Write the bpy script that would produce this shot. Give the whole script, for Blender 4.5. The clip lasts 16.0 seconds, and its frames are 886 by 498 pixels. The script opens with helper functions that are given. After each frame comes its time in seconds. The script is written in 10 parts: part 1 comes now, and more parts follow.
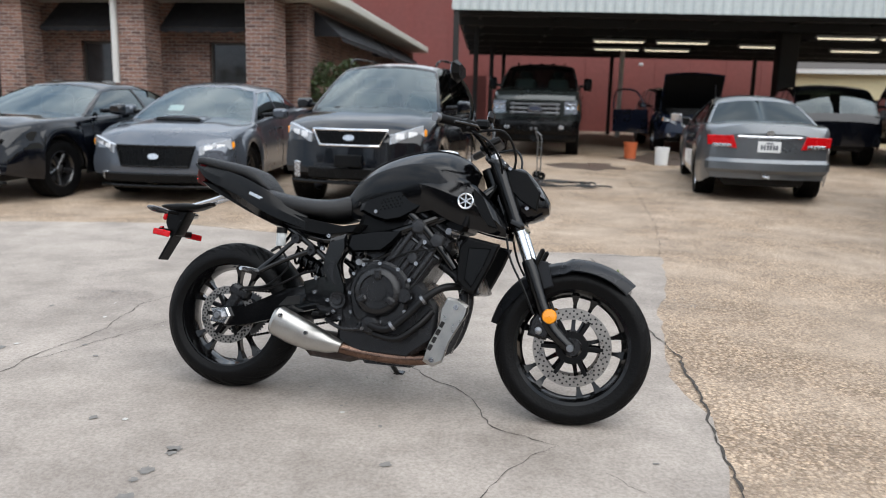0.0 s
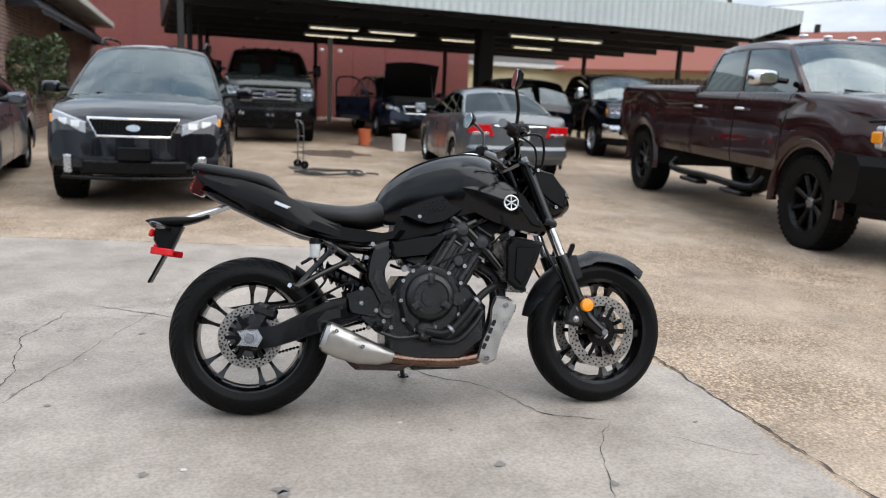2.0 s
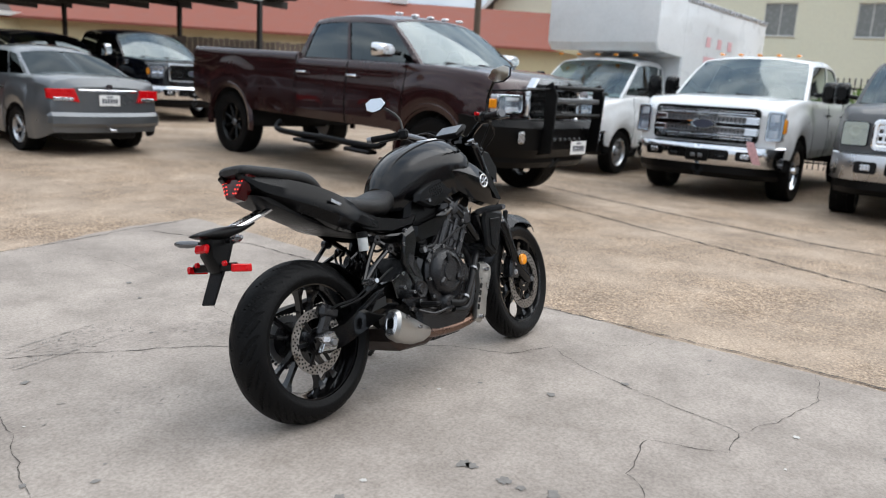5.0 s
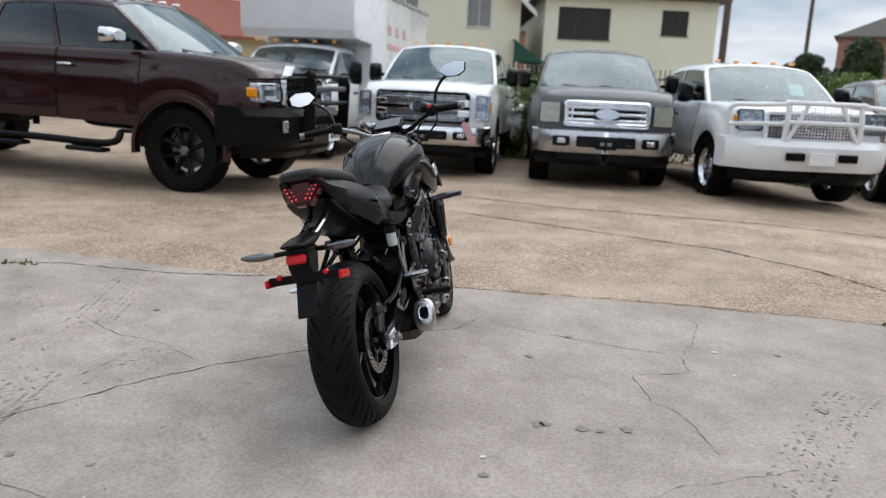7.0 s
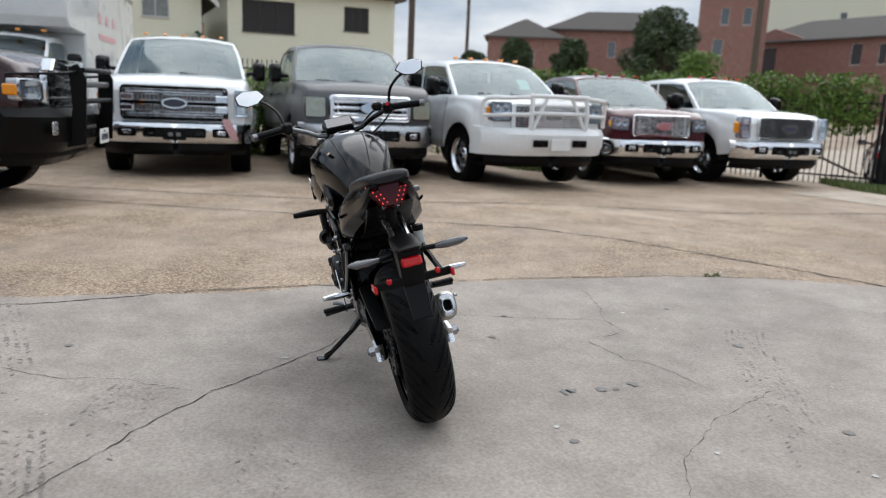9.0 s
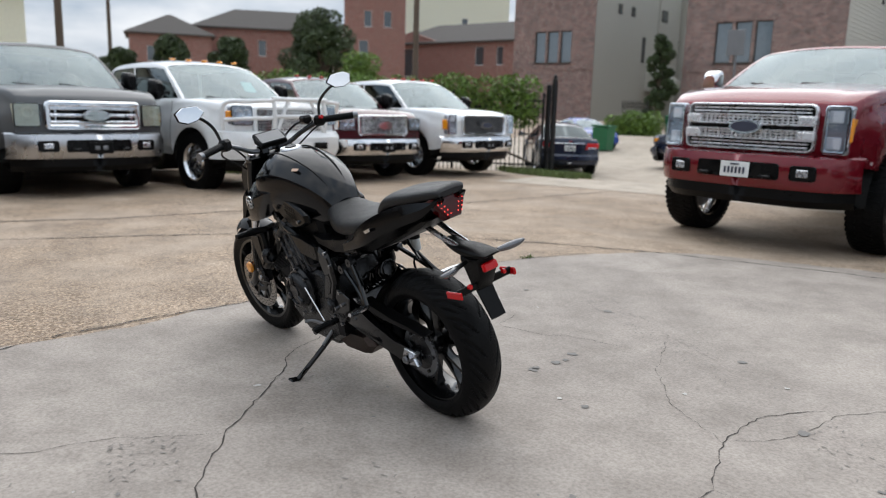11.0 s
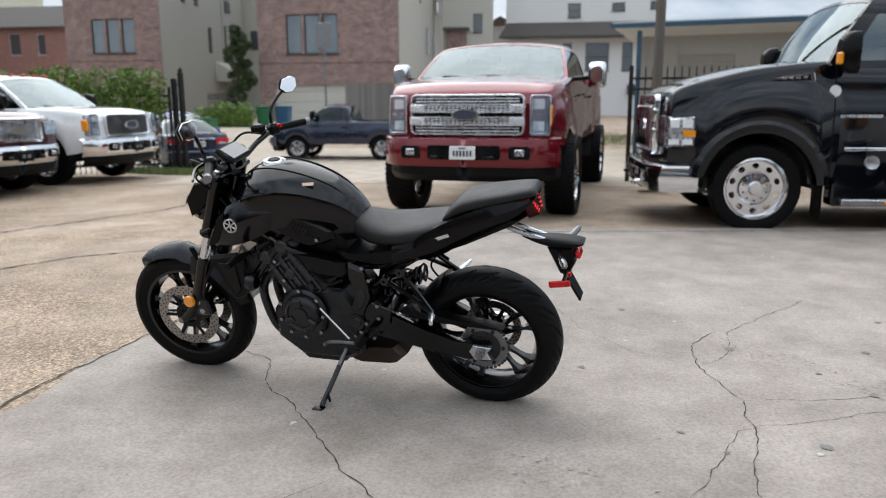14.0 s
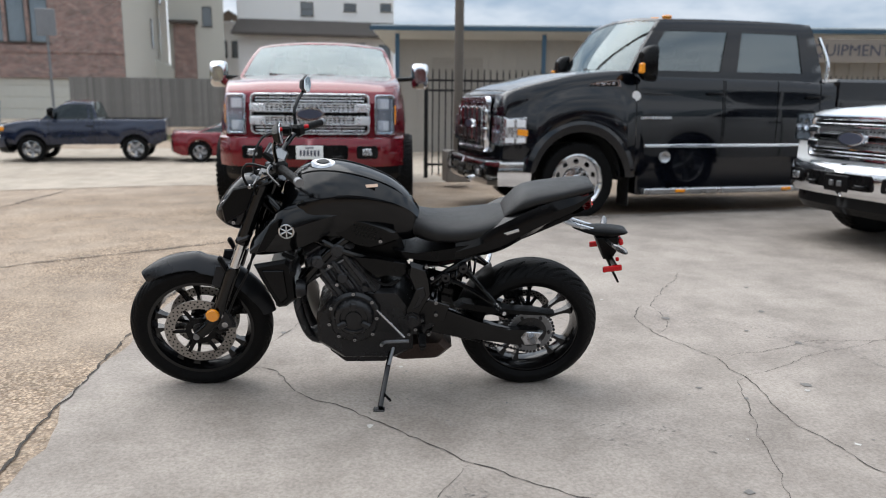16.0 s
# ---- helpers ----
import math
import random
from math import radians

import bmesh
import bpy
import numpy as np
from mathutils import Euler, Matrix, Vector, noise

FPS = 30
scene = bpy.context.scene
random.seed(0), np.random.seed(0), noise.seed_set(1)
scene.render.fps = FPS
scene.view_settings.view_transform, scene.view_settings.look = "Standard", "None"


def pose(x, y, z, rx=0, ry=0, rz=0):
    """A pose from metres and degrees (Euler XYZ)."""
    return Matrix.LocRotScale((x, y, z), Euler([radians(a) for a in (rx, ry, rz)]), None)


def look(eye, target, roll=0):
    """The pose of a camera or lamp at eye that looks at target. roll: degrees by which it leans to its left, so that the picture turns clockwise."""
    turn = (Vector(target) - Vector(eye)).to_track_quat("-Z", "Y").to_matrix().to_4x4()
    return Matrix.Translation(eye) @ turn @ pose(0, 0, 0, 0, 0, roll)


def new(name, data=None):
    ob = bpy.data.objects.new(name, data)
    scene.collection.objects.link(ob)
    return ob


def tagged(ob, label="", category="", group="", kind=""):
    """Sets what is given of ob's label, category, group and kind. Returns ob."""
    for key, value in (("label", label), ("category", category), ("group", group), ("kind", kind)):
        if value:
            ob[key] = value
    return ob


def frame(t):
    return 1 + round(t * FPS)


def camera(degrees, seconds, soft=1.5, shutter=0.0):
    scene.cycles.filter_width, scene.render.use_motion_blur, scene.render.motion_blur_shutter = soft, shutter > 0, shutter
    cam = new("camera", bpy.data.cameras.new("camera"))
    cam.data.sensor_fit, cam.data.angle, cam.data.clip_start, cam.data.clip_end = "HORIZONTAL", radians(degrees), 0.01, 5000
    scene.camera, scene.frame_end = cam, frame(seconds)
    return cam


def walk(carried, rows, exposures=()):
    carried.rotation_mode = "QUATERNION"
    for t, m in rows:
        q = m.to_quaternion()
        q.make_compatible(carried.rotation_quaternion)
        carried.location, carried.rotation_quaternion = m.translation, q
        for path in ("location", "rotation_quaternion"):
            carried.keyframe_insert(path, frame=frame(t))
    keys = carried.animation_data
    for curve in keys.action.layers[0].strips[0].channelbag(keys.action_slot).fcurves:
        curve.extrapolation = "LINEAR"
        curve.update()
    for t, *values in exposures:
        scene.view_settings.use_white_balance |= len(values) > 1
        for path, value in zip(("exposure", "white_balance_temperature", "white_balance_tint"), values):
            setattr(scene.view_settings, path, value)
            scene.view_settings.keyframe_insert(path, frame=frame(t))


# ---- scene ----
# camera and its walk
cam = camera(60.9, 16.0, 1.05)
PATH = [
    (0, (0.431, 0.036, 1.264), (0.33, 1.999, 0.897), 1.5),
    (0.5, (0.056, 0.028, 1.28), (0.162, 1.991, 0.912), 1.9),
    (1, (-0.3, 0.081, 1.277), (0.015, 2.02, 0.904), 2.3),
    (1.5, (-0.684, 0.147, 1.288), (-0.159, 2.04, 0.914), 2.5),
    (2, (-1.059, 0.235, 1.299), (-0.332, 2.059, 0.918), 2.5),
    (2.5, (-1.417, 0.348, 1.312), (-0.493, 2.078, 0.92), 2.3),
    (3, (-1.78, 0.484, 1.32), (-0.669, 2.097, 0.915), 2.2),
    (3.2, (-1.9, 0.561, 1.319), (-0.717, 2.121, 0.909), 2.1),
    (5.3, (-3.052, 1.698, 1.35), (-1.261, 2.48, 0.927), 3.2),
    (5.5, (-3.11, 1.83, 1.345), (-1.281, 2.523, 0.926), 3.1),
    (6, (-3.269, 2.202, 1.363), (-1.367, 2.654, 0.942), 3.1),
    (6.5, (-3.398, 2.589, 1.329), (-1.456, 2.813, 0.906), 2.8),
    (7, (-3.493, 2.978, 1.315), (-1.538, 2.984, 0.894), 2.6),
    (7.5, (-3.545, 3.352, 1.295), (-1.601, 3.151, 0.874), 2.5),
    (8, (-3.502, 3.696, 1.284), (-1.588, 3.295, 0.866), 2.3),
    (8.5, (-3.441, 4.052, 1.287), (-1.578, 3.45, 0.875), 2.4),
    (9, (-3.315, 4.381, 1.274), (-1.527, 3.58, 0.873), 2.4),
    (9.5, (-3.19, 4.735, 1.289), (-1.502, 3.737, 0.897), 2.3),
    (10, (-3.043, 5.074, 1.293), (-1.478, 3.889, 0.907), 2.0),
    (10.2, (-2.962, 5.186, 1.281), (-1.453, 3.931, 0.898), 2.0),
    (12.3, (-1.98, 6.16, 1.309), (-1.154, 4.379, 0.927), 0.5),
    (12.5, (-1.865, 6.208, 1.302), (-1.105, 4.398, 0.917), 0.4),
    (13, (-1.565, 6.325, 1.311), (-0.971, 4.455, 0.923), 0.1),
    (13.5, (-1.234, 6.446, 1.323), (-0.799, 4.533, 0.934), -0.1),
    (14, (-0.911, 6.484, 1.325), (-0.64, 4.541, 0.939), -0.2),
    (14.5, (-0.58, 6.553, 1.339), (-0.482, 4.593, 0.957), -0.2),
    (15, (-0.249, 6.58, 1.337), (-0.331, 4.619, 0.953), -0.0),
    (15.5, (0.091, 6.559, 1.339), (-0.172, 4.614, 0.953), 0.3),
    (16, (0.479, 6.572, 1.339), (0.045, 4.659, 0.951), 0.6),
]
EXPOSURES = [(0, 1.02, 6350, 10), (3, 1.04, 6350, 10), (6, 0.83, 6350, 10), (9, 0.64, 6350, 10), (12.5, 0.76, 6350, 10), (15, 0.9, 6350, 10), (16, 0.88, 6350, 10)]
walk(cam, [(t, look(eye, target, roll)) for t, eye, target, roll in PATH], EXPOSURES)
# a hand-held lens focused on the motorcycle
cam.data.dof.use_dof = True
cam.data.dof.focus_distance = 3.3
cam.data.dof.aperture_fstop = 2.3

# ---- world and sun: bright, thinly overcast sky ----
world = bpy.data.worlds.new("overcast_sky")
scene.world = world
world.use_nodes = True
wn, wl = world.node_tree.nodes, world.node_tree.links
for n in list(wn):
    wn.remove(n)
w_out = wn.new("ShaderNodeOutputWorld")
w_bg = wn.new("ShaderNodeBackground")
sky = wn.new("ShaderNodeTexSky")
sky.sky_type = "NISHITA"
sky.sun_disc = False
sky.sun_elevation = radians(54)
sky.sun_rotation = radians(141)
sky.air_density, sky.dust_density = 1.0, 2.0
w_co = wn.new("ShaderNodeTexCoord")
w_map = wn.new("ShaderNodeMapping")
w_map.inputs["Scale"].default_value = (1.0, 1.0, 3.2)
w_noise = wn.new("ShaderNodeTexNoise")
w_noise.inputs["Scale"].default_value = 3.4
w_noise.inputs["Detail"].default_value = 8
w_noise.inputs["Roughness"].default_value = 0.55
w_ramp = wn.new("ShaderNodeValToRGB")
w_ramp.color_ramp.elements[0].position, w_ramp.color_ramp.elements[0].color = 0.3, (0.9, 0.9, 0.9, 1)
w_ramp.color_ramp.elements[1].position, w_ramp.color_ramp.elements[1].color = 0.62, (1, 1, 1, 1)
w_shade = wn.new("ShaderNodeValToRGB")
w_shade.color_ramp.elements[0].position, w_shade.color_ramp.elements[0].color = 0.35, (3.2, 4.1, 5.2, 1)
w_shade.color_ramp.elements[1].position, w_shade.color_ramp.elements[1].color = 0.7, (9.6, 9.7, 9.8, 1)
w_mix = wn.new("ShaderNodeMix")
w_mix.data_type = "RGBA"
wl.new(w_co.outputs["Generated"], w_map.inputs["Vector"])
wl.new(w_map.outputs["Vector"], w_noise.inputs["Vector"])
wl.new(w_noise.outputs["Fac"], w_ramp.inputs["Fac"])
wl.new(w_noise.outputs["Fac"], w_shade.inputs["Fac"])
wl.new(w_ramp.outputs["Color"], w_mix.inputs["Factor"])
wl.new(sky.outputs["Color"], w_mix.inputs["A"])
wl.new(w_shade.outputs["Color"], w_mix.inputs["B"])
# an overcast sky is brightest overhead and dimmer towards the horizon
w_sep = wn.new("ShaderNodeSeparateXYZ")
w_rise = wn.new("ShaderNodeMapRange")
w_rise.inputs["To Min"].default_value, w_rise.inputs["To Max"].default_value = 0.6, 1.22
w_dim = wn.new("ShaderNodeVectorMath")
w_dim.operation = "SCALE"
wl.new(w_co.outputs["Generated"], w_sep.inputs[0])
wl.new(w_sep.outputs["Z"], w_rise.inputs["Value"])
wl.new(w_mix.outputs["Result"], w_dim.inputs[0])
wl.new(w_rise.outputs["Result"], w_dim.inputs["Scale"])
wl.new(w_dim.outputs["Vector"], w_bg.inputs["Color"])
w_bg.inputs["Strength"].default_value = 0.1
wl.new(w_bg.outputs["Background"], w_out.inputs["Surface"])

sun_data = bpy.data.lights.new("sun", "SUN")
sun_data.energy, sun_data.angle, sun_data.color = 1.2, radians(75), (1.0, 0.96, 0.9)
sun = new("sun", sun_data)
sun.matrix_world = look((0, 0, 30), (-14, 17, 0))

# ---- materials ----
def mat(name, color, rough=0.5, metal=0.0, coat=0.0, vary=0.12, scale=6.0, bump=0.0, bump_scale=60.0, spec=0.5, rough_vary=0.1, per_piece=0.0, island=False):
    """A procedural surface: base colour with two scales of variation, uneven gloss and fine relief."""
    m = bpy.data.materials.new(name)
    m.use_nodes = True
    nt = m.node_tree
    b = nt.nodes["Principled BSDF"]
    b.inputs["Metallic"].default_value = metal
    b.inputs["Specular IOR Level"].default_value = spec
    b.inputs["Coat Weight"].default_value = coat
    b.inputs["Coat Roughness"].default_value = 0.04
    co = nt.nodes.new("ShaderNodeTexCoord")
    n1 = nt.nodes.new("ShaderNodeTexNoise")
    n1.inputs["Scale"].default_value, n1.inputs["Detail"].default_value = scale, 6
    n2 = nt.nodes.new("ShaderNodeTexNoise")
    n2.inputs["Scale"].default_value, n2.inputs["Detail"].default_value = scale * 9, 4
    nt.links.new(co.outputs["Object"], n1.inputs["Vector"])
    nt.links.new(co.outputs["Object"], n2.inputs["Vector"])
    add = nt.nodes.new("ShaderNodeMath")
    add.operation = "ADD"
    nt.links.new(n1.outputs["Fac"], add.inputs[0])
    nt.links.new(n2.outputs["Fac"], add.inputs[1])
    rng = nt.nodes.new("ShaderNodeMapRange")
    rng.inputs["From Min"].default_value, rng.inputs["From Max"].default_value = 0.6, 1.4
    rng.inputs["To Min"].default_value, rng.inputs["To Max"].default_value = 1 - vary, 1 + vary
    nt.links.new(add.outputs[0], rng.inputs["Value"])
    src = rng.outputs["Result"]
    if per_piece:
        info = nt.nodes.new("ShaderNodeNewGeometry" if island else "ShaderNodeObjectInfo")
        r2 = nt.nodes.new("ShaderNodeMapRange")
        r2.inputs["To Min"].default_value, r2.inputs["To Max"].default_value = 1 - per_piece, 1 + per_piece
        nt.links.new(info.outputs["Random Per Island" if island else "Random"], r2.inputs["Value"])
        mu = nt.nodes.new("ShaderNodeMath")
        mu.operation = "MULTIPLY"
        nt.links.new(src, mu.inputs[0])
        nt.links.new(r2.outputs["Result"], mu.inputs[1])
        src = mu.outputs[0]
    vm = nt.nodes.new("ShaderNodeVectorMath")
    vm.operation = "SCALE"
    vm.inputs[0].default_value = color
    nt.links.new(src, vm.inputs["Scale"])
    nt.links.new(vm.outputs["Vector"], b.inputs["Base Color"])
    rr = nt.nodes.new("ShaderNodeMapRange")
    rr.inputs["From Min"].default_value, rr.inputs["From Max"].default_value = 0.3, 0.7
    rr.inputs["To Min"].default_value, rr.inputs["To Max"].default_value = max(0.02, rough - rough_vary), min(1.0, rough + rough_vary)
    nt.links.new(n1.outputs["Fac"], rr.inputs["Value"])
    nt.links.new(rr.outputs["Result"], b.inputs["Roughness"])
    if bump:
        n3 = nt.nodes.new("ShaderNodeTexNoise")
        n3.inputs["Scale"].default_value, n3.inputs["Detail"].default_value = bump_scale, 5
        nt.links.new(co.outputs["Object"], n3.inputs["Vector"])
        bp = nt.nodes.new("ShaderNodeBump")
        bp.inputs["Strength"].default_value, bp.inputs["Distance"].default_value = bump, 0.01
        nt.links.new(n3.outputs["Fac"], bp.inputs["Height"])
        nt.links.new(bp.outputs["Normal"], b.inputs["Normal"])
    return m


def paint(name, color, metal=0.0, rough=0.32, coat=1.0, vary=0.06):
    return mat(name, color, rough, metal, coat, vary, 2.2, rough_vary=0.06, spec=0.15)


def glass(name, tint, gloss=1.0, base=0.08):
    """A pane: tinted see-through body with a sharp reflection that grows at grazing angles."""
    m = bpy.data.materials.new(name)
    m.use_nodes = True
    nt = m.node_tree
    nt.nodes.remove(nt.nodes["Principled BSDF"])
    out = nt.nodes["Material Output"]
    tr = nt.nodes.new("ShaderNodeBsdfTransparent")
    tr.inputs["Color"].default_value = (*tint, 1)
    gl = nt.nodes.new("ShaderNodeBsdfGlossy")
    gl.inputs["Roughness"].default_value = 0.03
    gl.inputs["Color"].default_value = (gloss * 0.86, gloss * 0.97, gloss, 1)
    lw = nt.nodes.new("ShaderNodeLayerWeight")
    lw.inputs["Blend"].default_value = 0.5
    pw = nt.nodes.new("ShaderNodeMath")
    pw.operation = "POWER"
    pw.inputs[1].default_value = 2.8
    nt.links.new(lw.outputs["Facing"], pw.inputs[0])
    fr = nt.nodes.new("ShaderNodeMapRange")
    fr.inputs["To Min"].default_value, fr.inputs["To Max"].default_value = base, 1.0
    nt.links.new(pw.outputs[0], fr.inputs["Value"])
    mx = nt.nodes.new("ShaderNodeMixShader")
    nt.links.new(fr.outputs["Result"], mx.inputs["Fac"])
    nt.links.new(tr.outputs["BSDF"], mx.inputs[1])
    nt.links.new(gl.outputs["BSDF"], mx.inputs[2])
    nt.links.new(mx.outputs["Shader"], out.inputs["Surface"])
    return m


def glow(name, color, strength):
    m = bpy.data.materials.new(name)
    m.use_nodes = True
    b = m.node_tree.nodes["Principled BSDF"]
    b.inputs["Base Color"].default_value = (*color, 1)
    b.inputs["Emission Color"].default_value = (*color, 1)
    b.inputs["Emission Strength"].default_value = strength
    return m


M_RUBBER = mat("tyre_rubber", (0.004, 0.004, 0.0042), 0.5, spec=0.11, bump=0.25, bump_scale=90, vary=0.25)
M_PLASTIC = mat("black_plastic", (0.003, 0.003, 0.0032), 0.36, spec=0.14, vary=0.15, bump=0.12, bump_scale=300)
M_TRIM = mat("satin_black_trim", (0.0025, 0.0025, 0.0027), 0.26, spec=0.2, vary=0.1)
M_CHROME = mat("chrome", (0.75, 0.76, 0.78), 0.1, 1.0, vary=0.05, rough_vary=0.05)
M_ALLOY = mat("brushed_alloy", (0.5, 0.51, 0.53), 0.3, 1.0, vary=0.1)
M_GREYMETAL = mat("dull_grey_metal", (0.22, 0.225, 0.235), 0.42, 0.9, vary=0.15)
M_DARKRIM = mat("gloss_black_rim", (0.012, 0.012, 0.013), 0.25, 0.2, 0.6, vary=0.1)
M_WSCREEN = glass("windscreen_glass", (0.5, 0.64, 0.62), 0.62, base=0.17)
M_TINT = glass("tinted_glass", (0.06, 0.065, 0.07), base=0.045)
M_SIDEPANE = glass("reflecting_side_glass", (0.12, 0.13, 0.14), base=0.16)
M_FILM = glass("dark_film_glass", (0.03, 0.032, 0.035), 0.35, base=0.05)
M_LENS = glass("clear_lens", (0.85, 0.87, 0.9), 0.9)
M_REDLENS = mat("red_lens", (0.5, 0.005, 0.008), 0.25, coat=0.25, vary=0.1, spec=0.25)
M_AMBER = mat("amber_lens", (0.85, 0.3, 0.01), 0.18, coat=1.0, vary=0.05)
M_REFLECTOR = mat("lamp_reflector", (0.5, 0.51, 0.53), 0.25, 0.85, vary=0.15, scale=30)
M_INTERIOR = mat("grey_cabin_trim", (0.09, 0.088, 0.085), 0.8, vary=0.2)
M_CELL = mat("bright_lamp_housing", (0.5, 0.52, 0.55), 0.24, 0.6, 0.6, vary=0.05, scale=8)
M_SATIN = mat("satin_silver_grille", (0.72, 0.73, 0.75), 0.28, 0.8, 0.2, vary=0.05)
M_LAMPWHITE = mat("lamp_white", (0.85, 0.86, 0.88), 0.2, 0.1, 0.8, vary=0.05)
M_AGED = mat("yellowed_lamp", (0.66, 0.63, 0.44), 0.35, 0.2, 0.5, vary=0.15, scale=14)
M_UNDER = mat("dirty_underbody", (0.012, 0.012, 0.012), 0.9, vary=0.3)
# near-black rubber of panel gaps; for holes and slots, shade painted as colour
M_SEAM = mat("shadow_gap_rubber", (0.006, 0.006, 0.006), 0.9)
M_PLATE = mat("plate_white", (0.72, 0.73, 0.72), 0.4, vary=0.08)
M_INK = mat("plate_ink", (0.03, 0.035, 0.06), 0.5)
M_WHITE_PLASTIC = mat("white_plastic", (0.75, 0.75, 0.74), 0.4, vary=0.06)


# ---- mesh helpers ----
class G:
    """Collects vertices and faces of one mesh."""

    def __init__(self):
        self.v, self.f = [], []

    def add(self, verts, faces, m=None):
        o = len(self.v)
        self.v += [tuple(m @ Vector(p)) for p in verts] if m is not None else [tuple(p) for p in verts]
        self.f += [tuple(i + o for i in f) for f in faces]
        return self

    def box(self, sx, sy, sz, at=(0, 0, 0), rot=(0, 0, 0), ch=0.0):
        m = pose(*at, *rot)
        h = (sx / 2, sy / 2, sz / 2)
        if ch <= 0:
            vs = [(x * h[0], y * h[1], z * h[2]) for x in (-1, 1) for y in (-1, 1) for z in (-1, 1)]
            return self.add(vs, [(0, 1, 3, 2), (4, 6, 7, 5), (0, 4, 5, 1), (2, 3, 7, 6), (0, 2, 6, 4), (1, 5, 7, 3)], m)
        ch = min(ch, *(0.49 * 2 * a for a in h))
        vs, idx = [], {}
        for s in [(x, y, z) for x in (-1, 1) for y in (-1, 1) for z in (-1, 1)]:
            for a in range(3):
                idx[(s, a)] = len(vs)
                vs.append([s[k] * (h[k] if k == a else h[k] - ch) for k in range(3)])
        fs = []
        for a in range(3):
            b, c = (a + 1) % 3, (a + 2) % 3
            for sa in (-1, 1):
                q = []
                for sb, sc in ((-1, -1), (1, -1), (1, 1), (-1, 1)):
                    s = [0, 0, 0]
                    s[a], s[b], s[c] = sa, sb, sc
                    q.append(idx[(tuple(s), a)])
                fs.append(q if sa > 0 else q[::-1])
            for sb in (-1, 1):
                for sc in (-1, 1):
                    s0, s1 = [0, 0, 0], [0, 0, 0]
                    s0[a], s1[a] = -1, 1
                    s0[b] = s1[b] = sb
                    s0[c] = s1[c] = sc
                    s0, s1 = tuple(s0), tuple(s1)
                    q = [idx[(s0, b)], idx[(s1, b)], idx[(s1, c)], idx[(s0, c)]]
                    fs.append(q if sb * sc > 0 else q[::-1])
        for s in [(x, y, z) for x in (-1, 1) for y in (-1, 1) for z in (-1, 1)]:
            q = [idx[(s, 0)], idx[(s, 1)], idx[(s, 2)]]
            fs.append(q if s[0] * s[1] * s[2] > 0 else q[::-1])
        return self.add(vs, fs, m)

    def loft(self, rings, closed=True, caps=True):
        n = len(rings[0])
        vs = [p for r in rings for p in r]
        fs = []
        for i in range(len(rings) - 1):
            for j in range(n if closed else n - 1):
                k = (j + 1) % n
                fs.append((i * n + j, i * n + k, (i + 1) * n + k, (i + 1) * n + j))
        if caps and closed:
            fs.append(tuple(range(n))[::-1])
            fs.append(tuple((len(rings) - 1) * n + j for j in range(n)))
        return self.add(vs, fs)

    def cyl(self, r, p0, p1, n=16, r2=None, caps=True):
        return self.tube([p0, p1], [r, r if r2 is None else r2], n, smooth=0, caps=caps)

    def tube(self, pts, r, n=10, smooth=6, caps=True):
        """A round bar along a line of points; r may be one radius or one a point."""
        pts = [Vector(p) for p in pts]
        rs = list(r) if hasattr(r, "__len__") else [r] * len(pts)
        if smooth and len(pts) > 2:
            pts, rs = spline(pts, smooth), list(np.interp(np.linspace(0, len(rs) - 1, (len(rs) - 1) * smooth + 1), range(len(rs)), rs))
        rings, side = [], None
        for i, p in enumerate(pts):
            d = (pts[min(i + 1, len(pts) - 1)] - pts[max(i - 1, 0)]).normalized()
            if side is None:
                side = d.orthogonal().normalized()
            side = (side - d * side.dot(d)).normalized()
            up = d.cross(side)
            rings.append([p + (side * math.cos(a) + up * math.sin(a)) * rs[i] for a in [2 * math.pi * k / n for k in range(n)]])
        return self.loft(rings, True, caps)

    def lathe(self, prof, n=48, axis="y", at=(0, 0, 0), closed=False, arc=(0, 2 * math.pi)):
        """Turns a profile of (radius, along-axis) points round an axis."""
        full = abs(arc[1] - arc[0] - 2 * math.pi) < 1e-6
        rings = []
        for k in range(n if full else n + 1):
            a = arc[0] + (arc[1] - arc[0]) * k / n
            c, s = math.cos(a), math.sin(a)
            ring = []
            for r, h in prof:
                p = {"x": (h, r * c, r * s), "y": (r * c, h, r * s), "z": (r * c, r * s, h)}[axis]
                ring.append((p[0] + at[0], p[1] + at[1], p[2] + at[2]))
            rings.append(ring)
        if full:
            rings.append(rings[0])
        return self.loft(rings, closed, closed and not full)

    def slab(self, poly, y0, y1, ch=0.006, m=None, taper=0.0):
        """A plate cut to an outline in x and z, between two depths, with softened edges."""
        cx, cz = sum(p[0] for p in poly) / len(poly), sum(p[1] for p in poly) / len(poly)
        rad = sum(math.hypot(p[0] - cx, p[1] - cz) for p in poly) / len(poly)
        k = 1 - ch / rad

        def ring(y, s):
            return [(cx + (x - cx) * s, y, cz + (z - cz) * s) for x, z in poly]
        s = 1 if y1 > y0 else -1
        rings = [ring(y0, k), ring(y0 + s * ch, 1), ring(y1 - s * ch, 1 - taper), ring(y1, k - taper)]
        if m is not None:
            rings = [[tuple(m @ Vector(p)) for p in r] for r in rings]
        return self.loft(rings)

    def patch(self, rows):
        """An open sheet through rows of points."""
        return self.loft(rows, False, False)

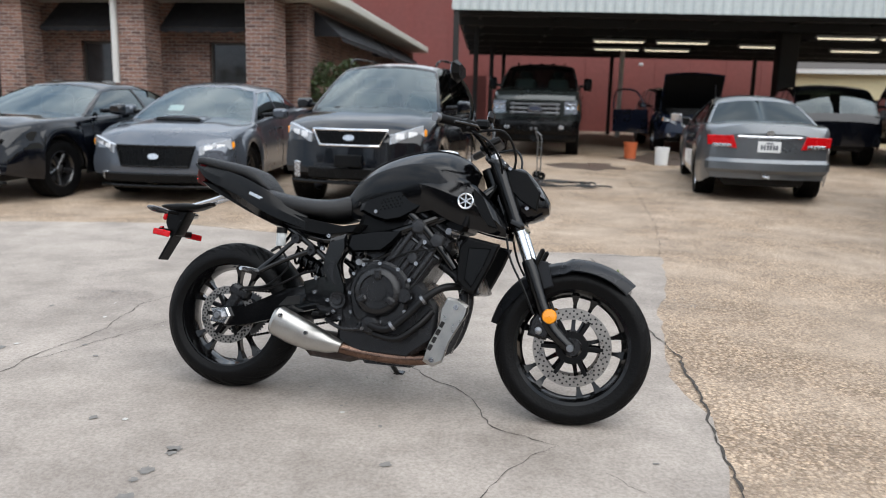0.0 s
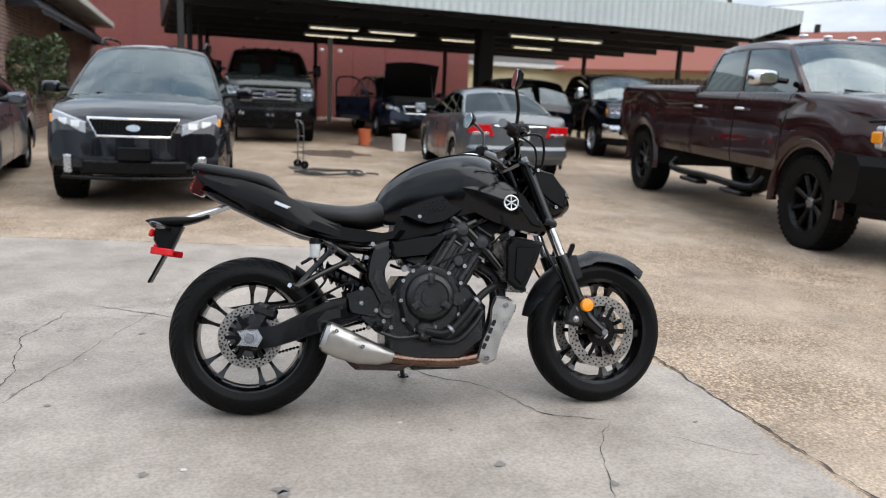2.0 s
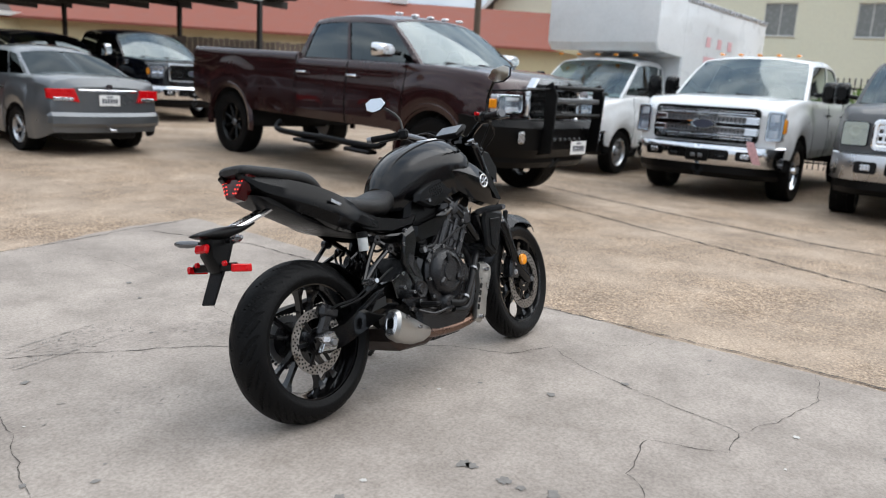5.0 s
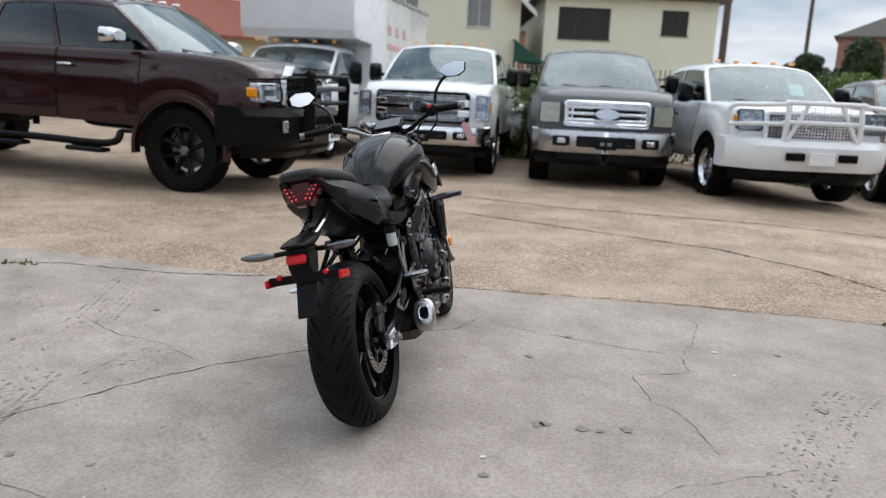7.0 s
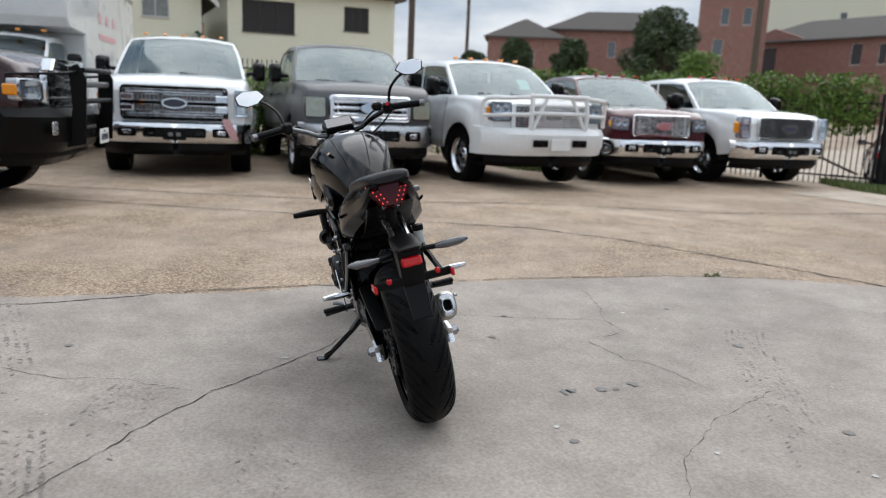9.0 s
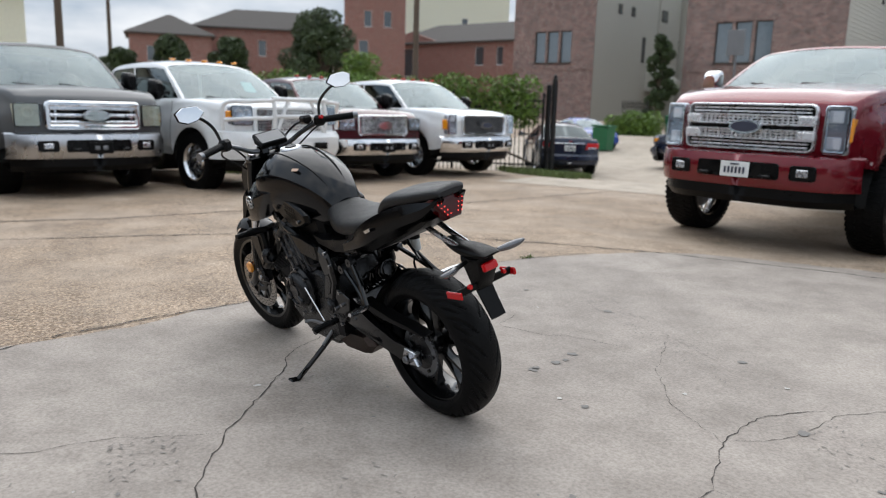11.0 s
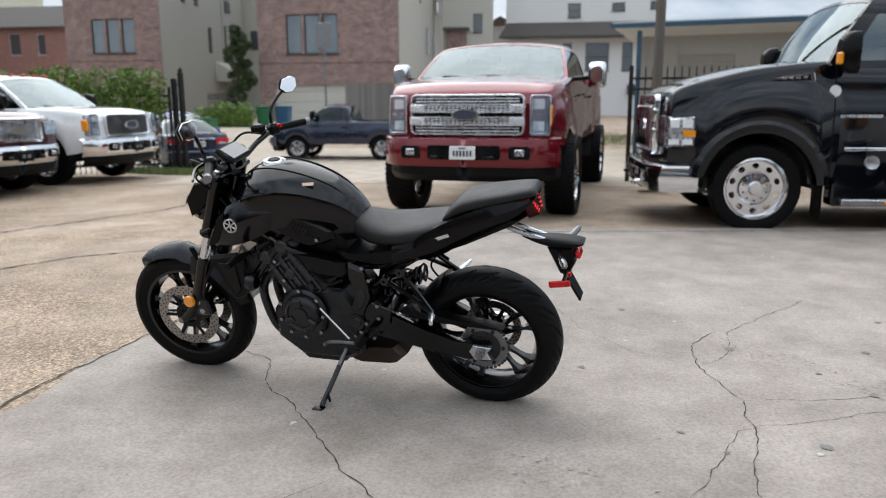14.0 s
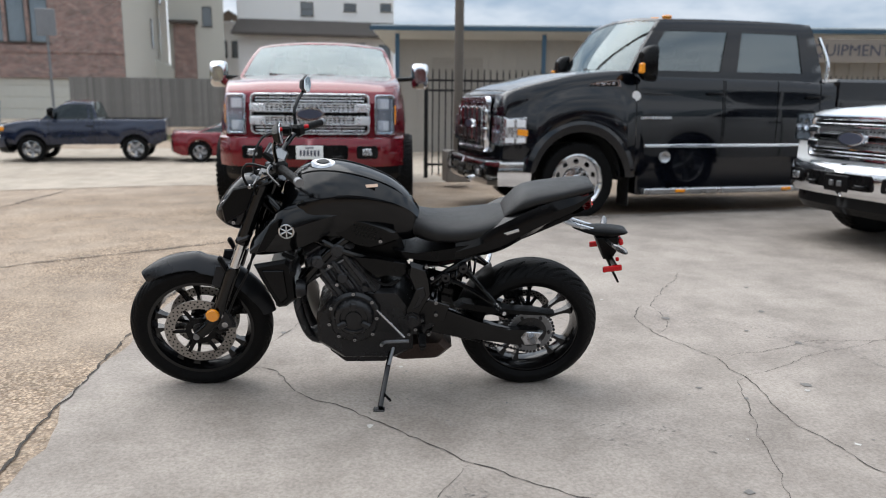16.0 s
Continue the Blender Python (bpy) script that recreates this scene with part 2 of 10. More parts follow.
    def mirror(self):
        o = len(self.v)
        self.v += [(x, -y, z) for x, y, z in self.v]
        self.f += [tuple(i + o for i in f[::-1]) for f in self.f]
        return self


def spline(pts, k):
    """Catmull-Rom through points, k steps a span."""
    P = [Vector(p) for p in pts]
    out = []
    for i in range(len(P) - 1):
        a, b, c, d = P[max(i - 1, 0)], P[i], P[i + 1], P[min(i + 2, len(P) - 1)]
        for j in range(k):
            t = j / k
            out.append(0.5 * (2 * b + (c - a) * t + (2 * a - 5 * b + 4 * c - d) * t * t + (3 * b - a - 3 * c + d) * t ** 3))
    out.append(P[-1])
    return out


def hull(stations, n=24, k=5, axis="x"):
    """Rings of a smooth body from stations (x, z low, z high, half width, squareness, y middle)."""
    S = [tuple(s) + ((2.5, 0.0)[len(s) - 4:] if len(s) < 6 else ()) for s in stations]
    A = np.array(S, float)
    rows = []
    for i in range(len(A) - 1):
        a, b, c, d = A[max(i - 1, 0)], A[i], A[i + 1], A[min(i + 2, len(A) - 1)]
        for j in range(k):
            t = j / k
            rows.append(0.5 * (2 * b + (c - a) * t + (2 * a - 5 * b + 4 * c - d) * t * t + (3 * b - a - 3 * c + d) * t ** 3))
    rows.append(A[-1])
    rings = []
    for x, lo, hi, w, e, ym in rows:
        ring = []
        e = max(e, 1.2)
        for q in range(n):
            an = 2 * math.pi * q / n
            c, s = math.cos(an), math.sin(an)
            yy = abs(c) ** (2 / e) * (1 if c >= 0 else -1) * w + ym
            zz = (lo + hi) / 2 + abs(s) ** (2 / e) * (1 if s >= 0 else -1) * (hi - lo) / 2
            ring.append((x, yy, zz) if axis == "x" else (yy, -x, zz))
        rings.append(ring)
    return rings


def mesh_of(name, g, material, smooth=35, facing=None):
    """facing: the direction in which the faces of an open sheet shall look."""
    me = bpy.data.meshes.new(name)
    me.from_pydata(g.v, [], g.f)
    bm = bmesh.new()
    bm.from_mesh(me)
    bmesh.ops.recalc_face_normals(bm, faces=bm.faces)
    if facing is not None and sum((f.normal * f.calc_area() for f in bm.faces), Vector()).dot(Vector(facing)) < 0:
        bmesh.ops.reverse_faces(bm, faces=bm.faces)
    bm.to_mesh(me)
    bm.free()
    if smooth:
        me.shade_smooth()
        me.set_sharp_from_angle(angle=radians(smooth))
    me.materials.append(material)
    return me


def part(name, g, material, parent=None, label="", smooth=35, m=None, facing=None):
    ob = new(name, mesh_of(name, g, material, smooth, facing) if isinstance(g, G) else g)
    if parent is not None:
        ob.parent = parent
    if m is not None:
        ob.matrix_basis = m
    return tagged(ob, label)


def thing(name, label, category, m, group="", kind=""):
    ob = new(name)
    ob.empty_display_size = 0.2
    ob.matrix_basis = m
    return tagged(ob, label, category, group, kind)


def text_mesh(words, size, depth=0.004):
    cu = bpy.data.curves.new("words", "FONT")
    cu.body, cu.size, cu.extrude = words, size, depth
    cu.align_x = cu.align_y = "CENTER"
    cu.resolution_u = 3
    tmp = bpy.data.objects.new("words", cu)
    scene.collection.objects.link(tmp)
    me = bpy.data.meshes.new_from_object(tmp.evaluated_get(bpy.context.evaluated_depsgraph_get()))
    bpy.data.objects.remove(tmp)
    bpy.data.curves.remove(cu)
    return me


def text_part(name, words, size, material, parent, m, label="", depth=0.004):
    me = text_mesh(words, size, depth)
    me.materials.clear()
    me.materials.append(material)
    return part(name, me, material, parent, label, m=m)

# ---- ground ----
def ground_mat(name, light, dark, speck, agg):
    """Concrete: broad stains, tyre-worn streaks and fine grit; agg mixes in pebbles of exposed aggregate."""
    m = bpy.data.materials.new(name)
    m.use_nodes = True
    nt = m.node_tree
    N, L = nt.nodes, nt.links
    b = N["Principled BSDF"]
    co = N.new("ShaderNodeTexCoord")

    def noise_(scale, detail=6, rough=0.6):
        n = N.new("ShaderNodeTexNoise")
        n.inputs["Scale"].default_value, n.inputs["Detail"].default_value, n.inputs["Roughness"].default_value = scale, detail, rough
        L.new(co.outputs["Object"], n.inputs["Vector"])
        return n

    def ramp(src, stops):
        r = N.new("ShaderNodeValToRGB")
        while len(r.color_ramp.elements) < len(stops):
            r.color_ramp.elements.new(0.5)
        for e, (p, c) in zip(r.color_ramp.elements, stops):
            e.position, e.color = p, (*c, 1)
        L.new(src, r.inputs["Fac"])
        return r.outputs["Color"]

    def mix(kind, fac, a, c):
        x = N.new("ShaderNodeMix")
        x.data_type, x.blend_type = "RGBA", kind
        if isinstance(fac, float):
            x.inputs["Factor"].default_value = fac
        else:
            L.new(fac, x.inputs["Factor"])
        for sock, v in (("A", a), ("B", c)):
            if isinstance(v, tuple):
                x.inputs[sock].default_value = (*v, 1)
            else:
                L.new(v, x.inputs[sock])
        return x.outputs["Result"]
    big = noise_(0.35, 8, 0.62)
    mid = noise_(2.3, 8, 0.65)
    fine = noise_(70, 4, 0.7)
    col = ramp(big.outputs["Fac"], [(0.32, dark), (0.66, light)])
    blot = ramp(mid.outputs["Fac"], [(0.32, (0.64, 0.62, 0.6)), (0.6, (1.05, 1.04, 1.03))])
    col = mix("MULTIPLY", 0.85, col, blot)
    grit = ramp(fine.outputs["Fac"], [(0.34, (0.6, 0.59, 0.58) if agg else (0.74, 0.73, 0.72)), (0.62, (1.2, 1.2, 1.2) if agg else (1.11, 1.11, 1.11))])
    col = mix("MULTIPLY", 0.9, col, grit)
    pits = ramp(noise_(24, 9, 0.8).outputs["Fac"], [(0.26, (0.45, 0.44, 0.43)), (0.33, (1, 1, 1)), (0.66, (1, 1, 1)), (0.75, (1.25, 1.24, 1.22))])
    col = mix("MULTIPLY", 0.8, col, pits)
    dusk = noise_(7.0, 10, 0.75)
    dirt = ramp(dusk.outputs["Fac"], [(0.62, (0, 0, 0)), (0.72, (1, 1, 1))])
    dm = N.new("ShaderNodeMath")
    dm.operation = "MULTIPLY"
    dm.inputs[1].default_value = 0.45
    L.new(dirt, dm.inputs[0])
    col = mix("MIX", dm.outputs[0], col, speck)
    h = fine.outputs["Fac"]
    if agg:
        v = N.new("ShaderNodeTexVoronoi")
        v.inputs["Scale"].default_value = 62
        L.new(co.outputs["Object"], v.inputs["Vector"])
        peb = ramp(v.outputs["Color"], [(0.15, (0.5, 0.44, 0.37)), (0.45, (0.95, 0.93, 0.9)), (0.9, (1.5, 1.42, 1.3))])
        sm = ramp(v.outputs["Distance"], [(0.35, (1, 1, 1)), (0.62, (0.62, 0.58, 0.54))])
        col2 = mix("MULTIPLY", 1.0, mix("MULTIPLY", 0.85, col, peb), sm)
        worn = ramp(noise_(0.8, 6, 0.6).outputs["Fac"], [(0.38, (0.25, 0.25, 0.25)), (0.6, (1, 1, 1))])
        col = mix("MIX", worn, col, col2)
        h = v.outputs["Distance"]
    L.new(col, b.inputs["Base Color"])
    rr = N.new("ShaderNodeMapRange")
    rr.inputs["To Min"].default_value, rr.inputs["To Max"].default_value = 0.55, 0.95
    L.new(mid.outputs["Fac"], rr.inputs["Value"])
    L.new(rr.outputs["Result"], b.inputs["Roughness"])
    b.inputs["Specular IOR Level"].default_value = 0.35
    bu = N.new("ShaderNodeBump")
    bu.inputs["Strength"].default_value, bu.inputs["Distance"].default_value = (0.5, 0.006) if agg else (0.35, 0.004)
    L.new(h, bu.inputs["Height"])
    L.new(bu.outputs["Normal"], b.inputs["Normal"])
    return m


def ground_sheet(name, pts, z, material, label, cat, kind="structure"):
    g = G()
    g.add([(x, y, z) for x, y in pts], [tuple(range(len(pts)))])
    ob = part(name, g, material, smooth=0, facing=(0, 0, 1))
    return tagged(ob, label, cat, kind=kind)


M_AGG = ground_mat("exposed_aggregate", (0.48, 0.388, 0.302), (0.36, 0.285, 0.216), (0.17, 0.13, 0.1), True)
M_CONC = ground_mat("grey_concrete", (0.405, 0.36, 0.318), (0.29, 0.254, 0.225), (0.16, 0.145, 0.132), False)
M_STREET = ground_mat("pale_street_concrete", (0.5, 0.435, 0.355), (0.42, 0.355, 0.285), (0.3, 0.25, 0.2), False)
M_CRACK = mat("crack_soil", (0.05, 0.042, 0.036), 0.95, vary=0.3)
M_STAIN = mat("oil_stain", (0.18, 0.168, 0.155), 0.7, vary=0.25)
M_PALE = mat("pale_chip", (0.5, 0.48, 0.45), 0.8, vary=0.15)
M_GRASS = mat("grass_blades", (0.12, 0.16, 0.045), 0.7, vary=0.35, per_piece=0.3, island=True)
M_LEAF = mat("leaf_green", (0.045, 0.07, 0.022), 0.55, vary=0.3, per_piece=0.45, island=True)
M_LEAF2 = mat("bright_leaf_green", (0.12, 0.2, 0.03), 0.55, vary=0.3, per_piece=0.4, island=True)
M_BARK = mat("bark", (0.1, 0.075, 0.055), 0.9, vary=0.3, bump=0.5, bump_scale=40)

def clamp(v):
    return max(0.0, min(1.0, v))


def gz(x, y):
    """Height of the ground: the lot rises towards the carport, falls a little towards the row of pickups drops to the street and rises again past it."""
    rise = 0.028 * max(0.0, min(y, 24.0) - 8.8) * clamp((16 - x) / 4)
    fall = 0.017 * (max(2.5, min(x, 12.0)) - 2.5) * clamp((9 - y) / 4) * clamp((y + 12) / 3)
    return rise - fall - 0.09 * clamp((-0.6 - y) / 2.4) - 0.5 * clamp((-8 - y) / 5) + 0.5 * clamp((-24 - y) / 8)


gx_ = [-500, -60, -20, -6, 0, 2.5, 5, 7, 9, 10, 12, 13, 14, 15, 16, 60, 500]
gy_ = [-500, -40, -32, -28, -24, -15, -13, -12, -10.5, -9, -8, -6, -3, -1.8, -0.6, 0, 3, 5, 7, 8.8, 10, 12, 14, 16, 18, 20, 22, 24, 60, 500]


def ground_part(name, x0, x1, ya, yb, lift, material, label, cat):
    """A sheet that follows the ground between two lines of y."""
    xs = sorted({x0, x1, *[x for x in gx_ if x0 < x < x1]})
    ys = sorted({ya, yb, *[y for y in gy_ if ya < y < yb]})
    return tagged(part(name, G().patch([[(x, y, gz(x, y) + lift) for x in xs] for y in ys]), material, smooth=0, facing=(0, 0, 1)), label, cat, kind="structure")


ground_part("ground", -500, 500, -500, 500, 0.0, M_AGG, "tan exposed-aggregate parking lot ground", "ground")
PAD = [(2.05, 6.75), (1.4, 6.85), (0.2, 6.7), (-1.2, 7.2), (-2.83, 7.73), (-4.5, 7.45), (-12, 7.2), (-14, -2.5), (-6, -2.45), (-3.35, -2.05), (-1.2, -1.75), (0.03, -1.3), (0.35, -0.95), (0.97, 0.25), (1.2, 1.65), (1.3, 2.45), (1.43, 3.0), (1.38, 3.6), (1.6, 4.85), (1.72, 5.2), (1.9, 6.0)]


def ragged(pts, step, amp, seed):
    rnd = random.Random(seed)
    out = []
    for i, p in enumerate(pts):
        q = pts[(i + 1) % len(pts)]
        n = max(1, int(math.dist(p, q) / step))
        for k in range(n):
            t = k / n
            out.append((lerp2(p[0], q[0], t) + rnd.uniform(-amp, amp), lerp2(p[1], q[1], t) + rnd.uniform(-amp, amp)))
    return out


def lerp2(a, b, t):
    return a + (b - a) * t


pad = ground_sheet("concrete_pad", ragged(PAD, 0.12, 0.018, 3), 0.004, M_CONC, "cracked grey concrete slab", "pavement")
bm = bmesh.new()
bm.from_mesh(pad.data)
for y in (-0.6, -1.8):
    bmesh.ops.bisect_plane(bm, geom=bm.verts[:] + bm.edges[:] + bm.faces[:], plane_co=(0, y, 0), plane_no=(0, 1, 0))
for v in bm.verts:
    v.co.z = 0.004 + gz(v.co.x, v.co.y)
bm.to_mesh(pad.data)
bm.free()
ground_part("street", -80, 60, -24, -11.4, 0.005, M_STREET, "pale concrete street beyond the gate", "road")
ground_part("gateway_apron", -2.6, 6.2, -11.4, -6.4, 0.0055, M_STREET, "pale concrete gateway apron", "pavement")
ground_part("driveway", 9.4, 21.0, -46.2, -24.0, 0.006, M_STREET, "pale driveway up to the townhouse garages", "pavement")



def crack(pts, width0, seed, name="crack", z=0.0065, material=M_CRACK, lab="jagged dark crack in the concrete"):
    """A jagged gap along a line on the slab."""
    rnd = random.Random(seed)
    line = []
    for p, q in zip(pts, pts[1:]):
        n = max(2, int(math.dist(p, q) / 0.035))
        for k in range(n):
            t = k / n
            line.append((lerp2(p[0], q[0], t), lerp2(p[1], q[1], t)))
    line.append(pts[-1])
    off = 0
    lft, rgt = [], []
    for i, (x, y) in enumerate(line):
        a, c = line[max(0, i - 1)], line[min(len(line) - 1, i + 1)]
        d = math.hypot(c[0] - a[0], c[1] - a[1]) or 1
        nx, ny = -(c[1] - a[1]) / d, (c[0] - a[0]) / d
        off = off * 0.7 + rnd.uniform(-0.011, 0.011)
        w = width0 * 0.58 * rnd.uniform(0.2, 1.3) * min(1, 0.3 + i / 6, 0.3 + (len(line) - 1 - i) / 6)
        zz = z + gz(x, y)
        lft.append((x + nx * (off + w / 2), y + ny * (off + w / 2), zz))
        rgt.append((x + nx * (off - w / 2), y + ny * (off - w / 2), zz))
    ob = part(name, G().patch([lft, rgt]), material, smooth=0, facing=(0, 0, 1))
    return tagged(ob, lab, "crack", kind="structure")


crack([(0.75, 2.75), (0.5, 2.9), (0.36, 3.3), (0.22, 3.43), (0.05, 3.65), (-0.05, 3.8), (-0.2, 4.05), (-0.4, 4.25), (-0.87, 4.66), (-1.4, 5.1)], 0.011, 1)
crack([(-0.2, 4.05), (0.05, 4.35), (0.15, 4.6), (0.4, 4.9)], 0.005, 2)
crack([(0.75, 2.75), (0.55, 2.55), (0.42, 2.28), (0.2, 1.75), (0.0, 1.75), (-0.08, 2.05), (-0.4, 2.05), (-0.5, 1.95), (-0.9, 1.9)], 0.006, 3)
crack([(0.2, 1.75), (0.45, 1.6), (0.8, 1.45), (1.2, 1.5)], 0.005, 4)
crack([(0.9, 2.55), (1.05, 2.35), (1.2, 2.3)], 0.005, 5)
crack([(-1.9, 2.1), (-1.7, 2.4), (-1.68, 2.75), (-1.8, 3.15), (-1.75, 3.55), (-1.65, 4.0), (-1.7, 4.5), (-1.5, 5.0)], 0.009, 6)
crack([(-1.68, 2.75), (-1.9, 2.45), (-1.95, 2.12), (-2.3, 1.7), (-2.7, 1.2)], 0.006, 7)
crack([(-1.8, 3.15), (-2.1, 3.1), (-2.5, 3.0), (-3.1, 3.1)], 0.005, 8)
crack([(-1.68, 2.75), (-1.35, 2.5), (-1.1, 2.1), (-0.95, 1.6)], 0.004, 9)
crack([(-3.6, 2.9), (-2.4, 3.2), (-1.7, 3.49), (-1.45, 4.0), (-1.23, 4.52), (-0.95, 5.0), (-0.8, 5.6)], 0.005, 10)
crack([(1.38, 6.6), (1.55, 5.6), (1.42, 4.7), (1.5, 3.9), (1.44, 3.29), (1.36, 2.6), (1.27, 1.76), (1.05, 0.6), (0.7, -0.4)], 0.022, 11, lab="broken joint between slab and aggregate")
crack([(8.9, 7.6), (7.73, 5.42), (6.4, 3.2), (5.5, 1.6), (4.9, -0.6), (4.2, -3.3), (3.6, -6.2)], 0.06, 12, lab="dark expansion joint across the lot")
crack([(6.2, 5.0), (4.33, 2.22), (3.14, 0.5), (2.38, -0.02), (1.67, -0.32), (0.4, -0.95), (-1.0, -1.36), (-2.6, -1.68), (-7, -2.4)], 0.045, 13, lab="dark expansion joint across the lot")
crack([(2.05, 6.75), (2.4, 8.6), (2.7, 11), (3.0, 14)], 0.009, 15, lab="dark expansion joint across the lot")
crack([(-2.83, 7.73), (-1.2, 7.2), (0.2, 6.7), (2.05, 6.75)], 0.018, 16, lab="broken joint between slab and aggregate")
crack([(0.45, 5.2), (0.5, 6.2), (0.3, 6.7)], 0.004, 17)


def blot(x, y, r, seed, material, name, lab, z=0.0075):
    rnd = random.Random(seed)
    n = 14
    ph = [rnd.uniform(0.6, 1.25) for _ in range(n)]
    st, an = rnd.uniform(0.55, 1.0), rnd.uniform(0, 3.1)
    pts = []
    for k in range(n):
        a = 2 * math.pi * k / n
        u, v = r * ph[k] * math.cos(a), r * ph[k] * math.sin(a) * st
        pts.append((x + u * math.cos(an) - v * math.sin(an), y + u * math.sin(an) + v * math.cos(an), z + gz(x + u * math.cos(an) - v * math.sin(an), y + u * math.sin(an) + v * math.cos(an))))
    return tagged(part(name, G().add(pts, [tuple(range(n))]), material, smooth=0, facing=(0, 0, 1)), lab, "stain", group="stains on the slab", kind="structure")


for i, (x, y) in enumerate([(-1.1, 2.81), (0.12, 2.53), (-0.67, 2.57), (0.45, 2.28), (-0.7, 2.4), (-0.71, 2.33), (-0.67, 2.54), (-0.69, 2.22), (-2.25, 2.76), (-2.4, 3.02), (-1.47, 3.53), (-1.11, 4.45), (-1.9, 2.43), (-2.6, 2.4), (-2.0, 3.6), (0.3, 1.2), (-1.4, 1.7), (-0.4, 1.3), (-2.9, 1.8), (0.6, 4.6), (-2.2, 4.4), (0.2, 5.4), (-3.3, 3.9)]):
    blot(x, y, 0.018 + 0.012 * ((i * 7) % 5) / 4, i + 20, M_STAIN, "oil_spot", "small dark oil spot on the slab")
rs = random.Random(77)
for i in range(70):
    blot(rs.uniform(-4.5, 1.1), rs.uniform(-0.8, 6.4), rs.uniform(0.006, 0.016), i + 90, M_STAIN if i % 3 else M_PALE, "oil_spot", "tiny spot on the slab", 0.0072)
blot(0.12, 3.65, 0.02, 300, M_PALE, "paint_chip", "small pale paint spot on the slab")
for i, (x, y, r) in enumerate([(5.0, 17.5, 1.6), (2.5, 15.5, 0.8)]):
    blot(x, y, r, i + 400, mat("wet_patch", (0.12, 0.09, 0.07), 0.35, vary=0.25) if i == 0 else bpy.data.materials["wet_patch"], "damp_patch", "damp brown patch on the aggregate", 0.003)


def tyre_track(pts, w, seed, keep=0.5):
    """A band of faint tread marks left by a tyre, denser along its edges and broken where the slab is worn."""
    rnd = random.Random(seed)
    g = G()
    line = spline([Vector((x, y, 0)) for x, y in pts], 12)
    run = 0.0
    for p, q in zip(line, line[1:]):
        d = (q - p).length
        u = (q - p) / d
        for k in range(max(1, int(d / 0.018))):
            c0 = p + u * (k * 0.018)
            run += 0.018
            dens = keep * (0.55 + 0.45 * noise.noise(Vector((run * 2.2, seed * 3.1, 0))) * 2)
            for j in range(7):
                if rnd.random() > dens * (1.2 if j in (0, 1, 5, 6) else 0.7):
                    continue
                s_ = (j - 3) / 3
                c = (c0.x - u.y * s_ * w / 2, c0.y + u.x * s_ * w / 2)
                la, lb = rnd.uniform(0.002, 0.005), w / 22 * rnd.uniform(0.5, 1.1)
                sk = 0.008 * (1 if j % 2 else -1)
                g.add([(c[0] + u.x * (i * la + n_ * sk) - u.y * n_ * lb, c[1] + u.y * (i * la + n_ * sk) + u.x * n_ * lb, 0.0068) for i, n_ in ((-1, -1), (1, -1), (1, 1), (-1, 1))], [(0, 1, 2, 3)])
    return tagged(part("tyre_track", g, M_TRACK, smooth=0, facing=(0, 0, 1)), "faint dark tyre track on the slab", "stain", kind="stuff")


M_TRACK = mat("tyre_dust", (0.225, 0.203, 0.182), 0.85, vary=0.25)
tyre_track([(2.0, 5.12), (1.44, 5.02), (0.34, 4.86), (-0.48, 4.76), (-2.2, 4.7)], 0.24, 3, 0.6)
tyre_track([(0.9, 5.45), (0.2, 5.25), (-0.9, 5.1), (-2.4, 5.2)], 0.2, 4, 0.4)
tyre_track([(-0.2, 1.05), (-0.44, 1.26), (-1.06, 1.7), (-1.49, 1.97), (-1.89, 2.3), (-2.5, 3.0), (-2.8, 3.8)], 0.2, 5, 0.5)
tyre_track([(0.1, 3.4), (-0.33, 3.66), (-0.62, 3.81), (-1.3, 4.1)], 0.2, 6, 0.4)
tyre_track([(-0.05, 4.3), (-0.28, 4.41), (-0.7, 4.5)], 0.22, 7, 0.45)


# ---- walls with real openings ----
def wall_grid(g, w, h, th, holes):
    """A wall in x and z, front at y = 0, of that thickness, with rectangular openings (x0, x1, z0, z1) through it."""
    xs = sorted({0, w, *[v for o in holes for v in o[:2]]})
    zs = sorted({0, h, *[v for o in holes for v in o[2:]]})
    for i in range(len(xs) - 1):
        for j in range(len(zs) - 1):
            xm, zm = (xs[i] + xs[i + 1]) / 2, (zs[j] + zs[j + 1]) / 2
            if any(o[0] < xm < o[1] and o[2] < zm < o[3] for o in holes):
                continue
            for y in (0, th):
                g.add([(xs[i], y, zs[j]), (xs[i + 1], y, zs[j]), (xs[i + 1], y, zs[j + 1]), (xs[i], y, zs[j + 1])], [(0, 1, 2, 3)])
    for x0, x1, z0, z1 in list(holes) + [(0, w, 0, h)]:
        for a, b_ in (((x0, z0), (x1, z0)), ((x1, z0), (x1, z1)), ((x1, z1), (x0, z1)), ((x0, z1), (x0, z0))):
            g.add([(a[0], 0, a[1]), (b_[0], 0, b_[1]), (b_[0], th, b_[1]), (a[0], th, a[1])], [(0, 1, 2, 3)])
    return g


